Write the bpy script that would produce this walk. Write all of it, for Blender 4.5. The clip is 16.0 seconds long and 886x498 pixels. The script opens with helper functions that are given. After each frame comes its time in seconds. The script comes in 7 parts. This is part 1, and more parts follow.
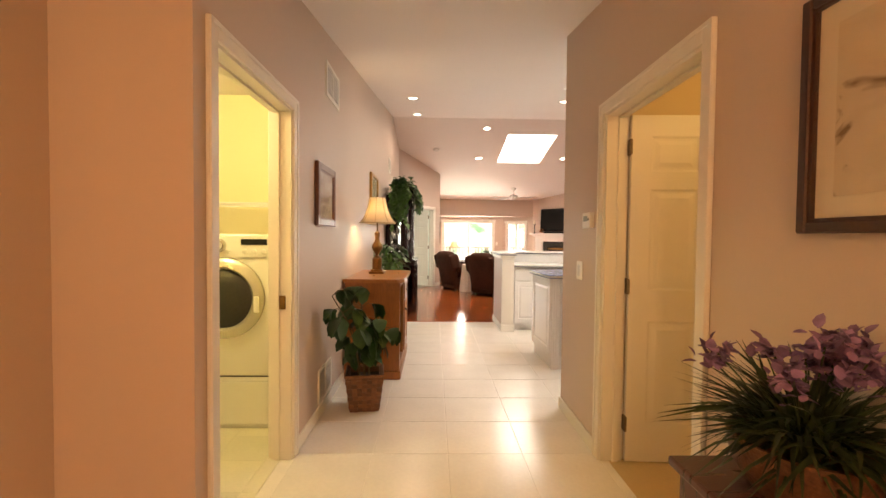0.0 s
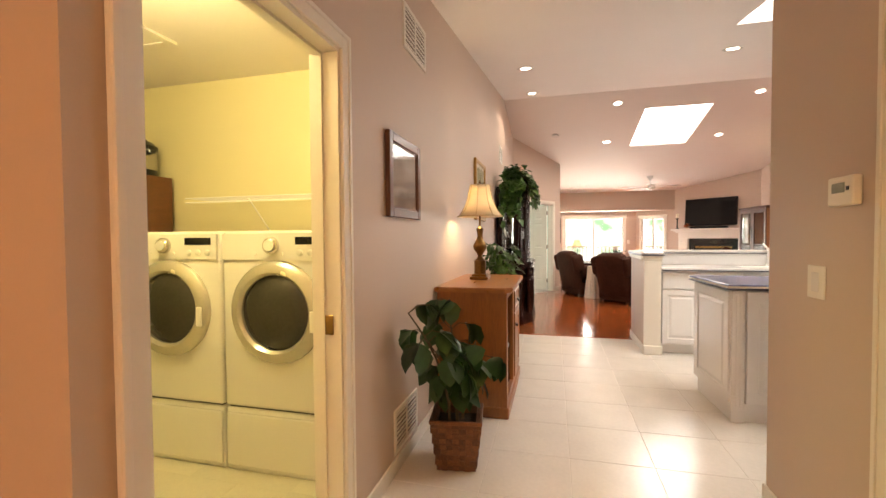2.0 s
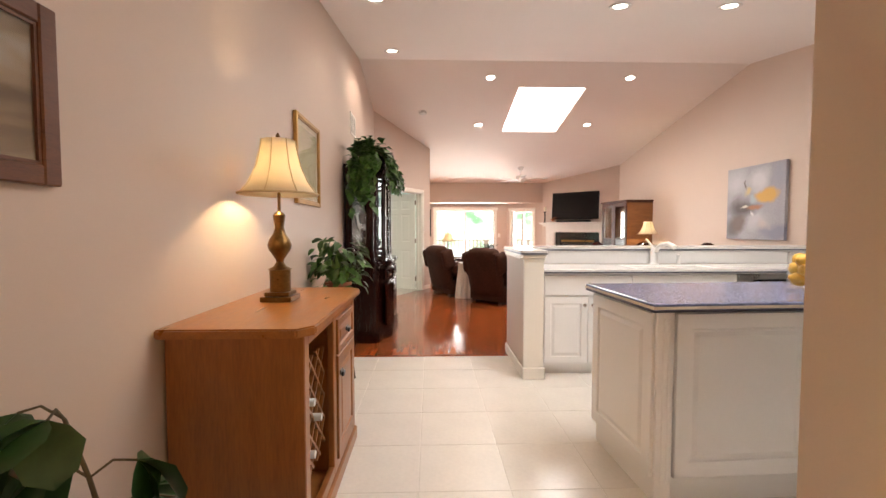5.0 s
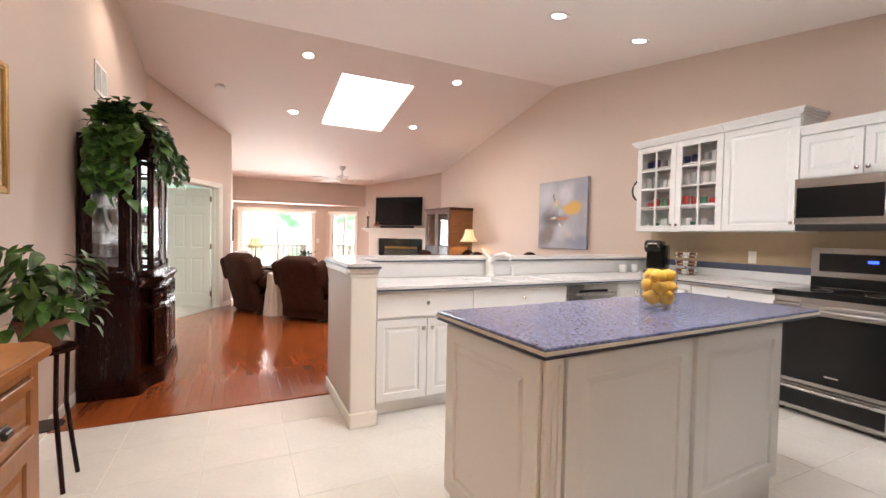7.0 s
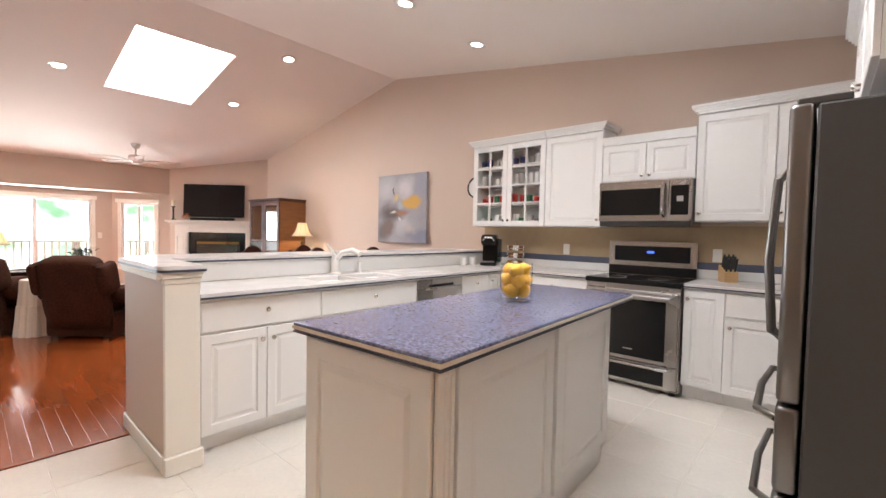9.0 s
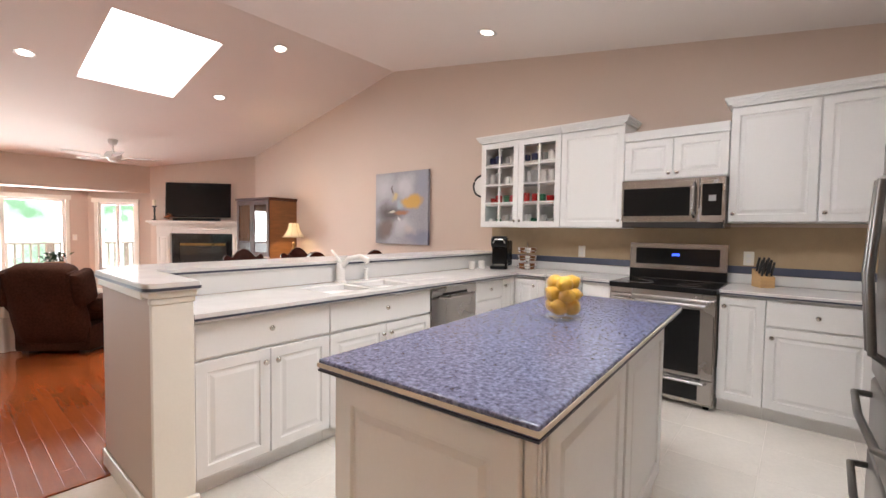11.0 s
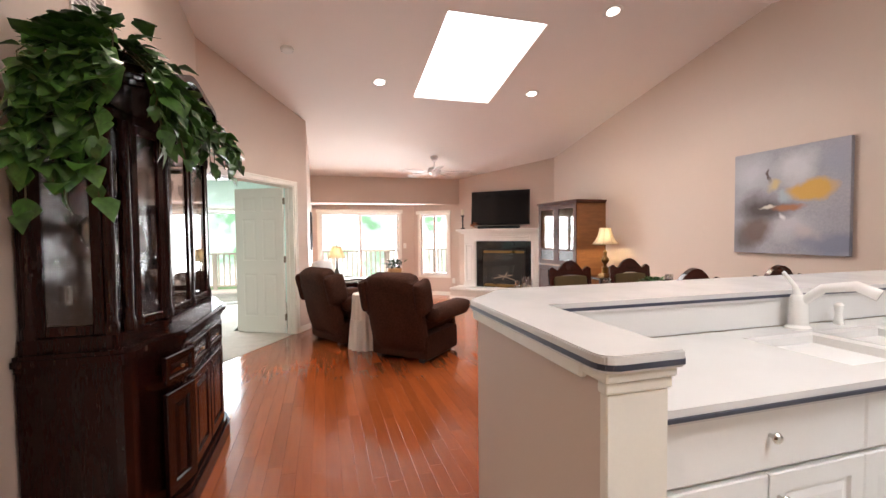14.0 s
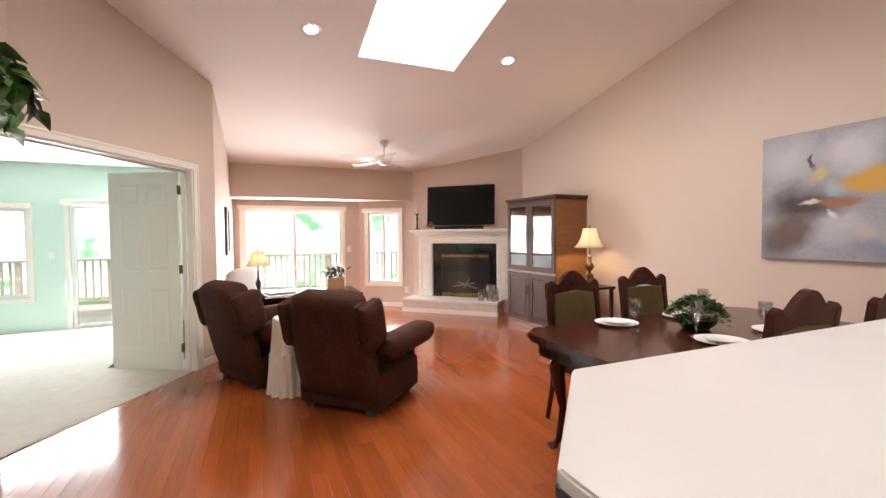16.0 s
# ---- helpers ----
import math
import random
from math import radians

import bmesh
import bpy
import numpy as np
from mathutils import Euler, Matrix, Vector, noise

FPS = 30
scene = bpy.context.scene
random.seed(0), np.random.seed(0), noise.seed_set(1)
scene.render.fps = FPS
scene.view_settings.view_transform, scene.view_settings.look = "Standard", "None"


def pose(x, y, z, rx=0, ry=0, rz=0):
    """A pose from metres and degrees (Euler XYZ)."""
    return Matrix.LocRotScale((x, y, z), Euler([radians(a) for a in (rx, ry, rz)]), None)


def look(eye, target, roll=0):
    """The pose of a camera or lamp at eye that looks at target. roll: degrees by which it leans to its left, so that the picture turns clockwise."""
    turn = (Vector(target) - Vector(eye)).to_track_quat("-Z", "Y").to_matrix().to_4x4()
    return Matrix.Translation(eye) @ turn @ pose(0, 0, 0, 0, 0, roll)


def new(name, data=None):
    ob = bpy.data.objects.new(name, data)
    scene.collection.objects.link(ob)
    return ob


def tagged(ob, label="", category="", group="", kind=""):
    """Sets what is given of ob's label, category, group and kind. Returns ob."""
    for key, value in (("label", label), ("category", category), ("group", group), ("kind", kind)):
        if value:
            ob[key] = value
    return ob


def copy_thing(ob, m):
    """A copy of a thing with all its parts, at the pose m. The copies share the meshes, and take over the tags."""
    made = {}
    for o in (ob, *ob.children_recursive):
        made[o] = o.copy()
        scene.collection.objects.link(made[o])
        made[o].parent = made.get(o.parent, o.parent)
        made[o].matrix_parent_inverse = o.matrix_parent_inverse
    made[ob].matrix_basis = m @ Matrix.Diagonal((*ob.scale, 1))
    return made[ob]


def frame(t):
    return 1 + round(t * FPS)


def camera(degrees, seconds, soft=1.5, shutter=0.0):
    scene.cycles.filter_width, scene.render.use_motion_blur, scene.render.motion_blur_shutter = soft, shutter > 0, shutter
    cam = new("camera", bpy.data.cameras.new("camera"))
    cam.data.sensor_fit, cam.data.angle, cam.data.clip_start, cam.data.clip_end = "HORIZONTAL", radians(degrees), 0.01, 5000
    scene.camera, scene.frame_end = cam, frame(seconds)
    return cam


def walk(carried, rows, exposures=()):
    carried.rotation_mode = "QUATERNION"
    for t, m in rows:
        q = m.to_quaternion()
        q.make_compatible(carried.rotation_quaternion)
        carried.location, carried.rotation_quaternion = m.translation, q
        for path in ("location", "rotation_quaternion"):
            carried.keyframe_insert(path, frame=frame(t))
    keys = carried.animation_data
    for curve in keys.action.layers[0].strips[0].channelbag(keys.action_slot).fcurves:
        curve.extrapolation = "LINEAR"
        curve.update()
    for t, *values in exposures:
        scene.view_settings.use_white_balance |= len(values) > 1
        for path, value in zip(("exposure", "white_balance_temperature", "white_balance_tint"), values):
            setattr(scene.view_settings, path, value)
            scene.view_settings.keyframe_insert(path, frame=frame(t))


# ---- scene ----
cam = camera(92.1, 16.0)
PATH = [
    (0, (0.821, 0.583, 1.306), (0.863, 2.582, 1.25), 0.6),
    (0.5, (0.842, 0.858, 1.302), (0.716, 2.853, 1.254), 0.4),
    (1, (0.843, 1.133, 1.287), (0.554, 3.111, 1.224), 0.3),
    (1.5, (0.816, 1.323, 1.273), (0.422, 3.283, 1.215), -0.3),
    (2, (0.831, 1.502, 1.271), (0.327, 3.437, 1.217), -0.4),
    (2.5, (0.869, 1.684, 1.272), (0.276, 3.593, 1.205), -0.5),
    (3, (0.91, 1.871, 1.263), (0.337, 3.785, 1.175), -0.5),
    (3.5, (0.903, 2.087, 1.265), (0.471, 4.037, 1.169), -0.7),
    (4, (0.904, 2.331, 1.269), (0.642, 4.311, 1.169), -0.7),
    (4.2, (0.911, 2.437, 1.268), (0.721, 4.425, 1.174), -0.6),
    (6.3, (1.051, 3.496, 1.296), (1.583, 5.423, 1.225), 0.8),
    (6.5, (1.05, 3.539, 1.3), (1.681, 5.436, 1.237), 0.8),
    (7, (1.092, 3.685, 1.29), (1.956, 5.488, 1.228), 1.1),
    (7.5, (1.076, 3.779, 1.3), (2.184, 5.442, 1.232), 1.0),
    (8, (1.058, 3.829, 1.301), (2.346, 5.357, 1.232), 1.4),
    (8.5, (1.05, 3.88, 1.296), (2.459, 5.298, 1.225), 1.5),
    (8.7, (1.062, 3.913, 1.291), (2.511, 5.29, 1.22), 1.4),
    (10.8, (1.188, 4.294, 1.342), (2.752, 5.538, 1.252), 0.8),
    (11, (1.169, 4.344, 1.342), (2.703, 5.623, 1.253), 0.8),
    (11.5, (1.107, 4.479, 1.338), (2.533, 5.878, 1.249), 0.7),
    (12, (1.061, 4.625, 1.336), (2.288, 6.202, 1.249), 0.7),
    (12.5, (1.068, 4.813, 1.332), (2.049, 6.554, 1.257), 0.5),
    (13, (1.106, 5.077, 1.349), (1.847, 6.933, 1.285), -0.1),
    (13.5, (1.161, 5.38, 1.341), (1.742, 7.293, 1.275), -0.2),
    (14, (1.163, 5.662, 1.363), (1.708, 7.585, 1.291), -0.6),
    (14.5, (1.211, 5.988, 1.363), (1.714, 7.922, 1.28), -0.7),
    (15, (1.316, 6.309, 1.341), (1.824, 8.242, 1.276), -0.6),
    (15.5, (1.343, 6.621, 1.358), (2.008, 8.507, 1.308), -0.8),
    (16, (1.434, 6.898, 1.359), (2.212, 8.739, 1.292), -0.5),
]
# exposure and light
EXPOSURES = [(0.0, -0.06, 7550, 10), (2.0, -0.08, 7100, 10), (4.0, -0.12, 6800, 10), (6.5, -0.06, 6250, 10), (11.0, -0.24, 6150, 10), (12.5, -0.28, 6150, 10), (16.0, -0.25, 6200, 10)]
walk(cam, [(t, look(eye, target, roll)) for t, eye, target, roll in PATH], EXPOSURES)

world = bpy.data.worlds.new("sky_world")
scene.world = world
world.use_nodes = True
wn = world.node_tree
sky = wn.nodes.new("ShaderNodeTexSky")
sky.sky_type, sky.sun_disc = "NISHITA", False
sky.sun_elevation, sky.sun_rotation = radians(70), radians(197)
wn.links.new(sky.outputs["Color"], wn.nodes["Background"].inputs["Color"])
wn.nodes["Background"].inputs["Strength"].default_value = 0.12


def lamp(name, kind, m, energy, color, **settings):
    data = bpy.data.lights.new(name, kind)
    data.energy, data.color = energy, color
    for key, value in settings.items():
        if key == "size":
            data.shape, data.size, data.size_y = "RECTANGLE", value[0], value[1]
        if key == "radius":
            data.shadow_soft_size = value
        if key == "cone":
            data.spot_size, data.spot_blend = radians(value), 0.6
    ob = new(name, data)
    ob.matrix_world = m
    return ob


WARM, DAY, COOL = (1.0, 0.84, 0.70), (1.0, 0.97, 0.94), (0.93, 0.97, 1.0)
sun = lamp("sun", "SUN", look((0, 0, 9), (0.25, 0.8, 6.6)), 5.0, (1.0, 0.95, 0.88))
sun.data.angle = radians(0.5)
RISE, FALL, RIDGE_Y, RIDGE_Z = 0.155, 0.195, 8.94, 3.62


def ceiling_z(y):
    return RIDGE_Z - (RISE * (RIDGE_Y - y) if y < RIDGE_Y else FALL * (y - RIDGE_Y))


SKYLIGHT, BACKDROP = 7.0, 2.4
RECESSED = [(0.5, 6.73), (2.7, 6.82), (3.68, 6.77), (4.72, 6.78), (0.49, 8.49), (1.88, 9.37), (3.98, 9.34), (1.88, 10.97), (3.92, 10.93)]
for lx, ly in RECESSED:
    lamp("recessed_bulb", "SPOT", pose(lx, ly, ceiling_z(ly) - 0.03), 18 if ly < 7.5 else 54, WARM, radius=0.05, cone=120 if ly < 7.5 else 140)
lamp("skylight_glow", "AREA", look((2.9, 10.45, 3.33), (2.9, 10.15, 0)), 76, DAY, size=(0.95, 1.45))
lamp("skylight_glow", "AREA", look((2.9, 5.1, 3.03), (2.9, 5.35, 0)), 42, DAY, size=(0.95, 1.45))
lamp("bay_glow", "AREA", look((2.0, 15.3, 1.0), (2.4, 10, 1.0)), 190, DAY, size=(1.7, 1.7))
lamp("bay_side_glow", "AREA", look((3.72, 15.0, 1.15), (3.2, 13.5, 1.1)), 60, DAY, size=(0.6, 1.3))
lamp("bedroom_glow", "AREA", look((-1.4, 14.85, 1.2), (-1.0, 11, 1.0)), 215, COOL, size=(2.4, 1.7))
lamp("entry_glow", "AREA", look((0.6, -1.95, 1.5), (0.5, 3, 1.2)), 14, (1.0, 0.80, 0.62), size=(1.0, 1.6))
# unseen orange fill with no fixture, added to warm and brighten the hall
lamp("entry_warm_fill", "POINT", pose(0.6, -0.9, 2.15), 62, (1.0, 0.50, 0.19), radius=0.12)
lamp("laundry_bulb", "POINT", pose(-0.9, 2.75, 2.3), 60, (1.0, 0.85, 0.43), radius=0.12)
lamp("side_room_bulb", "POINT", pose(2.7, 1.9, 2.2), 16, (1.0, 0.62, 0.22), radius=0.1)


# materials
def material(name, color, rough=0.5, metal=0.0, vary=0.06, scale=6.0, fine=60.0, bump=0.05, spec=0.5, coat=0.0, stretch=(1, 1, 1), random_tone=0.0, second=None):
    m = bpy.data.materials.new(name)
    m.use_nodes = True
    nt = m.node_tree
    n, l = nt.nodes, nt.links
    b = n["Principled BSDF"]
    b.inputs["Metallic"].default_value = metal
    b.inputs["Specular IOR Level"].default_value = spec
    b.inputs["Coat Weight"].default_value = coat
    b.inputs["Coat Roughness"].default_value = 0.12
    tc, mp = n.new("ShaderNodeTexCoord"), n.new("ShaderNodeMapping")
    mp.inputs["Scale"].default_value = stretch
    l.new(tc.outputs["Object"], mp.inputs["Vector"])
    big, small = n.new("ShaderNodeTexNoise"), n.new("ShaderNodeTexNoise")
    big.inputs["Scale"].default_value, big.inputs["Detail"].default_value = scale, 5
    small.inputs["Scale"].default_value, small.inputs["Detail"].default_value = fine, 4
    l.new(mp.outputs["Vector"], big.inputs["Vector"])
    l.new(mp.outputs["Vector"], small.inputs["Vector"])
    add = n.new("ShaderNodeMath")
    add.operation = "ADD"
    l.new(big.outputs["Fac"], add.inputs[0])
    l.new(small.outputs["Fac"], add.inputs[1])
    ramp = n.new("ShaderNodeMapRange")
    ramp.inputs["From Min"].default_value, ramp.inputs["From Max"].default_value = 0.6, 1.4
    l.new(add.outputs[0], ramp.inputs["Value"])
    mix = n.new("ShaderNodeMix")
    mix.data_type = "RGBA"
    lo = [max(0, c * (1 - vary)) for c in color]
    hi = [min(1, c * (1 + vary)) for c in (second or color)]
    mix.inputs[6].default_value, mix.inputs[7].default_value = (*lo, 1), (*hi, 1)
    l.new(ramp.outputs[0], mix.inputs[0])
    out = mix.outputs[2]
    if random_tone:
        info, hsv, mr = n.new("ShaderNodeObjectInfo"), n.new("ShaderNodeHueSaturation"), n.new("ShaderNodeMapRange")
        mr.inputs["To Min"].default_value, mr.inputs["To Max"].default_value = 1 - random_tone, 1 + random_tone
        geo, tone = n.new("ShaderNodeNewGeometry"), n.new("ShaderNodeMath")
        tone.operation = "ADD"
        l.new(info.outputs["Random"], tone.inputs[0])
        l.new(geo.outputs["Random Per Island"], tone.inputs[1])
        frac = n.new("ShaderNodeMath")
        frac.operation = "FRACT"
        l.new(tone.outputs[0], frac.inputs[0])
        l.new(frac.outputs[0], mr.inputs["Value"])
        l.new(mr.outputs[0], hsv.inputs["Value"])
        l.new(out, hsv.inputs["Color"])
        out = hsv.outputs["Color"]
    l.new(out, b.inputs["Base Color"])
    rr = n.new("ShaderNodeMapRange")
    rr.inputs["To Min"].default_value, rr.inputs["To Max"].default_value = max(0.02, rough - 0.07), min(1, rough + 0.07)
    l.new(big.outputs["Fac"], rr.inputs["Value"])
    l.new(rr.outputs[0], b.inputs["Roughness"])
    if bump:
        bp = n.new("ShaderNodeBump")
        bp.inputs["Strength"].default_value, bp.inputs["Distance"].default_value = bump, 0.01
        l.new(small.outputs["Fac"], bp.inputs["Height"])
        l.new(bp.outputs["Normal"], b.inputs["Normal"])
    return m


def glowing(name, color, strength):
    m = bpy.data.materials.new(name)
    m.use_nodes = True
    b = m.node_tree.nodes["Principled BSDF"]
    b.inputs["Base Color"].default_value = (*color, 1)
    b.inputs["Emission Color"].default_value = (*color, 1)
    b.inputs["Emission Strength"].default_value = strength
    return m


def glass(name, color=(1, 1, 1), rough=0.0, most=0.7, least=0.05):
    """Thin clear glass: mostly see-through, with a real gloss."""
    m = bpy.data.materials.new(name)
    m.use_nodes = True
    nt = m.node_tree
    n, l = nt.nodes, nt.links
    out = n["Material Output"]
    clear, shine, mix, fr = n.new("ShaderNodeBsdfTransparent"), n.new("ShaderNodeBsdfGlossy"), n.new("ShaderNodeMixShader"), n.new("ShaderNodeLayerWeight")
    power, amount = n.new("ShaderNodeMath"), n.new("ShaderNodeMapRange")
    power.operation = "POWER"
    power.inputs[1].default_value = 3.5
    amount.inputs["To Min"].default_value, amount.inputs["To Max"].default_value = least, most
    clear.inputs["Color"].default_value = (*color, 1)
    shine.inputs["Roughness"].default_value = rough
    l.new(fr.outputs["Facing"], power.inputs[0])
    l.new(power.outputs[0], amount.inputs["Value"])
    l.new(amount.outputs[0], mix.inputs[0])
    l.new(clear.outputs[0], mix.inputs[1])
    l.new(shine.outputs[0], mix.inputs[2])
    l.new(mix.outputs[0], out.inputs["Surface"])
    return m


WALL = material("rose_beige_paint", (0.58, 0.46, 0.378), 0.55, vary=0.02, scale=1.5, fine=180, bump=0.04)
CEIL = material("warm_white_ceiling_paint", (0.80, 0.742, 0.70), 0.8, vary=0.02, scale=2, fine=140, bump=0.08)
TRIM = material("cream_trim_paint", (0.80, 0.76, 0.68), 0.35, vary=0.02, scale=3, fine=90, bump=0.02)
YELLOW = material("pale_yellow_paint", (0.80, 0.73, 0.47), 0.55, vary=0.02, scale=1.5, fine=180, bump=0.04)
ORANGE = material("warm_cream_paint", (0.72, 0.58, 0.36), 0.6, vary=0.02, scale=1.5, fine=180, bump=0.04)
MINT = material("mint_green_paint", (0.58, 0.72, 0.65), 0.6, vary=0.02, scale=1.5, fine=180, bump=0.04)
TILE = material("cream_ceramic_tile", (0.77, 0.725, 0.66), 0.22, vary=0.05, scale=5, fine=40, bump=0.03, random_tone=0.025)
GROUT = material("pale_grout", (0.74, 0.695, 0.63), 0.85, vary=0.1, scale=8, fine=120, bump=0.2)
PLANK = material("red_oak_plank", (0.275, 0.062, 0.0145), 0.15, vary=0.1, scale=3, fine=30, bump=0.015, stretch=(14, 1, 1), random_tone=0.13, coat=0.35, second=(0.31, 0.075, 0.02))
CARPET = material("beige_carpet", (0.55, 0.50, 0.43), 0.95, vary=0.12, scale=8, fine=260, bump=0.6)
VINYL = material("yellowed_vinyl_tile", (0.68, 0.64, 0.50), 0.4, vary=0.05, scale=4, fine=60, bump=0.03, random_tone=0.05)
CABINET = material("white_cabinet_paint", (0.80, 0.785, 0.765), 0.32, vary=0.015, scale=3, fine=80, bump=0.015)
COUNTER = material("white_laminate_worktop", (0.72, 0.705, 0.685), 0.22, vary=0.02, scale=5, fine=200, bump=0.01)
STRIPE = material("dark_blue_grey_inlay", (0.045, 0.05, 0.075), 0.35, vary=0.1)
BLUE = material("speckled_blue_laminate", (0.012, 0.016, 0.06), 0.2, vary=0.4, scale=60, fine=110, bump=0.012, second=(0.21, 0.225, 0.35))
DOORP = material("white_door_paint", (0.78, 0.75, 0.68), 0.35, vary=0.02, scale=3, fine=80, bump=0.02)
CHERRY = material("dark_cherry_wood", (0.014, 0.0034, 0.0025), 0.19, vary=0.35, scale=6, fine=40, bump=0.003, spec=0.22, stretch=(4, 4, 0.5))
PINE = material("honey_pine_wood", (0.27, 0.098, 0.023), 0.38, vary=0.25, scale=4, fine=26, bump=0.05, stretch=(5, 5, 0.6), coat=0.1)
PINETOP = material("honey_pine_top", (0.32, 0.122, 0.03), 0.3, vary=0.25, scale=4, fine=26, bump=0.04, stretch=(6, 0.6, 6), coat=0.15)
LEATHER = material("brown_suede", (0.038, 0.0148, 0.009), 0.8, vary=0.35, scale=3, fine=50, bump=0.25, spec=0.12, second=(0.055, 0.022, 0.0135))
STEEL = material("brushed_stainless_steel", (0.46, 0.44, 0.42), 0.27, metal=1.0, vary=0.03, scale=1.2, fine=240, bump=0.004, stretch=(1, 1, 1))
DARKSTEEL = material("dark_stainless_steel", (0.25, 0.24, 0.23), 0.3, metal=1.0, vary=0.04, scale=1.2, fine=240, bump=0.004)
CHROME = material("polished_nickel", (0.66, 0.63, 0.59), 0.18, metal=1.0, vary=0.04)
BLACK = material("black_gloss_plastic", (0.009, 0.009, 0.0095), 0.14, vary=0.1, bump=0, spec=0.3)
SATIN = material("black_satin_metal", (0.02, 0.019, 0.018), 0.4, vary=0.15)
BRASS = material("antique_brass", (0.32, 0.20, 0.075), 0.28, metal=1.0, vary=0.2, scale=9, fine=60)
WHITEP = material("white_enamel", (0.82, 0.80, 0.77), 0.2, vary=0.01)
PANE = glass("clear_glass")
GLAZE = glass("low_glare_glass", most=0.35, least=0.03)
BULB = glowing("lit_diffuser", (1.0, 0.90, 0.76), 9)


# mesh helpers
def place(bm, verts, m):
    bmesh.ops.transform(bm, matrix=m, verts=verts)
    return bm


def box(bm, x0, y0, z0, x1, y1, z1, bevel=0.0, m=None, seg=1):
    got = bmesh.ops.create_cube(bm, size=1.0)["verts"]
    bmesh.ops.transform(bm, verts=got, matrix=Matrix.LocRotScale(((x0 + x1) / 2, (y0 + y1) / 2, (z0 + z1) / 2), None, (abs(x1 - x0), abs(y1 - y0), abs(z1 - z0))))
    if m is not None:
        bmesh.ops.transform(bm, matrix=m, verts=got)
    if bevel:
        edges = list({e for v in got for e in v.link_edges})
        bmesh.ops.bevel(bm, geom=edges, offset=bevel, segments=seg, affect="EDGES", profile=0.5)
    return bm


def prism(bm, outline, z0, z1, m=None):
    """An upright prism over an outline of (x, y)."""
    low = [bm.verts.new((x, y, z0 if not callable(z0) else z0(x, y))) for x, y in outline]
    high = [bm.verts.new((x, y, z1 if not callable(z1) else z1(x, y))) for x, y in outline]
    bm.faces.new(low[::-1])
    bm.faces.new(high)
    k = len(outline)
    for i in range(k):
        bm.faces.new((low[i], low[(i + 1) % k], high[(i + 1) % k], high[i]))
    if m is not None:
        bmesh.ops.transform(bm, matrix=m, verts=low + high)
    return bm


def lathe(bm, profile, steps=20, m=None):
    """A turned body: profile of (radius, z) from bottom to top."""
    rings = []
    for r, z in profile:
        rings.append([bm.verts.new((max(r, 0.0004) * math.cos(2 * math.pi * i / steps), max(r, 0.0004) * math.sin(2 * math.pi * i / steps), z)) for i in range(steps)])
    for a, b in zip(rings, rings[1:]):
        for i in range(steps):
            bm.faces.new((a[i], a[(i + 1) % steps], b[(i + 1) % steps], b[i]))
    bm.faces.new(rings[0][::-1])
    bm.faces.new(rings[-1])
    if m is not None:
        bmesh.ops.transform(bm, matrix=m, verts=[v for r in rings for v in r])
    return bm


def tube(bm, points, radius, steps=8):
    """A round bar along points; radius a number or one for each point."""
    points = [Vector(p) for p in points]
    rings = []
    for i, p in enumerate(points):
        way = (points[min(i + 1, len(points) - 1)] - points[max(i - 1, 0)]).normalized()
        side = way.cross(Vector((0, 0, 1)) if abs(way.z) < 0.9 else Vector((1, 0, 0))).normalized()
        up = side.cross(way)
        r = radius[i] if isinstance(radius, (list, tuple)) else radius
        rings.append([bm.verts.new(p + side * (r * math.cos(2 * math.pi * k / steps)) + up * (r * math.sin(2 * math.pi * k / steps))) for k in range(steps)])
    for a, b in zip(rings, rings[1:]):
        for k in range(steps):
            bm.faces.new((a[k], a[(k + 1) % steps], b[(k + 1) % steps], b[k]))
    bm.faces.new(rings[0][::-1])
    bm.faces.new(rings[-1])
    return bm


def part(name, bm, mat, parent=None, label="", smooth=False):
    bmesh.ops.recalc_face_normals(bm, faces=bm.faces)
    data = bpy.data.meshes.new(name)
    bm.to_mesh(data)
    bm.free()
    data.materials.append(mat)
    if smooth:
        for p in data.polygons:
            p.use_smooth = True
        data.set_sharp_from_angle(angle=radians(38))
    ob = new(name, data)
    if parent is not None:
        ob.parent = parent
    if label:
        ob["label"] = label
    return ob


def thing(name, m, label, category, group=""):
    ob = new(name)
    ob.matrix_basis = m
    ob.empty_display_size = 0.1
    return tagged(ob, label, category, group)


def cube(name, mat, parent, dims, bevel=0.0, label="", m=None, seg=1, smooth=False):
    return part(name, box(bmesh.new(), *dims, bevel, m, seg), mat, parent, label, smooth)


def structure(name, bm, mat, label, smooth=False):
    ob = part(name, bm, mat, None, label, smooth)
    return tagged(ob, label, name.split("_")[0], kind="structure")


def boxes(*rows, bevel=0.0, m=None):
    bm = bmesh.new()
    for row in rows:
        box(bm, *row, bevel, m)
    return bm


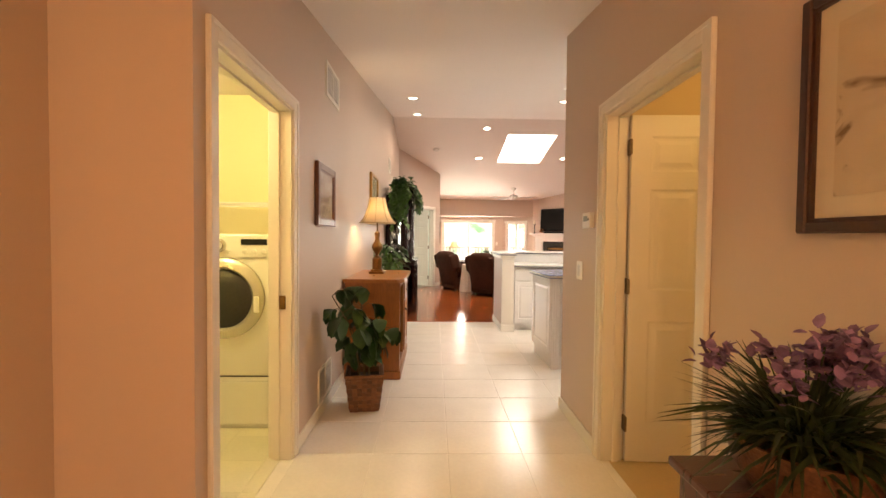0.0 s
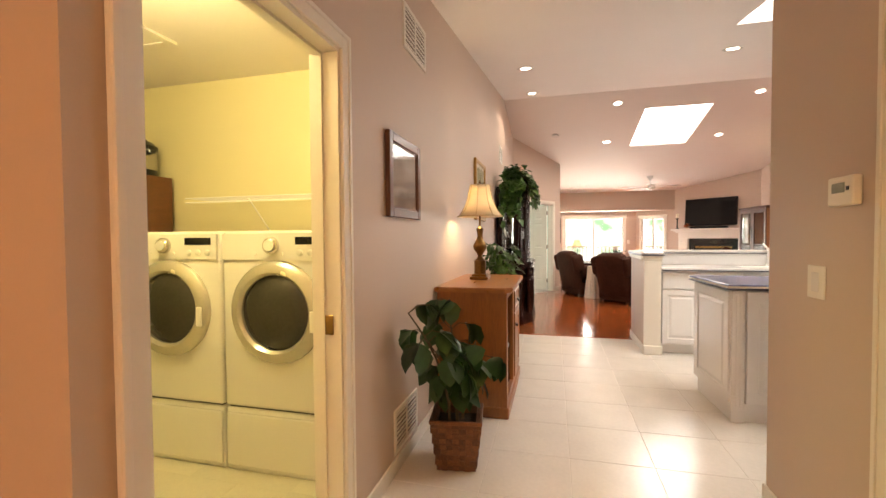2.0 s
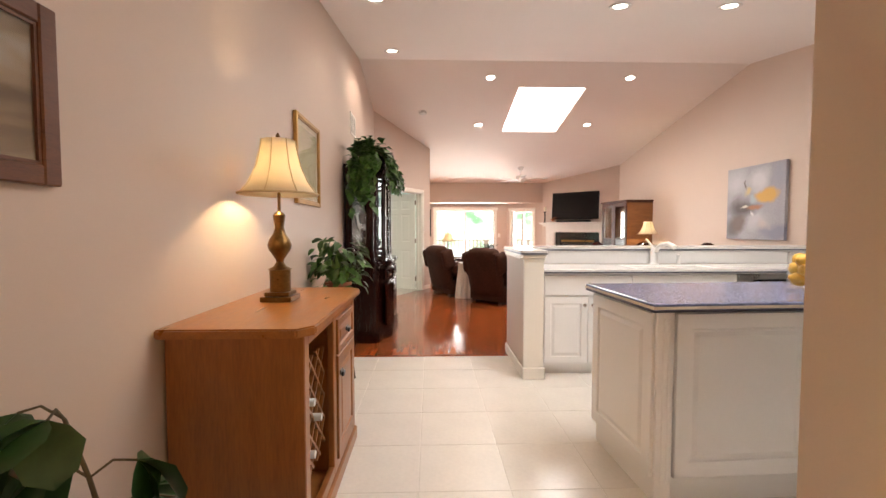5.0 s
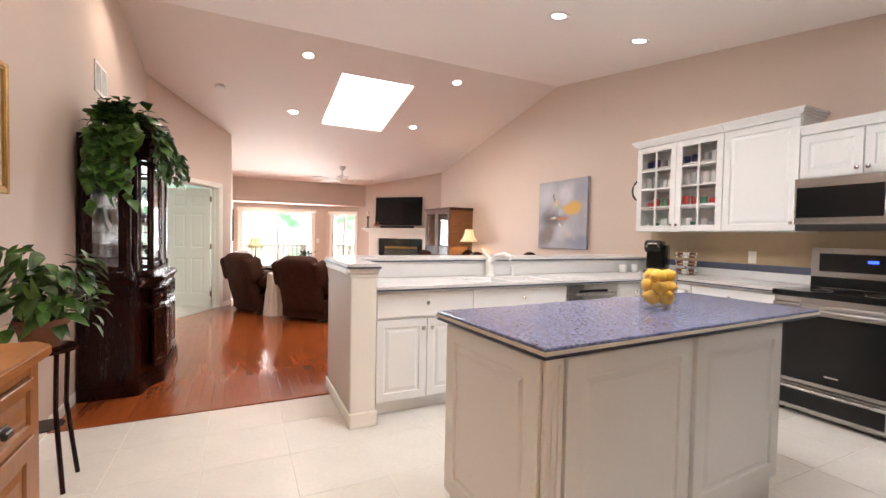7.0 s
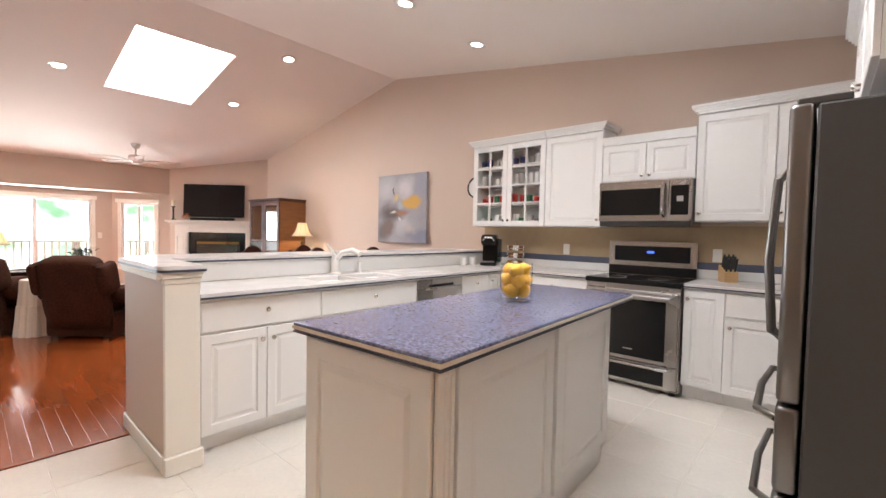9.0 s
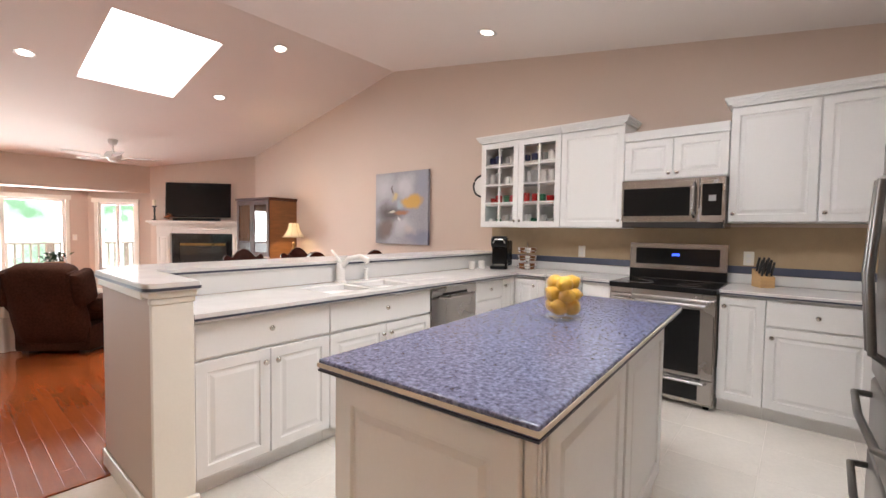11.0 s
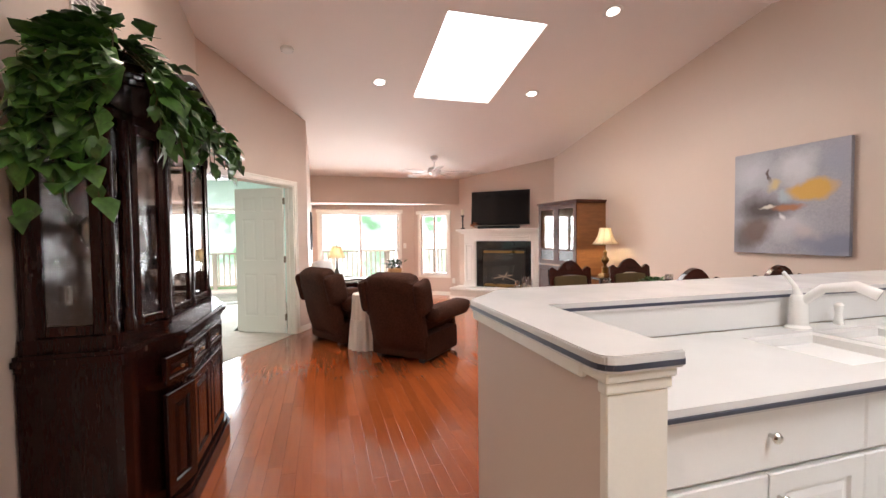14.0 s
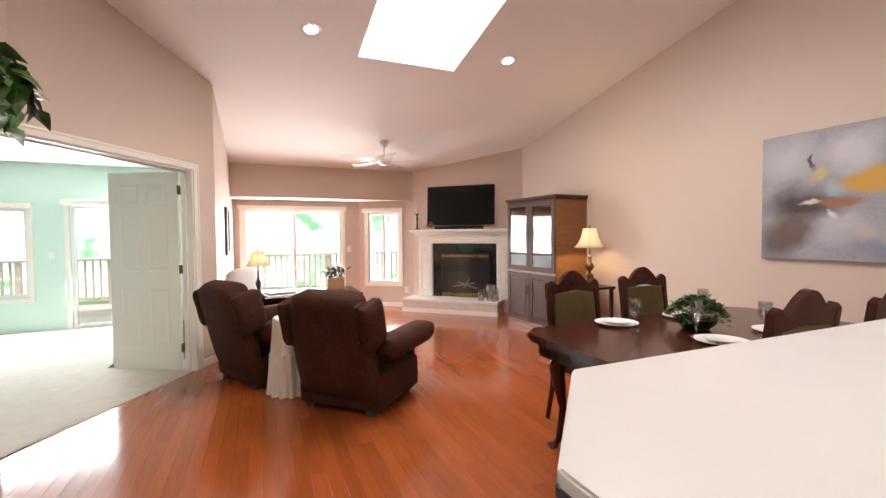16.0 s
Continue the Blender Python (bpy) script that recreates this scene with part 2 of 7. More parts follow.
# the large structure
RW = 5.52
TOP = 3.75
structure("wall_left", boxes((-0.12, 2.12, 0, 0, 2.20, TOP), (-0.12, 3.07, 0, 0, 10.16, TOP), (-0.12, 10.16, 2.04, 0, 10.44, TOP), (-0.12, 2.20, 2.03, 0, 3.07, TOP)), WALL, "rose-beige painted hall wall with a doorway")
structure("wall_foyer_return", boxes((-0.62, 2.06, 0, 0, 2.12, 2.6)), WALL, "short rose-beige wall facing the entry")
structure("wall_foyer_left", boxes((-0.62, -2.0, 0, -0.48, 2.06, 2.6)), WALL, "rose-beige painted entry wall")
structure("wall_entry", boxes((-0.62, -2.12, 0, 0.15, -2.0, 2.6), (1.05, -2.12, 0, 1.94, -2.0, 2.6), (0.15, -2.12, 2.1, 1.05, -2.0, 2.6)), WALL, "entry wall with the front doorway")
structure("wall_hall_right", boxes((1.81, -2.0, 0, 1.93, 2.145, TOP), (1.81, 3.055, 0, 1.93, 3.83, TOP), (1.81, 2.145, 2.03, 1.93, 3.055, TOP)), WALL, "rose-beige hall wall with a doorway")
structure("wall_kitchen_front", boxes((1.93, 3.1, 0, RW, 3.22, TOP)), WALL, "rose-beige wall behind the refrigerator")
structure("wall_right", boxes((RW, 3.1, 0, RW + 0.12, 13.3, TOP)), WALL, "long rose-beige wall under the vaulted ceiling")
ANG = pose(0, 10.44, 0, 0, 0, math.degrees(math.atan2(1.70, 0.97)))
ALEN = math.hypot(1.70, 0.97)
structure("wall_angled", boxes((1.62, 0, 0, ALEN, 0.12, TOP), (-0.3, 0.13, 0, -0.24, 0.2, 2.04), (-0.02, 0, 2.03, 1.62, 0.12, TOP), m=ANG), WALL, "angled rose-beige wall with double doorway")
structure("wall_living_left", boxes((0.85, 12.14, 0, 0.97, 14.5, TOP)), WALL, "rose-beige side wall of the living room")
structure("wall_back_header", boxes((0.85, 14.5, 2.0, 4.1, 14.62, TOP)), WALL, "wall over the window bay")
structure("bay_soffit", boxes((0.85, 14.62, 2.0, 4.2, 15.3, 2.1)), CEIL, "white soffit of the window bay")
structure("wall_bay_back", boxes((0.85, 15.1, 0, 1.13, 15.22, 2.0), (2.82, 15.1, 0, 3.2, 15.22, 2.0), (1.13, 15.1, 1.83, 2.82, 15.22, 2.0), (1.13, 15.1, 0, 2.82, 15.22, 0.08), (0.85, 14.5, 0, 0.97, 15.1, 2.0)), WALL, "back wall of the window bay")
BAY = pose(3.16, 15.1, 0, 0, 0, math.degrees(math.atan2(-0.6, 0.88)))
structure("wall_bay_side", boxes((0, 0, 0, 0.16, 0.12, 2.0), (0.8, 0, 0, 1.07, 0.12, 2.0), (0.16, 0, 1.8, 0.8, 0.12, 2.0), (0.16, 0, 0, 0.8, 0.12, 0.45), m=BAY), WALL, "angled side wall of the window bay")
FIRE = pose(4.04, 14.5, 0, 0, 0, math.degrees(math.atan2(-1.42, 1.48)))
FLEN = math.hypot(1.42, 1.48)
structure("wall_fireplace", boxes((-0.05, 0, 0, FLEN + 0.1, 0.12, TOP), m=FIRE), WALL, "diagonal rose-beige wall over the fireplace")

# laundry, side room and bedroom shells
structure("wall_laundry", boxes((-3.5, 4.3, 0, -0.12, 4.42, 2.52), (-3.62, 2.12, 0, -3.5, 4.42, 2.52), (-3.5, 2.0, 0, -0.62, 2.12, 2.52), (-0.124, 3.09, 0, -0.12, 4.3, 2.5)), YELLOW, "pale yellow laundry room walls")
structure("ceiling_laundry", boxes((-3.5, 2.12, 2.5, -0.12, 4.3, 2.6)), CEIL, "white laundry ceiling")
structure("wall_side_room", boxes((3.6, 0.6, 0, 3.72, 3.1, 2.5), (1.94, 0.48, 0, 3.6, 0.6, 2.5), (1.94, 3.08, 0, 3.6, 3.1, 2.5)), ORANGE, "warm cream walls of the side room")
structure("ceiling_side_room", boxes((1.94, 0.6, 2.44, 3.6, 3.1, 2.54)), CEIL, "white side room ceiling")
structure("wall_bedroom", boxes((-4.6, 14.9, 0, -3.1, 15.02, 2.5), (-1.68, 14.9, 0, -1.2, 15.02, 2.5), (-0.2, 14.9, 0, 0.85, 15.02, 2.5), (-3.1, 14.9, 0, -1.68, 15.02, 0.5), (-3.1, 14.9, 1.8, -1.68, 15.02, 2.5), (-1.2, 14.9, 1.85, -0.2, 15.02, 2.5),
    (-4.72, 9.5, 0, -4.6, 15.02, 2.5), (-4.6, 9.38, 0, -0.12, 9.5, 2.5), (0.845, 12.3, 0, 0.85, 14.9, 2.5)), MINT, "mint green bedroom walls")
structure("ceiling_bedroom", boxes((-4.6, 9.5, 2.44, 0.0, 15.0, 2.54), (0.0, 12.1, 2.44, 0.845, 15.0, 2.54)), CEIL, "white bedroom ceiling")

# vaulted ceiling with the skylight opening
SKY, SKY2 = (2.36, 9.63, 3.43, 11.27), (2.40, 4.28, 3.45, 5.91)


def slope(bm, x0, y0, x1, y1):
    prism(bm, [(x0, y0), (x1, y0), (x1, y1), (x0, y1)], lambda x, y: ceiling_z(y), lambda x, y: ceiling_z(y) + 0.22)


cb = bmesh.new()
slope(cb, -0.1, 1.33, RW + 0.1, SKY2[1])
slope(cb, -0.1, SKY2[1], SKY2[0], SKY2[3])
slope(cb, SKY2[2], SKY2[1], RW + 0.1, SKY2[3])
slope(cb, -0.1, SKY2[3], RW + 0.1, RIDGE_Y)
slope(cb, -0.1, RIDGE_Y, RW + 0.1, SKY[1])
slope(cb, -0.1, SKY[1], SKY[0], SKY[3])
slope(cb, SKY[2], SKY[1], RW + 0.1, SKY[3])
slope(cb, -0.1, SKY[3], RW + 0.1, 15.0)
box(cb, -0.62, -2.1, 2.44, 1.94, 1.33, 2.66)
structure("ceiling", cb, CEIL, "vaulted warm white ceiling with a skylight opening")

# floors
structure("floor_tile_bed", boxes((-0.6, -2.1, -0.12, RW, 7.16, -0.0016)), GROUT, "pale grout bed of the tile floor")
structure("floor_wood_bed", boxes((-0.1, 7.16, -0.12, RW, 15.2, -0.012)), material("plank_joint_filler", (0.13, 0.034, 0.010), 0.85, spec=0.1), "dark bed of the plank floor")
structure("floor_carpet", boxes((-4.6, 9.5, -0.1, -0.12, 15.0, 0.0), (-0.12, 12.2, -0.1, 0.85, 15.0, 0.0)), CARPET, "beige bedroom carpet")
structure("floor_side_room", boxes((1.86, 0.6, -0.1, 3.6, 3.1, 0.002)), material("tan_vinyl", (0.5, 0.36, 0.2), 0.4), "tan side room floor")
structure("floor_laundry", boxes((-3.5, 2.12, -0.1, -0.1, 4.3, 0.0)), VINYL, "pale vinyl laundry floor")
CORNERS = [ANG @ Vector((-0.25, 0.02, 0)), ANG @ Vector((ALEN, 0.02, 0))]
structure("floor_carpet_edge", prism(bmesh.new(), [(-0.13, 10.22), (CORNERS[0].x, CORNERS[0].y), (CORNERS[1].x, CORNERS[1].y), (0.85, 12.3), (-0.13, 12.3)], -0.01, 0.005), CARPET, "beige carpet running into the doorway")


# doors, casings and trims
def rings(bm, steps):
    """Nested rectangles (x0, z0, x1, z1, y), joined ring to ring and closed at the last."""
    prev = None
    for x0, z0, x1, z1, y in steps:
        ring = [bm.verts.new(p) for p in ((x0, y, z0), (x1, y, z0), (x1, y, z1), (x0, y, z1))]
        if prev:
            for i in range(4):
                bm.faces.new((prev[i], prev[(i + 1) % 4], ring[(i + 1) % 4], ring[i]))
        prev = ring
    bm.faces.new(prev)


def raised(bm, x0, z0, x1, z1, y, rail=0.055, thick=0.02):
    """A framed front with a raised middle; it faces -y and its back lies at y."""
    f = y - thick
    rings(bm, [(x0, z0, x1, z1, y), (x0, z0, x1, z1, f + 0.003), (x0 + 0.003, z0 + 0.003, x1 - 0.003, z1 - 0.003, f),
               (x0 + rail, z0 + rail, x1 - rail, z1 - rail, f), (x0 + rail + 0.006, z0 + rail + 0.006, x1 - rail - 0.006, z1 - rail - 0.006, f + 0.009),
               (x0 + rail + 0.016, z0 + rail + 0.016, x1 - rail - 0.016, z1 - rail - 0.016, f + 0.009),
               (x0 + rail + 0.036, z0 + rail + 0.036, x1 - rail - 0.036, z1 - rail - 0.036, f + 0.002)])
    return bm


def flat_front(bm, x0, z0, x1, z1, y, thick=0.02):
    f = y - thick
    rings(bm, [(x0, z0, x1, z1, y), (x0, z0, x1, z1, f + 0.005), (x0 + 0.006, z0 + 0.006, x1 - 0.006, z1 - 0.006, f)])
    return bm


def knob(parent, x, y, z):
    bm = lathe(bmesh.new(), [(0.006, 0), (0.005, 0.012), (0.014, 0.016), (0.016, 0.022), (0.011, 0.028), (0.002, 0.03)], 14, pose(x, y, z, 90))
    return part("knob", bm, CHROME, parent, "polished nickel knob", True)


def cupboard(name, m, w, z0, z1, depth, fronts, label, toe=0.0, category="cabinet", group="kitchen units", knobs=True):
    """A cabinet unit whose front faces local -y. Fronts: (kind, x0, z0, x1, z1, knob x, knob z)."""
    ob = thing(name, m, label, category, group)
    body = bmesh.new()
    box(body, 0.001, 0.0, z0 + toe, w - 0.001, depth, z1)
    if toe:
        box(body, 0.001, 0.06, z0, w - 0.001, depth, z0 + toe)
    part("body", body, CABINET, ob)
    for kind, x0, fz0, x1, fz1, kx, kz in fronts:
        front = part("drawer_front" if kind == "drawer" else "door", (flat_front if kind in ("drawer", "flat") else raised)(bmesh.new(), x0 + 0.002, fz0 + 0.002, x1 - 0.002, fz1 - 0.002, -0.001), CABINET, ob)
        if knobs and kx is not None:
            knob(front, kx, -0.021, kz)
    return ob


def base_pair(m, w, label):
    h = w / 2
    return cupboard("base_cabinet", m, w, 0, 0.888, 0.56, [("drawer", 0, 0.70, w, 0.88, h, 0.80), ("door", 0, 0.11, h, 0.69, h - 0.035, 0.62), ("door", h, 0.11, w, 0.69, h + 0.035, 0.62)], label, 0.1)


PY = 6.55
base_pair(pose(1.955, PY, 0), 0.765, "white two-door base cabinet under a drawer front")
base_pair(pose(2.72, PY, 0), 0.93, "white two-door sink cabinet under a false drawer front")
cupboard("drawer_cabinet", pose(4.262, PY, 0), 0.43, 0, 0.888, 0.56, [("drawer", 0, 0.71, 0.43, 0.88, 0.215, 0.8), ("drawer", 0, 0.5, 0.43, 0.7, 0.215, 0.6), ("drawer", 0, 0.3, 0.43, 0.49, 0.215, 0.395), ("drawer", 0, 0.11, 0.43, 0.29, 0.215, 0.2)], "white four-drawer base cabinet beside the dishwasher", 0.1)
cupboard("base_cabinet", pose(4.692, PY, 0), 0.27, 0, 0.888, 0.56, [("door", 0, 0.11, 0.225, 0.88, 0.035, 0.81)], "narrow white base cabinet in the corner", 0.1)
RUN = 4.94
cupboard("base_cabinet", pose(RUN, 6.548, 0, 0, 0, -90), 0.273, 0, 0.888, 0.56, [("door", 0.03, 0.11, 0.273, 0.88, 0.24, 0.81)], "narrow white base cabinet beside the corner", 0.1)
base_pair(pose(RUN, 6.275, 0, 0, 0, -90), 0.7, "white two-door base cabinet beside the range")
cupboard("base_cabinet", pose(RUN, 4.785, 0, 0, 0, -90), 0.28, 0, 0.888, 0.56, [("door", 0, 0.11, 0.28, 0.88, 0.035, 0.81)], "narrow full-door white base cabinet", 0.1)
cupboard("base_cabinet", pose(RUN, 4.505, 0, 0, 0, -90), 0.56, 0, 0.888, 0.56, [("drawer", 0, 0.70, 0.56, 0.88, 0.28, 0.79), ("door", 0, 0.11, 0.56, 0.69, 0.04, 0.62)], "white base cabinet with one drawer and door", 0.1)
cupboard("base_cabinet", pose(RUN, 3.945, 0, 0, 0, -90), 0.7, 0, 0.888, 0.56, [("drawer", 0, 0.70, 0.7, 0.88, 0.35, 0.79), ("door", 0, 0.11, 0.7, 0.69, 0.04, 0.62)], "white base cabinet in the far corner", 0.1)

# floor register in the toe kick
tk = thing("toe_kick_vent", pose(3.05, PY + 0.06, 0.02), "bronze register grille in the cabinet plinth", "vent")
cube("frame", material("bronze_register", (0.16, 0.12, 0.09), 0.4, metal=0.6), tk, (0, -0.006, 0, 0.3, 0.0, 0.07), 0.002)
for k in range(10):
    cube("slat", SATIN, tk, (0.02 + 0.027 * k, -0.008, 0.012, 0.032 + 0.027 * k, -0.006, 0.058))

# dishwasher
dw = thing("dishwasher", pose(3.652, PY, 0), "stainless steel dishwasher built into the cabinets", "dishwasher")
cube("body", SATIN, dw, (0.004, 0.0, 0.1, 0.606, 0.54, 0.885))
cube("door", STEEL, dw, (0.006, -0.022, 0.11, 0.604, 0.0, 0.80), 0.006, seg=2)
cube("control_panel", STEEL, dw, (0.006, -0.022, 0.806, 0.604, 0.0, 0.882), 0.006, seg=2)
# flat black strip on the panel draws the shade of a handle pocket
cube("recess_shade_strip", BLACK, dw, (0.14, -0.0235, 0.812, 0.47, -0.0222, 0.835))
part("handle", tube(bmesh.new(), [(0.1, -0.022, 0.80), (0.12, -0.05, 0.80), (0.49, -0.05, 0.80), (0.51, -0.022, 0.80)], 0.011), STEEL, dw, smooth=True)
cube("kick_plate", SATIN, dw, (0.006, 0.05, 0.0, 0.604, 0.06, 0.098))

# worktops with their inlay stripe
def stripe(parent, rows):
    bm = bmesh.new()
    for row in rows:
        box(bm, *row)
    return part("edge_stripe", bm, STRIPE, parent, "dark blue-grey inlay stripe")


SINK = (2.78, 6.60, 3.56, 6.97)
wt = thing("worktop", pose(0, 0, 0), "white laminate worktop with a moulded double sink", "worktop")
bm = bmesh.new()
for row in ((1.945, 6.49, SINK[0], 7.09), (SINK[2], 6.49, 4.93, 7.09), (SINK[0], 6.49, SINK[2], SINK[1]), (SINK[0], SINK[3], SINK[2], 7.09), (4.90, 5.575, RW - 0.005, 6.49), (4.93, 6.49, RW - 0.005, 7.09)):
    cube("slab", COUNTER, wt, (row[0], row[1], 0.89, row[2], row[3], 0.93))
stripe(wt, [(1.945, 6.484, 0.899, 4.9, 6.491, 0.91), (4.894, 5.575, 0.899, 4.901, 6.49, 0.91)])
bm = bmesh.new()
for a, b in ((SINK[0], 3.16), (3.18, SINK[2])):
    rows = [(a, SINK[1], b, SINK[3], 0.929), (a + 0.015, SINK[1] + 0.015, b - 0.015, SINK[3] - 0.015, 0.92), (a + 0.03, SINK[1] + 0.03, b - 0.03, SINK[3] - 0.03, 0.76), (a + 0.06, SINK[1] + 0.06, b - 0.06, SINK[3] - 0.06, 0.745)]
    prev = None
    for x0, y0, x1, y1, z in rows:
        ring = [bm.verts.new(p) for p in ((x0, y0, z), (x1, y0, z), (x1, y1, z), (x0, y1, z))]
        if prev:
            for i in range(4):
                bm.faces.new((prev[i], prev[(i + 1) % 4], ring[(i + 1) % 4], ring[i]))
        prev = ring
    bm.faces.new(prev)
box(bm, 3.16, SINK[1], 0.87, 3.18, SINK[3], 0.928)
part("sink_basin", bm, COUNTER, wt, "moulded white double basin")
wt2 = thing("worktop", pose(0, 0, 0), "white laminate worktop between range and corner", "worktop")
cube("top", COUNTER, wt2, (4.90, 3.24, 0.89, RW - 0.005, 4.785, 0.93), 0.004)
stripe(wt2, [(4.894, 3.24, 0.899, 4.901, 4.785, 0.91)])
bs = thing("backsplash", pose(0, 0, 0), "tan backsplash with white curb and blue band", "backsplash")
cube("panel", material("tan_wallpaper", (0.42, 0.31, 0.185), 0.6, vary=0.08, scale=12, fine=120, bump=0.1), bs, (RW - 0.004, 3.24, 0.932, RW, 7.2, 1.40))
cube("curb", COUNTER, bs, (RW - 0.024, 3.24, 0.932, RW - 0.004, 7.2, 1.01), 0.003)
cube("band", material("slate_blue_band", (0.075, 0.085, 0.125), 0.5), bs, (RW - 0.012, 3.24, 1.012, RW - 0.004, 7.2, 1.075), 0.002)

# half wall and raised bar
hw = tagged(part("half_wall", boxes((1.772, 6.492, 0, 1.93, 7.30, 1.035), (1.93, 7.115, 0, RW, 7.30, 1.035)), WALL), "rose-beige half wall carrying the raised bar", "half wall", kind="structure")
post = thing("half_wall_post", pose(0, 0, 0), "cream painted end post of the half wall", "post")
cube("shaft", TRIM, post, (1.764, 6.464, 0.0, 1.934, 6.49, 1.0), 0.004)
cube("capital", TRIM, post, (1.758, 6.458, 1.0, 1.94, 6.491, 1.027), 0.006, seg=2)
cube("cap_moulding", TRIM, post, (1.75, 6.448, 1.028, 1.946, 6.54, 1.054), 0.009, seg=2)
cube("foot", TRIM, post, (1.754, 6.44, 0.0, 1.944, 6.4635, 0.1), 0.006)
sp = thing("bar_backsplash", pose(0, 0, 0), "white laminate riser behind the sink", "backsplash")
cube("panel", COUNTER, sp, (1.943, 7.092, 0.932, RW - 0.03, 7.113, 1.053), 0.002)
cube("end_panel", COUNTER, sp, (1.931, 6.545, 0.932, 1.942, 7.114, 1.053), 0.002)
bar = thing("raised_bar_top", pose(0, 0, 0), "white laminate raised bar top with dark stripe", "bar top")
BAR = [(1.78, 6.434), (1.948, 6.434), (1.958, 6.444), (1.962, 7.08), (RW - 0.004, 7.08), (RW - 0.004, 7.56), (1.985, 7.56), (1.735, 7.285), (1.735, 6.477), (1.739, 6.46), (1.748, 6.446), (1.762, 6.438)]
bm = prism(bmesh.new(), BAR, 1.055, 1.095)
bmesh.ops.bevel(bm, geom=list(bm.edges), offset=0.004, segments=2, affect="EDGES")
part("top", bm, COUNTER, bar)
bm = bmesh.new()
for (xa, ya), (xb, yb) in zip(BAR, BAR[1:] + BAR[:1]):
    length = math.hypot(xb - xa, yb - ya)
    if abs(xa - RW) < 0.02 and abs(xb - RW) < 0.02:
        continue
    box(bm, 0.0, -0.002, 1.062, length, 0.004, 1.075, m=pose(xa, ya, 0, 0, 0, math.degrees(math.atan2(yb - ya, xb - xa))))
part("edge_stripe", bm, STRIPE, bar, "dark blue-grey inlay stripe")
part("bed_moulding", boxes((1.748, 6.541, 1.015, 1.7715, 7.295, 1.054), (1.93, 7.3005, 1.015, RW - 0.01, 7.327, 1.054), bevel=0.006), TRIM, bar)

# faucet, mugs and small things on the worktop
fc = thing("faucet", pose(3.17, 7.03, 0.93) @ Matrix.Scale(1.25, 4), "white single-lever kitchen faucet", "faucet")
part("base", lathe(bmesh.new(), [(0.04, 0), (0.04, 0.006), (0.03, 0.015), (0.028, 0.10), (0.024, 0.115), (0.02, 0.12)], 18), WHITEP, fc, smooth=True)
part("spout", tube(bmesh.new(), [(0.0, 0, 0.085), (0.01, -0.07, 0.15), (0.03, -0.15, 0.165), (0.05, -0.2, 0.14)], [0.017, 0.016, 0.017, 0.02], 12), WHITEP, fc, smooth=True)
part("lever", tube(bmesh.new(), [(0, 0, 0.11), (-0.02, 0.0, 0.15), (-0.06, 0.01, 0.2)], [0.016, 0.009, 0.006], 10), WHITEP, fc, smooth=True)
ss = thing("side_sprayer", pose(3.42, 7.03, 0.93), "white side sprayer beside the sink", "sprayer")
part("nozzle", lathe(bmesh.new(), [(0.02, 0), (0.018, 0.02), (0.013, 0.05), (0.02, 0.09), (0.01, 0.1)], 14), WHITEP, ss, smooth=True)
tagged(cube("cutting_board", WHITEP, None, (3.68, 6.72, 0.931, 4.05, 7.02, 0.92), 0.004), "white plastic cutting board beside the sink", "board")
for mx, my in ((4.83, 6.99), (4.98, 6.97)):
    mug = thing("mug", pose(mx, my, 0.931), "small white mug on the worktop", "mug", "mugs")
    part("cup", lathe(bmesh.new(), [(0.03, 0), (0.038, 0.01), (0.04, 0.085), (0.036, 0.085), (0.034, 0.02), (0.004, 0.012)], 16), WHITEP, mug, smooth=True)
    part("handle", tube(bmesh.new(), [(0.038, 0, 0.07), (0.06, 0, 0.06), (0.06, 0, 0.03), (0.038, 0, 0.02)], 0.006), WHITEP, mug, smooth=True)
cm = thing("coffee_maker", pose(5.16, 6.86, 0.931, 0, 0, -62) @ Matrix.Diagonal((0.85, 0.95, 1.18, 1)), "black single-cup coffee maker on the worktop", "coffee maker")
cube("base", BLACK, cm, (-0.11, -0.15, 0, 0.11, 0.12, 0.03), 0.012, seg=2)
cube("column", BLACK, cm, (-0.1, -0.02, 0.03, 0.1, 0.12, 0.22), 0.02, seg=2)
cube("brew_head", BLACK, cm, (-0.105, -0.15, 0.19, 0.105, 0.125, 0.3), 0.035, seg=3, smooth=True)
cube("drip_tray", STEEL, cm, (-0.07, -0.13, 0.03, 0.07, -0.02, 0.042), 0.004)
part("handle", tube(bmesh.new(), [(-0.07, -0.15, 0.24), (-0.05, -0.17, 0.27), (0.05, -0.17, 0.27), (0.07, -0.15, 0.24)], 0.009), STEEL, cm, smooth=True)
cube("water_tank", glass("smoky_tank", (0.35, 0.37, 0.4)), cm, (0.105, -0.05, 0.03, 0.155, 0.1, 0.26), 0.01)
rk = thing("cup_rack", pose(5.3, 6.6, 0.931) @ Matrix.Scale(1.2, 4), "tiered chrome rack of small coffee pods", "rack")
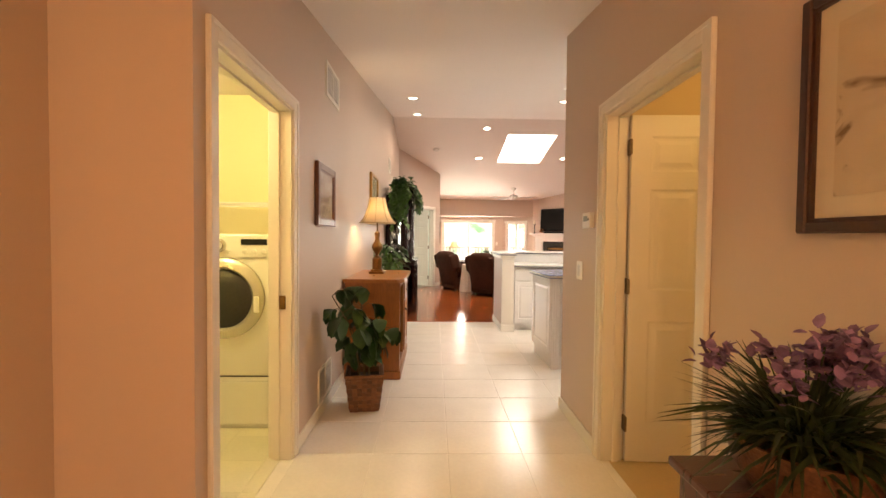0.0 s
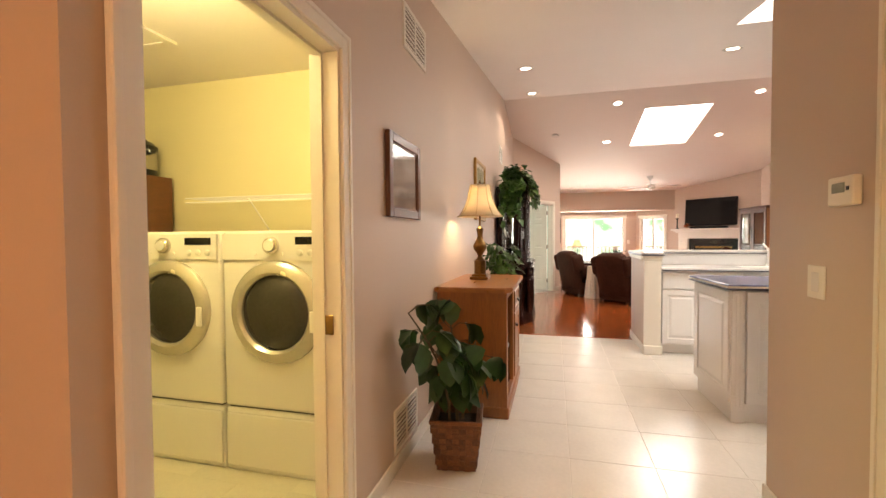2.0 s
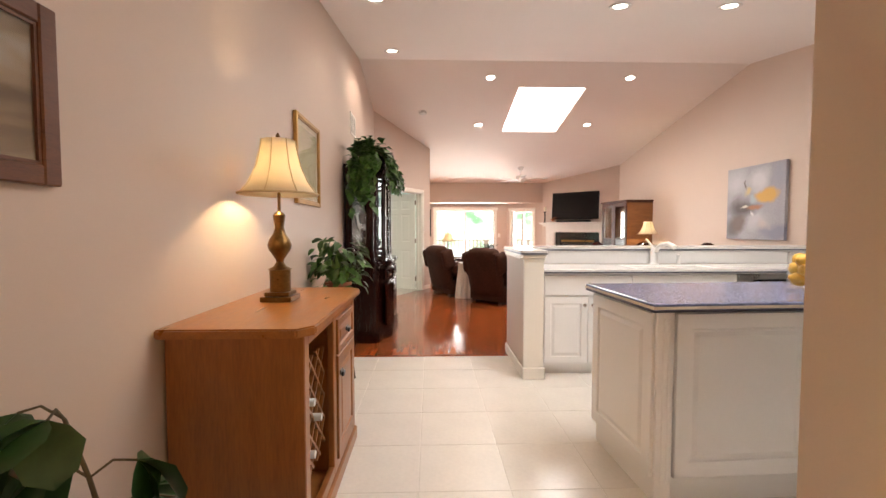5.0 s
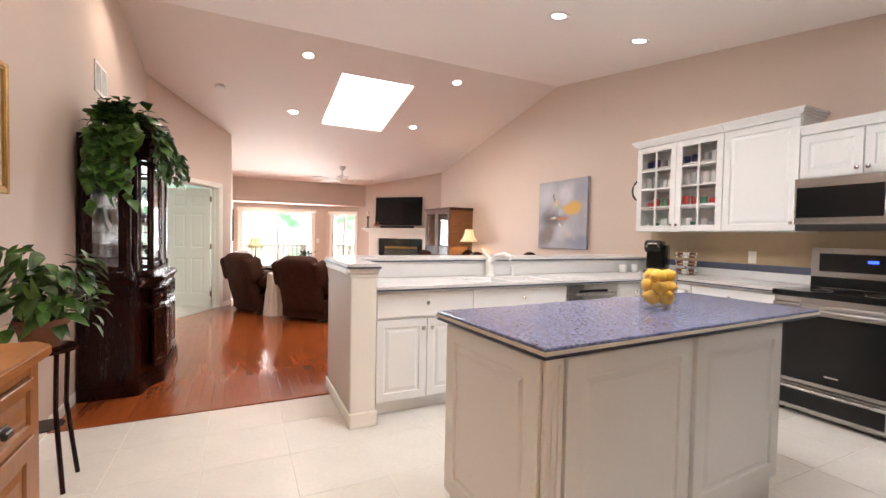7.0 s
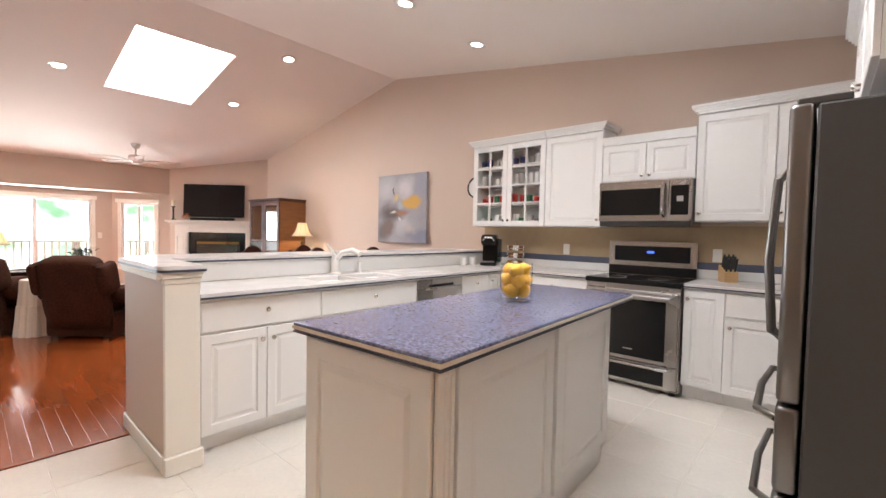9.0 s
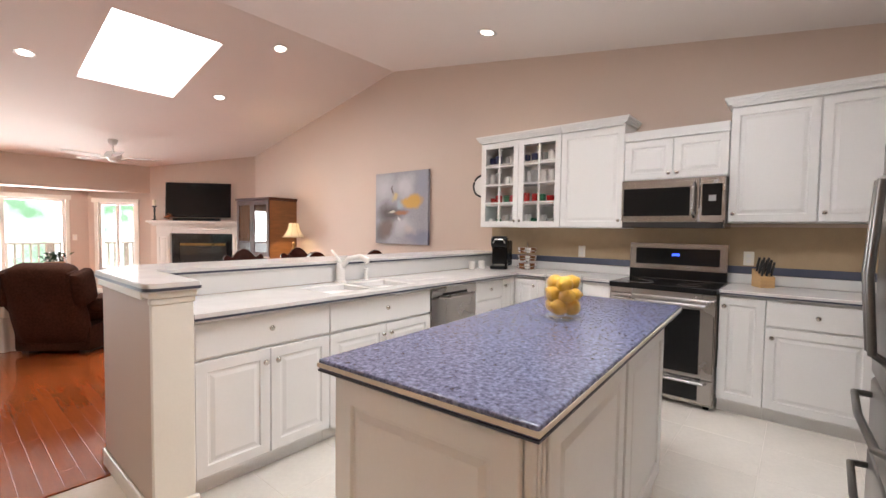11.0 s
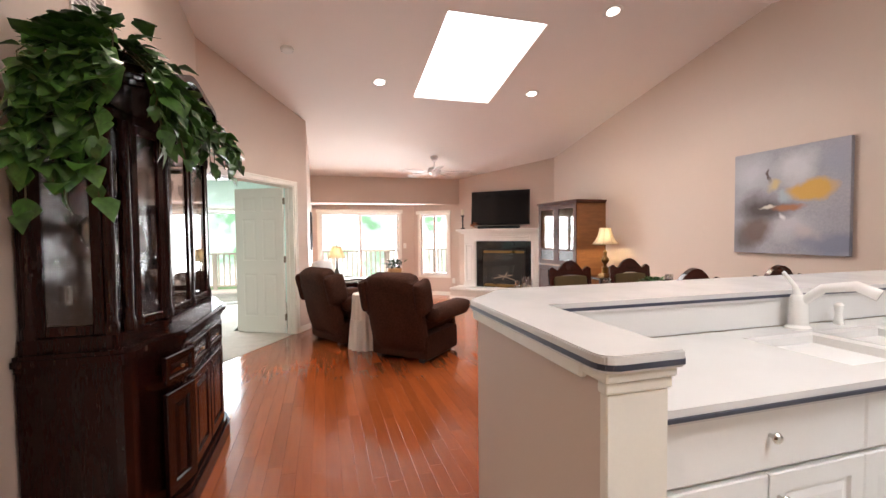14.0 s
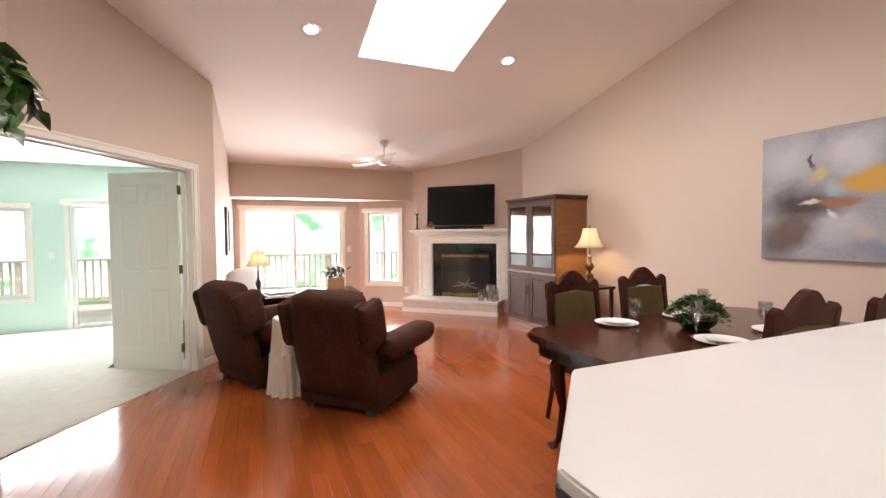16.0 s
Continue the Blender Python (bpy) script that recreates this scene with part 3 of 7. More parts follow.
for k in range(3):
    z = 0.03 + 0.07 * k
    part("ring", tube(bmesh.new(), [(0.085 * math.cos(a / 16 * 2 * math.pi), 0.085 * math.sin(a / 16 * 2 * math.pi), z) for a in range(17)], 0.004, 6), CHROME, rk, smooth=True)
    for j in range(7):
        a = j / 7 * 2 * math.pi + k
        part("pod", lathe(bmesh.new(), [(0.017, -0.02), (0.023, 0.02), (0.025, 0.024), (0.003, 0.026)], 10, pose(0.062 * math.cos(a), 0.062 * math.sin(a), z)), (WHITEP, PINE)[(j + k) % 2], rk, smooth=True)
part("stem", tube(bmesh.new(), [(0, 0, 0), (0, 0, 0.24)], 0.006), CHROME, rk)
part("foot", lathe(bmesh.new(), [(0.08, 0), (0.08, 0.006), (0.01, 0.012)], 16), CHROME, rk, smooth=True)


def outlet(name, m, label, slots=2, switch=False):
    ob = thing(name, m, label, "switch" if switch else "outlet")
    cube("plate", TRIM, ob, (-0.036, -0.006, -0.058, 0.036, 0.0, 0.058), 0.003)
    for s in range(slots):
        z = (-0.022, 0.022)[s] if slots == 2 else 0
        cube("rocker" if switch else "socket", WHITEP, ob, (-0.015, -0.009, z - 0.014 - 0.02 * switch, 0.015, -0.006, z + 0.014 + 0.02 * switch), 0.002)
    return ob


for oy in (6.08, 4.66):
    outlet("wall_outlet", pose(RW - 0.005, oy, 1.14, 0, 0, -90), "cream double outlet on the tan backsplash")
kb = thing("knife_block", pose(5.33, 4.55, 0.931, 0, 0, -60) @ Matrix.Scale(0.82, 4), "pale wooden knife block full of black knives", "knife block")
part("block", prism(bmesh.new(), [(-0.06, -0.08), (0.06, -0.08), (0.06, 0.08), (-0.06, 0.08)], 0, lambda x, y: 0.1 + 0.7 * (y + 0.08) * 0.6), material("light_maple", (0.52, 0.33, 0.15), 0.4, vary=0.2, stretch=(1, 1, 8)), kb)
for i in range(9):
    kx, ky = -0.04 + 0.04 * (i % 3), -0.05 + 0.045 * (i // 3)
    zt = 0.1 + 0.42 * (ky + 0.08)
    part("knife_handle", tube(bmesh.new(), [(kx, ky, zt - 0.01), (kx, ky - 0.02, zt + 0.06), (kx, ky - 0.045, zt + 0.13)], [0.009, 0.012, 0.01], 8), SATIN, kb, smooth=True)

# upper cabinets
UX = 5.20
UD = RW - UX


def crown(parent, w, z, depth, lip=0.045, left=1, right=1):
    bm = bmesh.new()
    for k in range(4):
        o, h = lip * (k + 1) / 4, 0.018
        box(bm, -o * left if k else 0, -0.02 - o, z + h * k, w + (o * right if k else 0), depth, z + h * (k + 1) + 0.001)
    return part("crown", bm, CABINET, parent, "stepped crown moulding")


uc = cupboard("wall_cabinet", pose(UX, 6.18, 0, 0, 0, -90), 0.60, 1.38, 2.31, UD - 0.002, [("door", 0, 1.385, 0.6, 2.30, 0.565, 1.45)], "white wall cabinet with one plain door")
crown(uc, 0.60, 2.31, UD - 0.002, left=0)
oc = cupboard("wall_cabinet", pose(UX, 5.575, 0, 0, 0, -90), 0.785, 1.80, 2.15, UD - 0.002, [("door", 0, 1.805, 0.39, 2.14, 0.36, 1.85), ("door", 0.395, 1.805, 0.785, 2.14, 0.425, 1.85)], "short white wall cabinet above the microwave")
crown(oc, 0.785, 2.15, UD - 0.002, 0.02, 0, 0)
tc = cupboard("wall_cabinet", pose(UX, 4.785, 0, 0, 0, -90), 1.30, 1.43, 2.32, UD - 0.002, [("door", 0, 1.435, 0.53, 2.31, 0.035, 1.5), ("door", 0.535, 1.435, 1.06, 2.31, 0.57, 1.5)], "white two-door wall cabinet over the worktop")
crown(tc, 1.30, 2.32, UD - 0.002, right=0)
gc = thing("glass_cabinet", pose(UX, 7.14, 0, 0, 0, -90), "white wall cabinet with glazed lattice doors", "cabinet", "kitchen units")
GW = 0.955
part("body", boxes((0, 0, 1.38, 0.018, UD - 0.003, 2.31), (GW - 0.018, 0, 1.38, GW, UD - 0.003, 2.31), (0.018, 0, 1.38, GW - 0.018, UD - 0.003, 1.4), (0.018, 0, 2.29, GW - 0.018, UD - 0.003, 2.31), (0.018, UD - 0.02, 1.4, GW - 0.018, UD - 0.003, 2.29)), CABINET, gc)
for z in (1.62, 1.845, 2.07):
    cube("shelf", CABINET, gc, (0.019, 0.03, z, GW - 0.019, UD - 0.021, z + 0.014))
crown(gc, GW, 2.31, UD - 0.002, right=0)
for x0, x1, kx in ((0.002, 0.476, 0.445), (0.479, 0.953, 0.51)):
    rail = 0.06
    dm = boxes((x0, -0.021, 1.385, x0 + rail, -0.001, 2.305), (x1 - rail, -0.021, 1.385, x1, -0.001, 2.305), (x0 + rail, -0.021, 1.385, x1 - rail, -0.001, 1.385 + rail), (x0 + rail, -0.021, 2.305 - rail, x1 - rail, -0.001, 2.305), bevel=0.002)
    mid = (x0 + x1) / 2
    box(dm, mid - 0.009, -0.018, 1.385 + rail, mid + 0.009, -0.004, 2.305 - rail)
    for k in (1, 2, 3):
        z = 1.445 + 0.8 * k / 4
        box(dm, x0 + rail, -0.018, z - 0.009, x1 - rail, -0.004, z + 0.009)
    d = part("door", dm, CABINET, gc, "lattice door frame")
    pane = cube("pane", PANE, d, (x0 + rail, -0.012, 1.445, x1 - rail, -0.009, 2.245))
    pane.visible_shadow = False
    knob(d, kx, -0.021, 1.45)
random.seed(4)
DISH = [material("red_glaze", (0.45, 0.02, 0.02), 0.25), material("dark_blue_glaze", (0.02, 0.03, 0.12), 0.25), WHITEP, material("green_glaze", (0.03, 0.16, 0.08), 0.3), material("grey_glaze", (0.35, 0.34, 0.33), 0.3)]
for sz, kinds in ((1.402, (2, 3, 2, 4, 2)), (1.636, (0, 0, 3, 0, 0)), (1.861, (2, 4, 2, 2, 4)), (2.086, (1, 1, 4, 2, 1))):
    for i, kd in enumerate(kinds * 2):
        x = 0.07 + i * 0.09
        r, h = 0.03 + 0.008 * random.random(), (0.07 + 0.06 * random.random())
        cup = thing("cup", gc.matrix_basis @ pose(x, 0.09 + 0.05 * random.random(), sz), ("red glazed", "dark blue glazed", "white china", "green glazed", "grey glazed")[kd] + " cup on the cabinet shelf", "cup", "cups behind glass")
        part("bowl", lathe(bmesh.new(), [(r * 0.7, 0), (r, 0.02), (r * 1.05, h), (r * 0.95, h), (r * 0.8, 0.02), (0.003, 0.012)], 12), DISH[kd], cup, smooth=True)

# microwave
mw = thing("microwave", pose(5.13, 5.57, 1.385, 0, 0, -90), "stainless over-the-range microwave with black door glass", "microwave")
MWW, MWD = 0.775, RW - 5.13 - 0.002
cube("body", STEEL, mw, (0, 0, 0.0, MWW, MWD, 0.41), 0.004)
cube("door", STEEL, mw, (0.0, -0.03, 0.05, 0.6, -0.001, 0.408), 0.006, seg=2)
cube("door_glass", BLACK, mw, (0.02, -0.034, 0.1, 0.535, -0.031, 0.335), 0.001)
cube("control_panel", STEEL, mw, (0.603, -0.03, 0.05, MWW, -0.001, 0.408), 0.006, seg=2)
cube("panel_glass", BLACK, mw, (0.62, -0.034, 0.1, MWW - 0.02, -0.031, 0.35), 0.001)
cube("display", material("pale_display", (0.42, 0.44, 0.45), 0.3), mw, (0.665, -0.0352, 0.215, 0.715, -0.0342, 0.26))
part("handle", tube(bmesh.new(), [(0.565, -0.03, 0.09), (0.565, -0.07, 0.12), (0.565, -0.075, 0.23), (0.565, -0.07, 0.33), (0.565, -0.03, 0.365)], 0.013, 10), STEEL, mw, smooth=True)
cube("vent_grille", SATIN, mw, (0.01, -0.02, 0.0, MWW - 0.01, -0.001, 0.046), 0.003)

# range
st = thing("range", pose(4.89, 5.57, 0, 0, 0, -90), "stainless steel range with black glass cooktop", "range")
SW, SD = 0.775, RW - 4.89 - 0.03
cube("body", STEEL, st, (0, 0.0, 0.03, SW, SD, 0.885), 0.003)
cube("cooktop", BLACK, st, (-0.003, -0.035, 0.886, SW + 0.003, SD - 0.077, 0.93), 0.006, seg=2)
for bx, by, br in ((0.2, 0.14, 0.1), (0.57, 0.14, 0.08), (0.2, 0.4, 0.08), (0.57, 0.4, 0.1)):
    part("burner_mark", tube(bmesh.new(), [(bx + br * math.cos(a / 24 * 2 * math.pi), by + br * math.sin(a / 24 * 2 * math.pi), 0.9305) for a in range(25)], 0.0015, 4), STEEL, st)
cube("oven_door", STEEL, st, (0.005, -0.035, 0.245, SW - 0.005, -0.001, 0.84), 0.008, seg=2)
cube("oven_window", BLACK, st, (0.045, -0.039, 0.275, SW - 0.1, -0.0355, 0.765), 0.002)
cube("badge", CHROME, st, (SW / 2 - 0.04, -0.0405, 0.335, SW / 2 + 0.04, -0.039, 0.345))
part("oven_handle", tube(bmesh.new(), [(0.05, -0.035, 0.8), (0.06, -0.08, 0.8), (SW - 0.06, -0.08, 0.8), (SW - 0.05, -0.035, 0.8)], 0.013, 10), STEEL, st, smooth=True)
cube("drawer_glass", BLACK, st, (0.045, -0.039, 0.075, SW - 0.1, -0.0355, 0.2), 0.002)
cube("drawer_front", STEEL, st, (0.005, -0.035, 0.06, SW - 0.005, -0.001, 0.235), 0.006, seg=2)
part("drawer_handle", tube(bmesh.new(), [(0.05, -0.035, 0.215), (0.06, -0.07, 0.215), (SW - 0.06, -0.07, 0.215), (SW - 0.05, -0.035, 0.215)], 0.011, 10), STEEL, st, smooth=True)
bg = part("backguard", prism(bmesh.new(), [(0, SD - 0.075), (SW, SD - 0.075), (SW, SD), (0, SD)], 0.885, 1.25), STEEL, st)
cube("control_glass", BLACK, bg, (0.055, SD - 0.08, 1.06, SW - 0.055, SD - 0.0755, 1.205), 0.001)
cube("lower_glass", BLACK, bg, (0.0, SD - 0.079, 0.932, SW, SD - 0.0755, 1.015), 0.001)
cube("clock_display", glowing("blue_digits", (0.05, 0.12, 1.0), 3), bg, (SW / 2 - 0.03, SD - 0.082, 1.14, SW / 2 + 0.03, SD - 0.0802, 1.16))
for lx in (0.05, SW - 0.05):
    cube("foot", SATIN, st, (lx - 0.02, 0.03, 0.0, lx + 0.02, 0.07, 0.03))

# refrigerator
fr = thing("refrigerator", pose(2.98, 4.07, 0, 0, 0, 180) @ pose(-0.92, 0, 0), "stainless french-door refrigerator with dark grey sides", "refrigerator")
GREY = material("dark_grey_enamel", (0.075, 0.07, 0.067), 0.45, vary=0.05)
cube("body", GREY, fr, (0.0, 0.075, 0.03, 0.92, 0.76, 1.75), 0.008)
for x0, x1 in ((0.002, 0.458), (0.462, 0.918)):
    fd = cube("door", DARKSTEEL, fr, (x0, 0.0, 0.72, x1, 0.07, 1.76), 0.02, seg=3, smooth=True)
    hx = x1 - 0.045 if x0 < 0.1 else x0 + 0.045
    part("handle", tube(bmesh.new(), [(hx, 0.0, 0.86), (hx, -0.05, 0.9), (hx, -0.07, 1.2), (hx, -0.05, 1.55), (hx, 0.0, 1.6)], 0.014, 10), DARKSTEEL, fd, smooth=True)
for z0, z1 in ((0.40, 0.71), (0.06, 0.39)):
    dr = cube("freezer_drawer", DARKSTEEL, fr, (0.002, 0.0, z0, 0.918, 0.07, z1), 0.02, seg=3, smooth=True)
    part("handle", tube(bmesh.new(), [(0.08, 0.0, z1 - 0.07), (0.12, -0.06, z1 - 0.06), (0.46, -0.075, z1 - 0.055), (0.8, -0.06, z1 - 0.06), (0.84, 0.0, z1 - 0.07)], 0.014, 10), DARKSTEEL, dr, smooth=True)
cube("hinge_cover", GREY, fr, (0.84, 0.02, 1.75, 0.91, 0.16, 1.775), 0.004)
cube("kick_grille", SATIN, fr, (0.01, 0.06, 0.0, 0.91, 0.7, 0.03))

# island
IM = pose(1.957, 4.738, 0.012, 0, 0, 2.9)
isl = thing("kitchen_island", IM, "white panelled kitchen island on a tile floor", "island", "kitchen units")
IL, IW = 1.53, 0.63
cube("body", CABINET, isl, (0.045, 0.05, 0.10, 0.045 + IL, 0.05 + IW, 0.892))
cube("plinth", CABINET, isl, (0.055, 0.06, -0.012, 0.035 + IL, 0.04 + IW, 0.1))
for x0, x1 in ((0.13, 0.82), (0.86, 0.03 + IL)):
    part("side_panel", raised(bmesh.new(), x0, 0.12, x1, 0.88, 0.049, 0.07), CABINET, isl)
part("end_panel", place(raised(bmesh.new(), -IW - 0.045, 0.12, -0.055, 0.88, 0.0, 0.07), [], Matrix()), CABINET, isl).matrix_basis = pose(0.044, 0, 0, 0, 0, -90)
part("back_panel", raised(bmesh.new(), -IL - 0.04, 0.12, -0.06, 0.88, 0.0, 0.07), CABINET, isl).matrix_basis = pose(0, 0.051 + IW, 0, 0, 0, 180)
cube("corner_post", CABINET, isl, (0.035, 0.03, -0.012, 0.115, 0.049, 0.889), 0.004)
for x in (0.06, 0.085):
    cube("reed", CABINET, isl, (x, 0.024, 0.1, x + 0.012, 0.031, 0.86), 0.003)
ib = thing("island_worktop", IM, "speckled blue laminate island top with cream stripe", "worktop")
bm = box(bmesh.new(), 0, 0, 0.899, 1.87, 0.725, 0.931, 0.006, seg=2)
part("top", bm, BLUE, ib)
part("edge_band", boxes((-0.003, -0.003, 0.906, 1.873, 0.728, 0.919)), material("cream_edge_band", (0.72, 0.66, 0.55), 0.3), ib, "cream edge stripe")
part("lower_edge", boxes((-0.001, -0.001, 0.893, 1.871, 0.726, 0.8985)), STRIPE, ib)
jar = thing("lemon_jar", pose(3.03, 5.17, 0.944), "clear glass cylinder jar", "jar")
gj = part("cylinder", lathe(bmesh.new(), [(0.08, 0), (0.085, 0.004), (0.085, 0.2), (0.082, 0.2), (0.082, 0.012), (0.003, 0.01)], 28), PANE, jar, smooth=True)
gj.visible_shadow = False
LEMON = material("lemon_skin", (0.80, 0.43, 0.03), 0.4, vary=0.08, scale=20, fine=220, bump=0.25, second=(0.85, 0.52, 0.06))
random.seed(11)
lemons = []
for layer, (n, rad) in enumerate(((4, 0.043), (4, 0.042), (3, 0.04))):
    for i in range(n):
        a = i / n * 2 * math.pi + layer * 0.8
        bm = lathe(bmesh.new(), [(0.002, -0.048), (0.012, -0.043), (0.032, -0.024), (0.038, 0), (0.033, 0.022), (0.014, 0.04), (0.006, 0.048)], 14)
        lm = tagged(part("lemon", bm, LEMON, None, "", True), "ripe yellow lemon in the glass jar", "lemon", "lemons in the jar")
        lm.matrix_basis = pose(3.03 + rad * math.cos(a), 5.17 + rad * math.sin(a), 0.958 + 0.042 + 0.052 * layer, random.uniform(50, 100), random.uniform(-30, 30), math.degrees(a) + 60)

# cabinet over the refrigerator
fcb = cupboard("wall_cabinet", pose(3.98, 3.86, 0, 0, 0, 180), 1.06, 1.84, 2.24, 0.62, [("door", 0, 1.85, 0.53, 2.23, 0.49, 1.9), ("door", 0.53, 1.85, 1.06, 2.23, 0.57, 1.9)], "white two-door cabinet over the refrigerator")
crown(fcb, 1.06, 2.24, 0.62)

# wall clock
ck = thing("wall_clock", pose(RW - 0.002, 7.35, 1.885, 0, 0, -90), "round wall clock with a dark metal rim", "clock")
part("face", lathe(bmesh.new(), [(0.12, 0), (0.12, 0.012), (0.003, 0.013)], 28, pose(0, 0, 0, 90)), WHITEP, ck, smooth=True)
part("rim", tube(bmesh.new(), [(0.128 * math.cos(a / 32 * 2 * math.pi), -0.012, 0.128 * math.sin(a / 32 * 2 * math.pi)) for a in range(33)], 0.012, 8), SATIN, ck, smooth=True)
cube("hour_pointer", BLACK, ck, (-0.004, -0.016, 0, 0.004, -0.014, 0.06))
cube("minute_pointer", BLACK, ck, (0, -0.018, -0.003, 0.09, -0.016, 0.003))


# casings and doors
def casing(name, m, w, h, depth, label):
    """Jamb and casing round a doorway in a wall whose near face is local y = 0; the opening runs from x = 0 to w."""
    ob = tagged(thing(name, m, label, "door"), kind="structure")
    c = 0.062
    for side in (-1, 1):
        y = 0.0 if side < 0 else depth
        y0, y1 = (y - 0.016, y) if side < 0 else (y, y + 0.016)
        cb = boxes((-c, y0, 0, 0.004, y1, h + c), (w - 0.004, y0, 0, w + c, y1, h + c), (0.004, y0, h - 0.004, w - 0.004, y1, h + c), bevel=0.003)
        ys, yb = (y0 - 0.006, y0) if side < 0 else (y1, y1 + 0.006)
        for r in ((-c, ys, 0, -c + 0.02, yb, h + c), (w + c - 0.02, ys, 0, w + c, yb, h + c), (-c + 0.02, ys, h + c - 0.02, w + c - 0.02, yb, h + c)):
            box(cb, *r, 0.002)
        part("casing", cb, TRIM, ob)
    part("jamb", boxes((0, -0.001, 0, 0.018, depth + 0.001, h), (w - 0.018, -0.001, 0, w, depth + 0.001, h), (0.018, -0.001, h - 0.018, w - 0.018, depth + 0.001, h)), TRIM, ob)
    part("stop", boxes((0.018, depth * 0.55, 0, 0.03, depth * 0.8, h - 0.018), (w - 0.03, depth * 0.55, 0, w - 0.018, depth * 0.8, h - 0.018), (0.03, depth * 0.55, h - 0.03, w - 0.03, depth * 0.8, h - 0.018)), TRIM, ob)
    return ob


def panel_leaf(parent, m, w, h, hinges=True):
    """A six-panel door leaf, 35 mm thick, hinge edge at local x = 0, facing -y."""
    leaf = part("leaf", box(bmesh.new(), 0, -0.013, 0, w, 0.013, h), DOORP, parent)
    leaf.matrix_basis = m
    col = [(0.11, w / 2 - 0.045), (w / 2 + 0.045, w - 0.11)]
    row = [(0.22, 0.82), (1.0, 1.58), (1.68, h - 0.12)]
    for face in (0, 180):
        fm = boxes((0, -0.0175, 0, 0.11, -0.013, h), (w - 0.11, -0.0175, 0, w, -0.013, h), (w / 2 - 0.045, -0.0175, 0, w / 2 + 0.045, -0.013, h))
        for a, b in ((0, 0.22), (0.82, 1.0), (1.58, 1.68), (h - 0.12, h)):
            for x0, x1 in col:
                box(fm, x0, -0.0175, a, x1, -0.013, b)
        for x0, x1 in col:
            for z0, z1 in row:
                rings(fm, [(x0, z0, x1, z1, -0.0175), (x0 + 0.012, z0 + 0.012, x1 - 0.012, z1 - 0.012, -0.0135), (x0 + 0.025, z0 + 0.025, x1 - 0.025, z1 - 0.025, -0.0135), (x0 + 0.05, z0 + 0.05, x1 - 0.05, z1 - 0.05, -0.0168)])
        f = part("panel_face", fm, DOORP, leaf)
        if face:
            f.matrix_basis = pose(w, 0, 0, 0, 0, 180)
    for z in (0.22, 1.02, 1.82) if hinges else ():
        part("hinge", boxes((-0.012, -0.03, z - 0.045, 0.002, 0.02, z + 0.045), bevel=0.004), HINGE, leaf, "dull bronze hinge")
    return leaf


HINGE = material("dull_bronze", (0.22, 0.17, 0.12), 0.4, metal=0.9)
d1 = casing("door_1", pose(0, 2.2, 0, 0, 0, 90), 0.87, 2.03, 0.12, "cream doorway casing of the laundry room")
cube("strike_plate", BRASS, d1, (0.87 - 0.024, 0.03, 0.88, 0.87 - 0.018, 0.075, 0.96), 0.002)
d2 = casing("door_2", pose(1.81, 3.055, 0, 0, 0, -90), 0.91, 2.03, 0.12, "cream doorway casing of a side room")
side_door = thing("side_door", pose(1.945, 3.03, 0.012), "cream six-panel door standing open", "door")
panel_leaf(side_door, pose(0, 0, 0, 0, 0, -3), 0.85, 2.0)
d3 = casing("door_3", ANG @ pose(-0.2, 0, 0), 1.82, 2.03, 0.12, "cream casing of the bedroom double doorway")
bed_door = thing("bedroom_door", ANG @ pose(1.60, 0.15, 0.012, 0, 0, 92), "white six-panel bedroom door standing open", "door")
panel_leaf(bed_door, Matrix(), 0.74, 2.0)
bd2 = thing("bedroom_door", ANG @ pose(-0.19, 0.16, 0.012, 0, 0, 165), "white six-panel bedroom door folded back", "door")
panel_leaf(bd2, Matrix(), 0.74, 2.0)

bb = thing("baseboard_hall", pose(0, 0, 0), "cream painted baseboards", "baseboard")
bb["kind"] = "structure"
for i, row in enumerate(((0.0, 3.135, 0, 0.013, 10.1, 0.085), (0.0, 2.06, 0, 0.013, 2.135, 0.085), (-0.48, 2.047, 0, 0.0, 2.06, 0.085), (-0.48, -2, 0, -0.467, 2.047, 0.085), (1.797, 3.12, 0, 1.81, 3.83, 0.085), (1.797, -2, 0, 1.81, 2.08, 0.085), (1.797, 3.83, 0, 1.943, 3.843, 0.085),
                         (1.758, 6.492, 0, 1.771, 7.30, 0.09), (1.758, 7.301, 0, 5.0, 7.314, 0.09), (RW - 0.013, 7.345, 0, RW, 11.4, 0.085), (0.97, 12.15, 0, 0.983, 14.5, 0.085), (1.93, 3.22, 0, 2.9, 3.233, 0.085))):
    cube("board", TRIM, bb, row, 0.004)
part("board", box(bmesh.new(), 1.69, -0.013, 0, ALEN, 0, 0.085, 0.004, ANG), TRIM, bb)
part("board", boxes((0.0, -0.013, 0, 1.06, 0, 0.085), bevel=0.004, m=BAY), TRIM, bb)
cube("threshold", PLANK, bb, (0.0, 7.13, 0.0, 1.757, 7.175, 0.008), 0.003, "wood threshold strip")


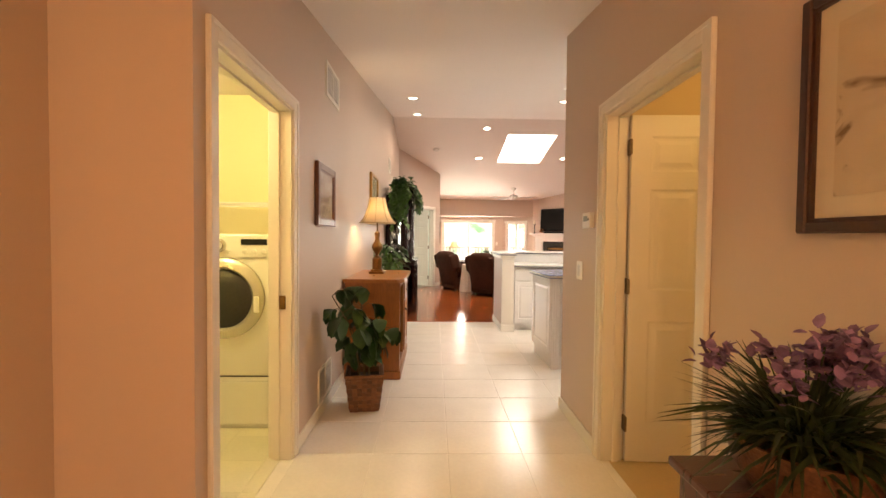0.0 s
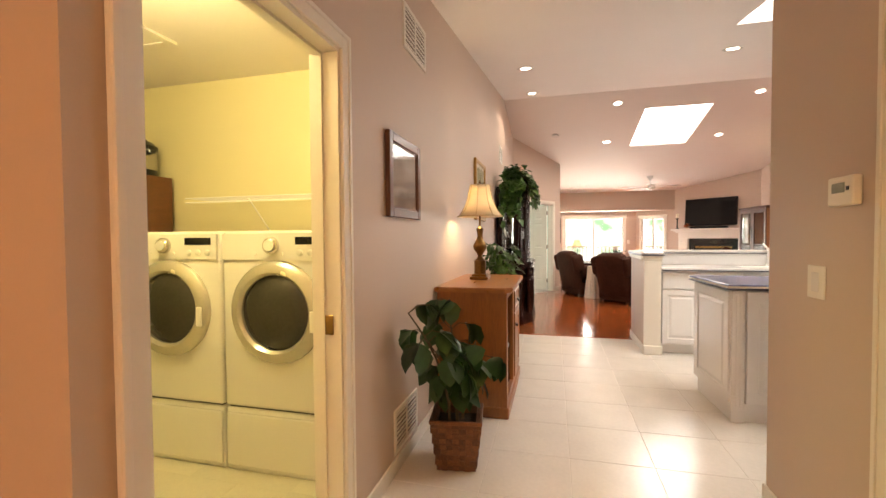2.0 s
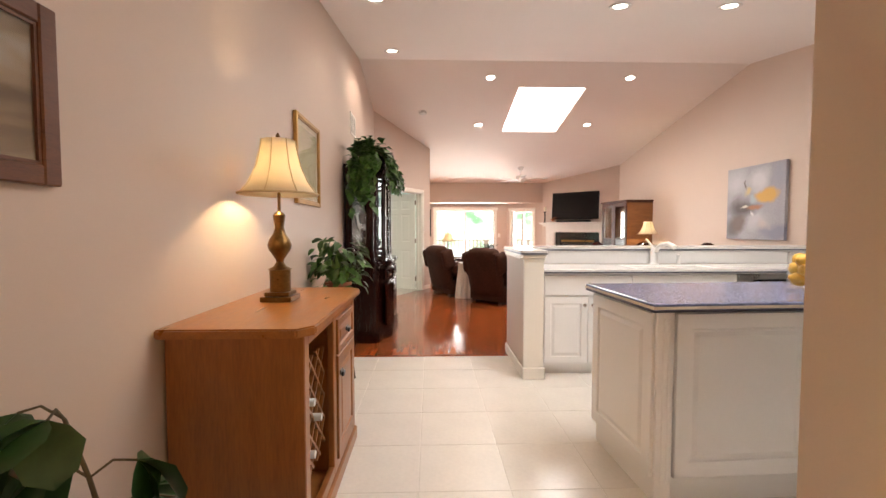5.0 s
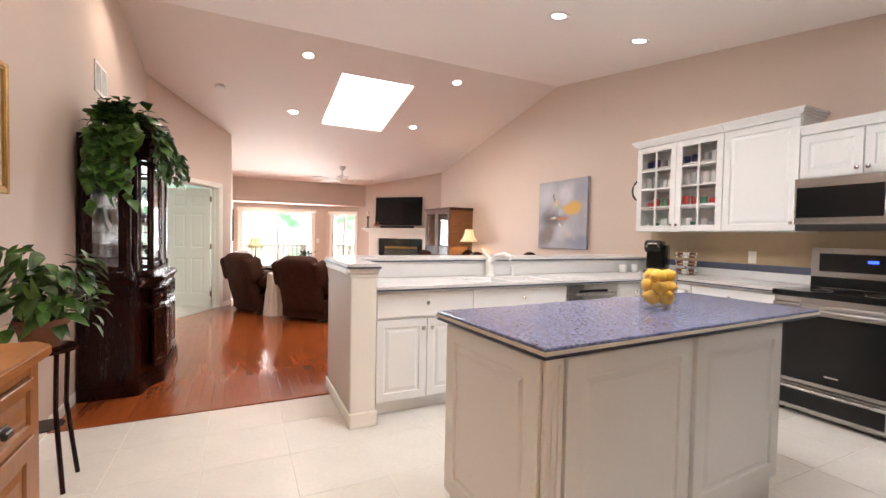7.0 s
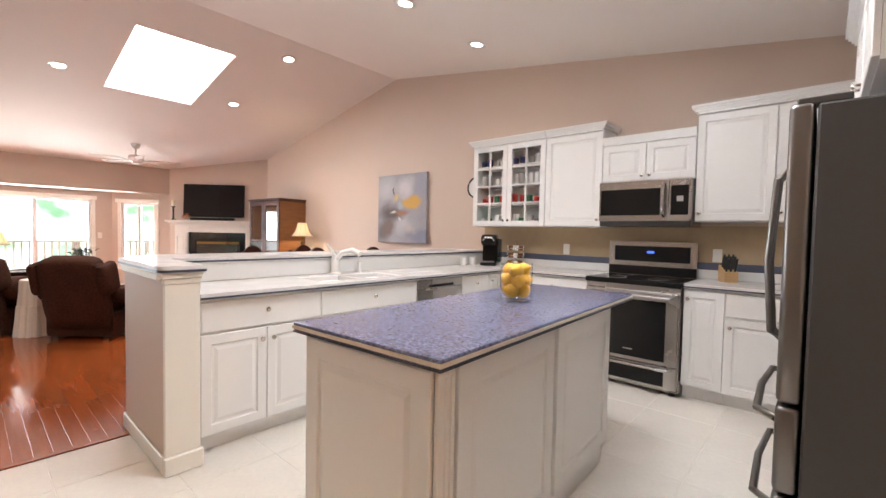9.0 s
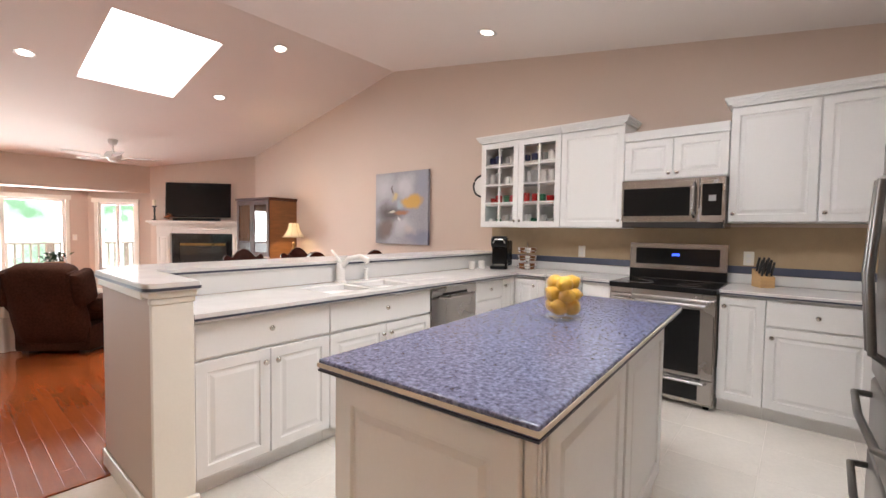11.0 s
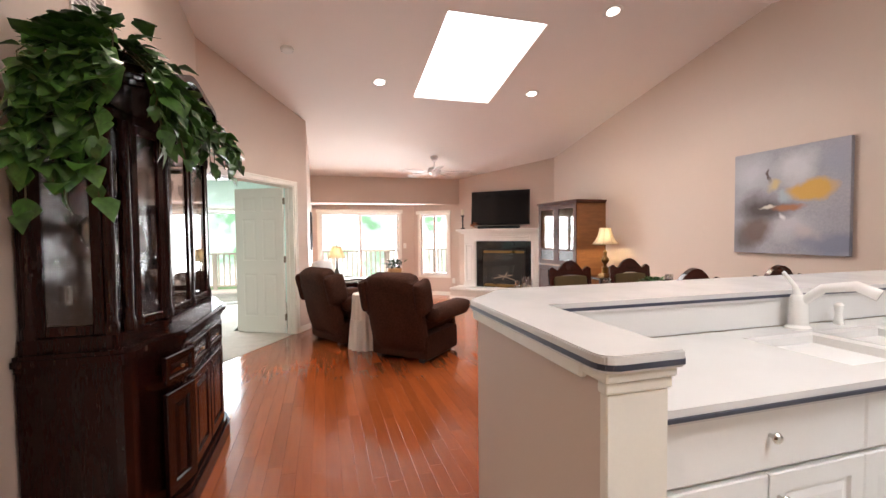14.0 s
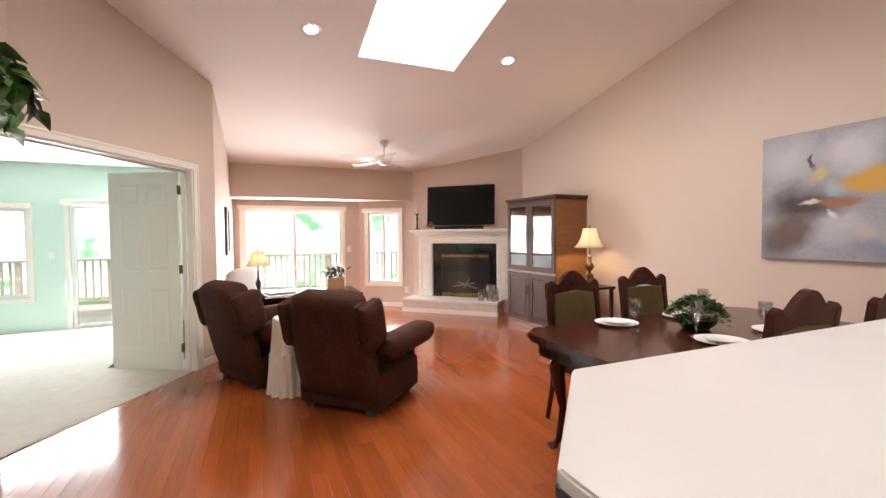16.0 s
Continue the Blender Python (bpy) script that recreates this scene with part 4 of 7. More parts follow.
def grille(name, m, w, h, label, rows):
    ob = thing(name, m, label, "vent")
    cube("backing", material("vent_shadow", (0.25, 0.21, 0.18), 0.8), ob, (0.01, -0.004, 0.01, w - 0.01, 0, h - 0.01))
    part("frame", boxes((0, -0.01, 0, 0.022, 0, h), (w - 0.022, -0.01, 0, w, 0, h), (0.022, -0.01, 0, w - 0.022, 0, 0.022), (0.022, -0.01, h - 0.022, w - 0.022, 0, h), (w / 2 - 0.008, -0.01, 0.022, w / 2 + 0.008, 0, h - 0.022)), TRIM, ob)
    for k in range(rows):
        z = 0.022 + (h - 0.044) * (k + 0.5) / rows
        part("slat", box(bmesh.new(), 0.022, -0.006, -0.003, w - 0.022, 0.006, 0.003, 0, pose(0, -0.004, z, 35)), TRIM, ob)
    return ob


grille("air_vent", pose(0.0, 3.82, 2.36, 0, 0, 90), 0.42, 0.26, "cream louvred air vent high on the wall", 8)
grille("air_vent", pose(0.0, 3.62, 0.1, 0, 0, 90), 0.38, 0.24, "cream louvred return vent above the baseboard", 8)
grille("air_vent", pose(0.0, 8.2, 2.45, 0, 0, 90), 0.36, 0.26, "cream louvred vent above the china cabinet", 8)
outlet("light_switch", pose(1.81, 3.45, 1.09, 0, 0, -90) @ Matrix.Diagonal((1.6, 1, 1.1, 1)), "cream light switch on the hall wall", 1, True)
th = thing("thermostat", pose(1.81, 3.27, 1.42, 0, 0, -90) @ Matrix.Scale(1.12, 4), "cream wall thermostat with small display", "thermostat")
cube("body", TRIM, th, (-0.06, -0.028, -0.045, 0.06, 0, 0.045), 0.006, seg=2)
cube("display", material("lcd_grey", (0.25, 0.27, 0.22), 0.3), th, (-0.035, -0.0295, -0.005, 0.025, -0.028, 0.025))
cube("button", SATIN, th, (0.035, -0.0305, 0.0, 0.045, -0.028, 0.012))


def picture(name, m, w, h, border, depth, frame_mat, art, label, mat_board=0.0, glazed=True):
    ob = thing(name, m, label, "picture")
    fm = bmesh.new()
    for r in ((0, 0, border, h), (w - border, 0, w, h), (border, 0, w - border, border), (border, h - border, w - border, h)):
        box(fm, r[0], -depth, r[1], r[2], 0, r[3], 0.004)
    for o, d in ((border * 0.75, depth * 0.75),):
        for r in ((border, border, border + 0.008, h - border), (w - border - 0.008, border, w - border, h - border), (border, border, w - border, border + 0.008), (border, h - border - 0.008, w - border, h - border)):
            box(fm, r[0], -d, r[1], r[2], 0, r[3])
    part("frame", fm, frame_mat, ob)
    if mat_board:
        cube("mount", material("cream_mount", (0.68, 0.60, 0.45), 0.8, vary=0.03), ob, (border, -depth * 0.35, border, w - border, 0, h - border))
    e = border + mat_board
    cube("print", art, ob, (e, -depth * 0.35 - 0.003, e, w - e, -0.001, h - e))
    if glazed:
        g = cube("glazing", GLAZE, ob, (border, -depth * 0.6 - 0.002, border, w - border, -depth * 0.6, h - border))
        g.visible_shadow = False
    return ob


def art_material(name, stops, scale=3.0, distort=1.5, stretch=(1, 1, 1), rough=0.6):
    """Soft painted clouds of colour: stops of (place, colour)."""
    m = bpy.data.materials.new(name)
    m.use_nodes = True
    n, l = m.node_tree.nodes, m.node_tree.links
    b = n["Principled BSDF"]
    b.inputs["Roughness"].default_value = rough
    tc, mp, nz, ramp = n.new("ShaderNodeTexCoord"), n.new("ShaderNodeMapping"), n.new("ShaderNodeTexNoise"), n.new("ShaderNodeValToRGB")
    mp.inputs["Scale"].default_value = stretch
    nz.inputs["Scale"].default_value, nz.inputs["Detail"].default_value, nz.inputs["Distortion"].default_value = scale, 7, distort
    el = ramp.color_ramp.elements
    el[0].position, el[0].color = stops[0][0], (*stops[0][1], 1)
    el[1].position, el[1].color = stops[-1][0], (*stops[-1][1], 1)
    for p, c in stops[1:-1]:
        e = el.new(p)
        e.color = (*c, 1)
    l.new(tc.outputs["Object"], mp.inputs["Vector"])
    l.new(mp.outputs["Vector"], nz.inputs["Vector"])
    l.new(nz.outputs["Fac"], ramp.inputs["Fac"])
    l.new(ramp.outputs["Color"], b.inputs["Base Color"])
    return m


FRAMEWOOD = material("dark_walnut_frame", (0.12, 0.042, 0.018), 0.35, vary=0.3, stretch=(1, 1, 6))
picture("framed_landscape", pose(0.002, 3.53, 1.38, 0, 0, 90), 0.51, 0.44, 0.05, 0.028, FRAMEWOOD,
        art_material("dusk_landscape", [(0.3, (0.045, 0.03, 0.018)), (0.47, (0.16, 0.10, 0.045)), (0.56, (0.30, 0.22, 0.13)), (0.75, (0.42, 0.38, 0.33))], 2.2, 0.6, (1, 1, 4)), "dark-framed dusky landscape print under glass")
GOLD = material("worn_gilt", (0.42, 0.24, 0.07), 0.35, metal=0.7, vary=0.25, scale=10)
picture("framed_bird_print", pose(0.002, 6.0, 1.46, 0, 0, 90), 0.64, 0.66, 0.03, 0.03, GOLD,
        art_material("faded_bird_print", [(0.35, (0.42, 0.36, 0.2)), (0.55, (0.50, 0.45, 0.28)), (0.75, (0.46, 0.42, 0.26))], 2.0, 1.0), "gilt-framed faded print under glass", 0.05)
bp = picture("framed_botanical", pose(1.808, 1.70, 1.325, 0, 0, -90), 0.9, 0.6, 0.03, 0.03, material("black_walnut_frame", (0.045, 0.016, 0.009), 0.35, vary=0.3, stretch=(1, 1, 6)),
        art_material("sepia_botanical", [(0.3, (0.2, 0.13, 0.06)), (0.4, (0.60, 0.50, 0.34)), (0.7, (0.66, 0.56, 0.40))], 6.0, 2.5), "dark-framed sepia flower print with cream mount", 0.06)


# plants
def leaf_mesh(name, length, width, cup, mat, tip=0.75):
    """A leaf along +x with a folded middle and a drooping tip."""
    cols = [(0.0, 0.05), (0.15, 0.6), (0.4, 1.0), (tip, 0.72), (1.0, 0.02)]
    vs, fs = [], []
    for u, wd in cols:
        z = -cup * u * u * length
        vs += [(u * length, -wd * width / 2, z + 0.12 * wd * width), (u * length, 0, z), (u * length, wd * width / 2, z + 0.12 * wd * width)]
    for i in range(len(cols) - 1):
        a = 3 * i
        fs += [(a, a + 1, a + 4, a + 3), (a + 1, a + 2, a + 5, a + 4)]
    me = bpy.data.meshes.new(name)
    me.from_pydata(vs, [], fs)
    me.materials.append(mat)
    for p in me.polygons:
        p.use_smooth = True
    return me


def leafing(parent, mesh, p, yaw, pitch, roll, s=1.0):
    ob = new("leaf", mesh)
    ob.parent = parent
    ob.matrix_basis = pose(*p, roll, -pitch, yaw) @ Matrix.Scale(s, 4)
    return ob


def foliage(parent, name, mesh, spots, mat):
    """Many leaves joined into one part; spots of (point, yaw, pitch, size)."""
    vs, fs = [], []
    src = [v.co.copy() for v in mesh.vertices]
    for p, yaw, pitch, s in spots:
        m = pose(*p, random.uniform(-30, 30), -pitch, yaw)
        k = len(vs)
        vs += [tuple(m @ (c * s)) for c in src]
        fs += [tuple(k + i for i in f.vertices) for f in mesh.polygons]
    me = bpy.data.meshes.new(name)
    me.from_pydata(vs, [], fs)
    me.materials.append(mat)
    for p in me.polygons:
        p.use_smooth = True
    ob = new(name, me)
    ob.parent = parent
    return tagged(ob, kind="stuff")


GREEN = material("glossy_green_leaf", (0.020, 0.058, 0.016), 0.32, vary=0.3, scale=9, fine=40, bump=0.05, random_tone=0.3)
IVY = material("pothos_leaf", (0.017, 0.052, 0.009), 0.35, vary=0.35, scale=14, fine=40, bump=0.05, random_tone=0.35, second=(0.06, 0.14, 0.024))
STEM = material("brown_stem", (0.09, 0.065, 0.03), 0.7, vary=0.2)
SOIL = material("dark_soil", (0.03, 0.02, 0.014), 0.95, vary=0.4, scale=30, bump=0.5)
WICKER = material("brown_wicker", (0.14, 0.056, 0.022), 0.55, vary=0.4, scale=30, fine=120, bump=0.4, random_tone=0.35)


def wicker_pot(parent, w0, w1, h, rows=9, per=7):
    """A tapering square basket of woven strips."""
    body = bmesh.new()
    prof = [(w0 / 2 - 0.012, 0.0), (w1 / 2 - 0.012, h), (w1 / 2 - 0.03, h), (w1 / 2 - 0.03, h - 0.05)]
    ringsv = []
    for r, z in prof:
        ringsv.append([body.verts.new((sx * r, sy * r, z)) for sx, sy in ((-1, -1), (1, -1), (1, 1), (-1, 1))])
    for a, b in zip(ringsv, ringsv[1:]):
        for i in range(4):
            body.faces.new((a[i], a[(i + 1) % 4], b[(i + 1) % 4], b[i]))
    body.faces.new(ringsv[0][::-1])
    part("basket_body", body, WICKER, parent)
    part("soil", box(bmesh.new(), -w1 / 2 + 0.02, -w1 / 2 + 0.02, h - 0.06, w1 / 2 - 0.02, w1 / 2 - 0.02, h - 0.045), SOIL, parent)
    weave = bmesh.new()
    for side in range(4):
        turn = pose(0, 0, 0, 0, 0, 90 * side)
        for r in range(rows):
            z = h * (r + 0.5) / rows
            half = (w0 + (w1 - w0) * (r + 0.5) / rows) / 2
            for c in range(per):
                x = -half + 2 * half * (c + 0.5) / per
                out = 0.006 if (r + c) % 2 else 0.0
                box(weave, x - half / per * 1.02, -half - out, z - h / rows * 0.46, x + half / per * 1.02, -half + 0.008, z + h / rows * 0.46, 0, turn)
        box(weave, -w1 / 2 - 0.004, -w1 / 2 - 0.006, h - 0.012, w1 / 2 + 0.004, -w1 / 2 + 0.014, h + 0.008, 0.003, turn)
    tagged(part("weave", weave, WICKER, parent), kind="stuff")


pp = thing("potted_plant", pose(0.30, 3.84, 0, 0, 0, 8) @ Matrix.Scale(0.95, 4), "broad-leaved umbrella plant in a woven basket", "plant")
wicker_pot(pp, 0.22, 0.29, 0.29)
random.seed(21)
big = leaf_mesh("leaf", 0.135, 0.112, 0.45, GREEN, 0.8)
trunk = bmesh.new()
tips = []
for tx, ty, th_, lean in ((0.0, 0, 0.74, (-0.04, -0.12)), (-0.04, -0.03, 0.72, (-0.19, -0.28)), (0.03, 0.03, 0.48, (0.08, -0.02)), (0.0, 0.0, 0.54, (-0.14, -0.2))):
    pts = [(tx, ty, 0.22)]
    for k in range(1, 6):
        u = k / 5
        pts.append((tx + lean[0] * u * u, ty + lean[1] * u * u, 0.22 + th_ * u))
    tube(trunk, pts, [0.009 - 0.001 * k for k in range(6)], 7)
    for k in range(2, 6):
        for j in range(2):
            yaw = random.uniform(0, 360)
            ln = random.uniform(0.06, 0.15)
            c, s = math.cos(radians(yaw)), math.sin(radians(yaw))
            e = (pts[k][0] + c * ln, pts[k][1] + s * ln, pts[k][2] + 0.03)
            if e[0] < -0.26:
                continue
            tube(trunk, [pts[k], ((pts[k][0] + e[0]) / 2, (pts[k][1] + e[1]) / 2, pts[k][2] + 0.035), e], 0.0028, 5)
            tips.append((e, yaw))
part("branch", trunk, STEM, pp, smooth=True)
for e, yaw in tips:
    for j in range(random.choice((4, 5, 5))):
        leafing(pp, big, e, yaw + random.uniform(-85, 85), random.uniform(-70, -8), random.uniform(-20, 20), random.uniform(0.75, 1.15))

# pine sideboard with the brass lamp
pc = thing("pine_sideboard", pose(0, 0, 0), "honey pine wine sideboard with a chamfered top", "sideboard")
top = prism(bmesh.new(), [(0.005, 4.41), (0.5, 4.41), (0.555, 4.47), (0.555, 5.45), (0.5, 5.51), (0.005, 5.51)], 0.885, 0.92)
bmesh.ops.bevel(top, geom=list(top.edges), offset=0.006, segments=2, affect="EDGES")
part("top", top, PINETOP, pc)
CX0, CY0, CY1, CX1 = 0.014, 4.46, 5.47, 0.51
part("carcass", boxes((CX0, CY0, 0.08, CX1, CY0 + 0.025, 0.884), (CX0, CY1 - 0.025, 0.08, CX1, CY1, 0.884), (CX0, CY0 + 0.025, 0.08, CX0 + 0.012, CY1 - 0.025, 0.884), (CX0 + 0.012, CY0 + 0.025, 0.08, CX1 - 0.03, CY1 - 0.025, 0.1), (CX0 + 0.012, 4.945, 0.1, CX1 - 0.03, 4.965, 0.884)), PINE, pc)
for y0, y1 in ((CY0, CY0 + 0.06), (4.925, 4.985), (CY1 - 0.06, CY1)):
    cube("stile", PINE, pc, (CX1 - 0.028, y0, 0.08, CX1 + 0.004, y1, 0.884), 0.004)
for z0, z1 in ((0.08, 0.13), (0.835, 0.884)):
    cube("rail", PINE, pc, (CX1 - 0.026, CY0 + 0.06, z0, CX1 + 0.003, CY1 - 0.06, z1), 0.003)
pd = part("drawer_front", raised(bmesh.new(), 0, 0.66, 0.42, 0.83, 0, 0.03), PINE, pc)
pd.matrix_basis = pose(CX1 - 0.006, 4.988, 0, 0, 0, 90)
pd2 = part("door", raised(bmesh.new(), 0, 0.135, 0.42, 0.65, 0, 0.06), PINE, pc)
pd2.matrix_basis = pose(CX1 - 0.006, 4.988, 0, 0, 0, 90)
for fr_, hx, hz in ((pd, 0.21, 0.745), (pd2, 0.05, 0.56)):
    part("pull", boxes((hx - 0.03, -0.026, hz - 0.012, hx + 0.03, -0.02, hz + 0.012), (hx - 0.022, -0.04, hz - 0.02, hx + 0.022, -0.026, hz + 0.002), bevel=0.004), SATIN, fr_, "black iron pull")
rackm = bmesh.new()
for k in range(-3, 4):
    for s in (45, -45):
        box(rackm, -0.35, -0.006, -0.006, 0.35, 0.006, 0.006, 0, pose(CX1 - 0.05, 4.715 + 0.11 * k, 0.48, 0, 0, 90) @ pose(0, 0, 0, 0, s, 0))
bmesh.ops.bisect_plane(rackm, geom=list(rackm.verts) + list(rackm.edges) + list(rackm.faces), plane_co=(0, 4.5, 0), plane_no=(0, -1, 0), clear_outer=True)
bmesh.ops.bisect_plane(rackm, geom=list(rackm.verts) + list(rackm.edges) + list(rackm.faces), plane_co=(0, 4.94, 0), plane_no=(0, 1, 0), clear_outer=True)
bmesh.ops.bisect_plane(rackm, geom=list(rackm.verts) + list(rackm.edges) + list(rackm.faces), plane_co=(0, 0, 0.11), plane_no=(0, 0, -1), clear_outer=True)
bmesh.ops.bisect_plane(rackm, geom=list(rackm.verts) + list(rackm.edges) + list(rackm.faces), plane_co=(0, 0, 0.87), plane_no=(0, 0, 1), clear_outer=True)
part("wine_lattice", rackm, PINE, pc, "crossed wine lattice")
cube("skirting", PINE, pc, (CX0, CY0 - 0.012, 0.0, CX1 + 0.016, CY1 + 0.012, 0.08), 0.008)
BOTTLE = material("dark_bottle_glass", (0.01, 0.014, 0.008), 0.08, vary=0.05, bump=0)
for by, bz in ((4.66, 0.335), (4.77, 0.445), (4.66, 0.555)):
    bo = thing("wine_bottle", pose(0.44, by, bz, 0, 90, 0), "dark wine bottle lying in the lattice", "bottle", "wine bottles")
    part("glass_body", lathe(bmesh.new(), [(0.03, -0.3), (0.036, -0.29), (0.036, -0.1), (0.014, -0.03), (0.014, 0.04), (0.016, 0.05)], 16), BOTTLE, bo, smooth=True)
    part("capsule", lathe(bmesh.new(), [(0.0165, 0.0), (0.0165, 0.055), (0.003, 0.056)], 14), WHITEP, bo, smooth=True)


def shade_material(name, strength):
    m = bpy.data.materials.new(name)
    m.use_nodes = True
    n, l = m.node_tree.nodes, m.node_tree.links
    b = n["Principled BSDF"]
    b.inputs["Base Color"].default_value = (0.88, 0.80, 0.64, 1)
    b.inputs["Roughness"].default_value = 0.9
    tr, mx = n.new("ShaderNodeBsdfTranslucent"), n.new("ShaderNodeMixShader")
    tr.inputs["Color"].default_value = (0.97, 0.88, 0.68, 1)
    mx.inputs[0].default_value = 0.55
    l.new(b.outputs[0], mx.inputs[1])
    l.new(tr.outputs[0], mx.inputs[2])
    l.new(mx.outputs[0], n["Material Output"].inputs["Surface"])
    return m


SHADE = shade_material("cream_fabric_shade", 1)
CREAM = material("cream_braid", (0.62, 0.5, 0.3), 0.8)


def table_lamp(m, label, h, body, shade, power, metal, group=""):
    """A lamp: a turned body (radius, z), a square foot, a bell shade (radius, z) with ribs, and a bulb."""
    ob = thing("table_lamp", m, label, "lamp", group)
    part("foot", boxes((-0.075, -0.075, 0, 0.075, 0.075, 0.025), (-0.06, -0.06, 0.025, 0.06, 0.06, 0.045), bevel=0.004), metal, ob)
    part("body", lathe(bmesh.new(), body, 24), metal, ob, smooth=True)
    sh = bmesh.new()
    steps = 32
    rows = [[sh.verts.new((r * math.cos(2 * math.pi * i / steps), r * math.sin(2 * math.pi * i / steps), z)) for i in range(steps)] for r, z in shade]
    for a, b in zip(rows, rows[1:]):
        for i in range(steps):
            sh.faces.new((a[i], a[(i + 1) % steps], b[(i + 1) % steps], b[i]))
    s = part("shade", sh, SHADE, ob, "cream bell shade, lit", True)
    solid = s.modifiers.new("thickness", "SOLIDIFY")
    solid.thickness = 0.003
    for k in range(8):
        a = 2 * math.pi * k / 8
        part("rib", tube(bmesh.new(), [((r + 0.003) * math.cos(a), (r + 0.003) * math.sin(a), z) for r, z in shade], 0.003, 5), CREAM, s)
    part("trim", tube(bmesh.new(), [((shade[0][0] + 0.003) * math.cos(a / 32 * 2 * math.pi), (shade[0][0] + 0.003) * math.sin(a / 32 * 2 * math.pi), shade[0][1] + 0.004) for a in range(33)], 0.005, 5), CREAM, s)
    part("socket", tube(bmesh.new(), [(0, 0, body[-1][1]), (0, 0, shade[-1][1] + 0.01)], 0.006), metal, ob)
    part("finial", lathe(bmesh.new(), [(0.004, 0), (0.012, 0.012), (0.003, 0.03)], 10, pose(0, 0, shade[-1][1] + 0.008)), metal, ob, smooth=True)
    mid = (shade[0][1] + shade[-1][1]) / 2
    part("bulb", lathe(bmesh.new(), [(0.012, -0.05), (0.03, 0.0), (0.026, 0.02), (0.004, 0.034)], 12, pose(0.04, 0, mid)), BULB, ob, smooth=True)
    lamp("lamp_bulb", "POINT", m @ pose(0, 0.0, mid - 0.02), power, (1.0, 0.76, 0.45), radius=0.035)
    return ob


BRONZE = material("dark_antique_bronze", (0.17, 0.095, 0.034), 0.3, metal=1.0, vary=0.3, scale=12, fine=60)
BIG_BODY = [(0.05, 0.045), (0.05, 0.15), (0.056, 0.155), (0.03, 0.17), (0.018, 0.19), (0.022, 0.205), (0.052, 0.25), (0.058, 0.275), (0.05, 0.30), (0.03, 0.33), (0.022, 0.36), (0.03, 0.42), (0.022, 0.43), (0.008, 0.44), (0.008, 0.53)]
BIG_SHADE = [(0.185, 0.52), (0.14, 0.58), (0.105, 0.66), (0.085, 0.75), (0.08, 0.785)]
table_lamp(pose(0.23, 5.04, 0.921), "tall brass table lamp with cream bell shade", 0.75, BIG_BODY, BIG_SHADE, 21, BRONZE)

# plant on a tall stand
ps = thing("plant_stand", pose(0.22, 6.42, 0), "tall dark wood plant stand with thin legs", "stand")
part("top", lathe(bmesh.new(), [(0.13, 0.68), (0.14, 0.685), (0.14, 0.7), (0.13, 0.705), (0.003, 0.705)], 24), CHERRY, ps, smooth=True)
for k in range(4):
    a = math.pi / 4 + k * math.pi / 2
    part("leg", tube(bmesh.new(), [(0.15 * math.cos(a), 0.15 * math.sin(a), 0.0), (0.1 * math.cos(a), 0.1 * math.sin(a), 0.4), (0.11 * math.cos(a), 0.11 * math.sin(a), 0.69)], 0.011, 7), CHERRY, ps, smooth=True)
part("lower_shelf", lathe(bmesh.new(), [(0.08, 0.30), (0.085, 0.31), (0.003, 0.312)], 20), CHERRY, ps, smooth=True)
hp = thing("house_plant", pose(0.22, 6.42, 0.706), "bushy variegated house plant in a clay pot", "plant")
part("pot", lathe(bmesh.new(), [(0.07, 0), (0.1, 0.11), (0.108, 0.112), (0.108, 0.14), (0.095, 0.14), (0.09, 0.12), (0.003, 0.118)], 20), material("brown_clay", (0.24, 0.10, 0.06), 0.7, vary=0.2), hp, smooth=True)
random.seed(8)
small = leaf_mesh("leaf", 0.10, 0.055, 0.5, IVY)
spots = []
for k in range(230):
    a, r, u = random.uniform(0, 2 * math.pi), random.uniform(0.02, 0.21), random.random()
    spots.append(((max(-0.19, r * math.cos(a)), r * math.sin(a), 0.17 + 0.36 * u * (1 - r * 1.6) + random.uniform(-0.1, 0.06)), math.degrees(a) + random.uniform(-40, 40), random.uniform(-50, 25), random.uniform(0.6, 1.15)))
foliage(hp, "leaves", small, spots, IVY)
blade = leaf_mesh("leaf", 0.3, 0.04, 0.1, material("pale_blade", (0.12, 0.24, 0.05), 0.4, vary=0.2), 0.7)
for k in range(6):
    leafing(hp, blade, (0.02, -0.06, 0.1), 250 + 25 * k, 70 - 6 * k, 0, random.uniform(0.8, 1.1))

# flowers on a small chest by the entry
fcx = thing("entry_chest", pose(0, 0, 0), "small dark mahogany chest beside the wall", "chest")
MAHOG = material("mahogany", (0.07, 0.018, 0.010), 0.28, vary=0.3, stretch=(1, 8, 1), coat=0.2)
cube("top", MAHOG, fcx, (1.43, 1.0, 0.725, 1.805, 1.66, 0.75), 0.006, seg=2)
cube("body", MAHOG, fcx, (1.45, 1.02, 0.06, 1.80, 1.64, 0.725), 0.004)
cube("plinth", MAHOG, fcx, (1.435, 1.005, 0.0, 1.795, 1.655, 0.06), 0.006)
fb = thing("flower_basket", pose(1.64, 1.49, 0.751), "purple silk flowers in a wicker basket", "flowers")
part("basket", lathe(bmesh.new(), [(0.1, 0), (0.14, 0.06), (0.15, 0.12), (0.14, 0.12), (0.12, 0.06), (0.003, 0.05)], 18), WICKER, fb, smooth=True)
random.seed(5)
GRASS = material("dull_green_blade", (0.024, 0.04, 0.010), 0.5, vary=0.4, scale=20, random_tone=0.4)
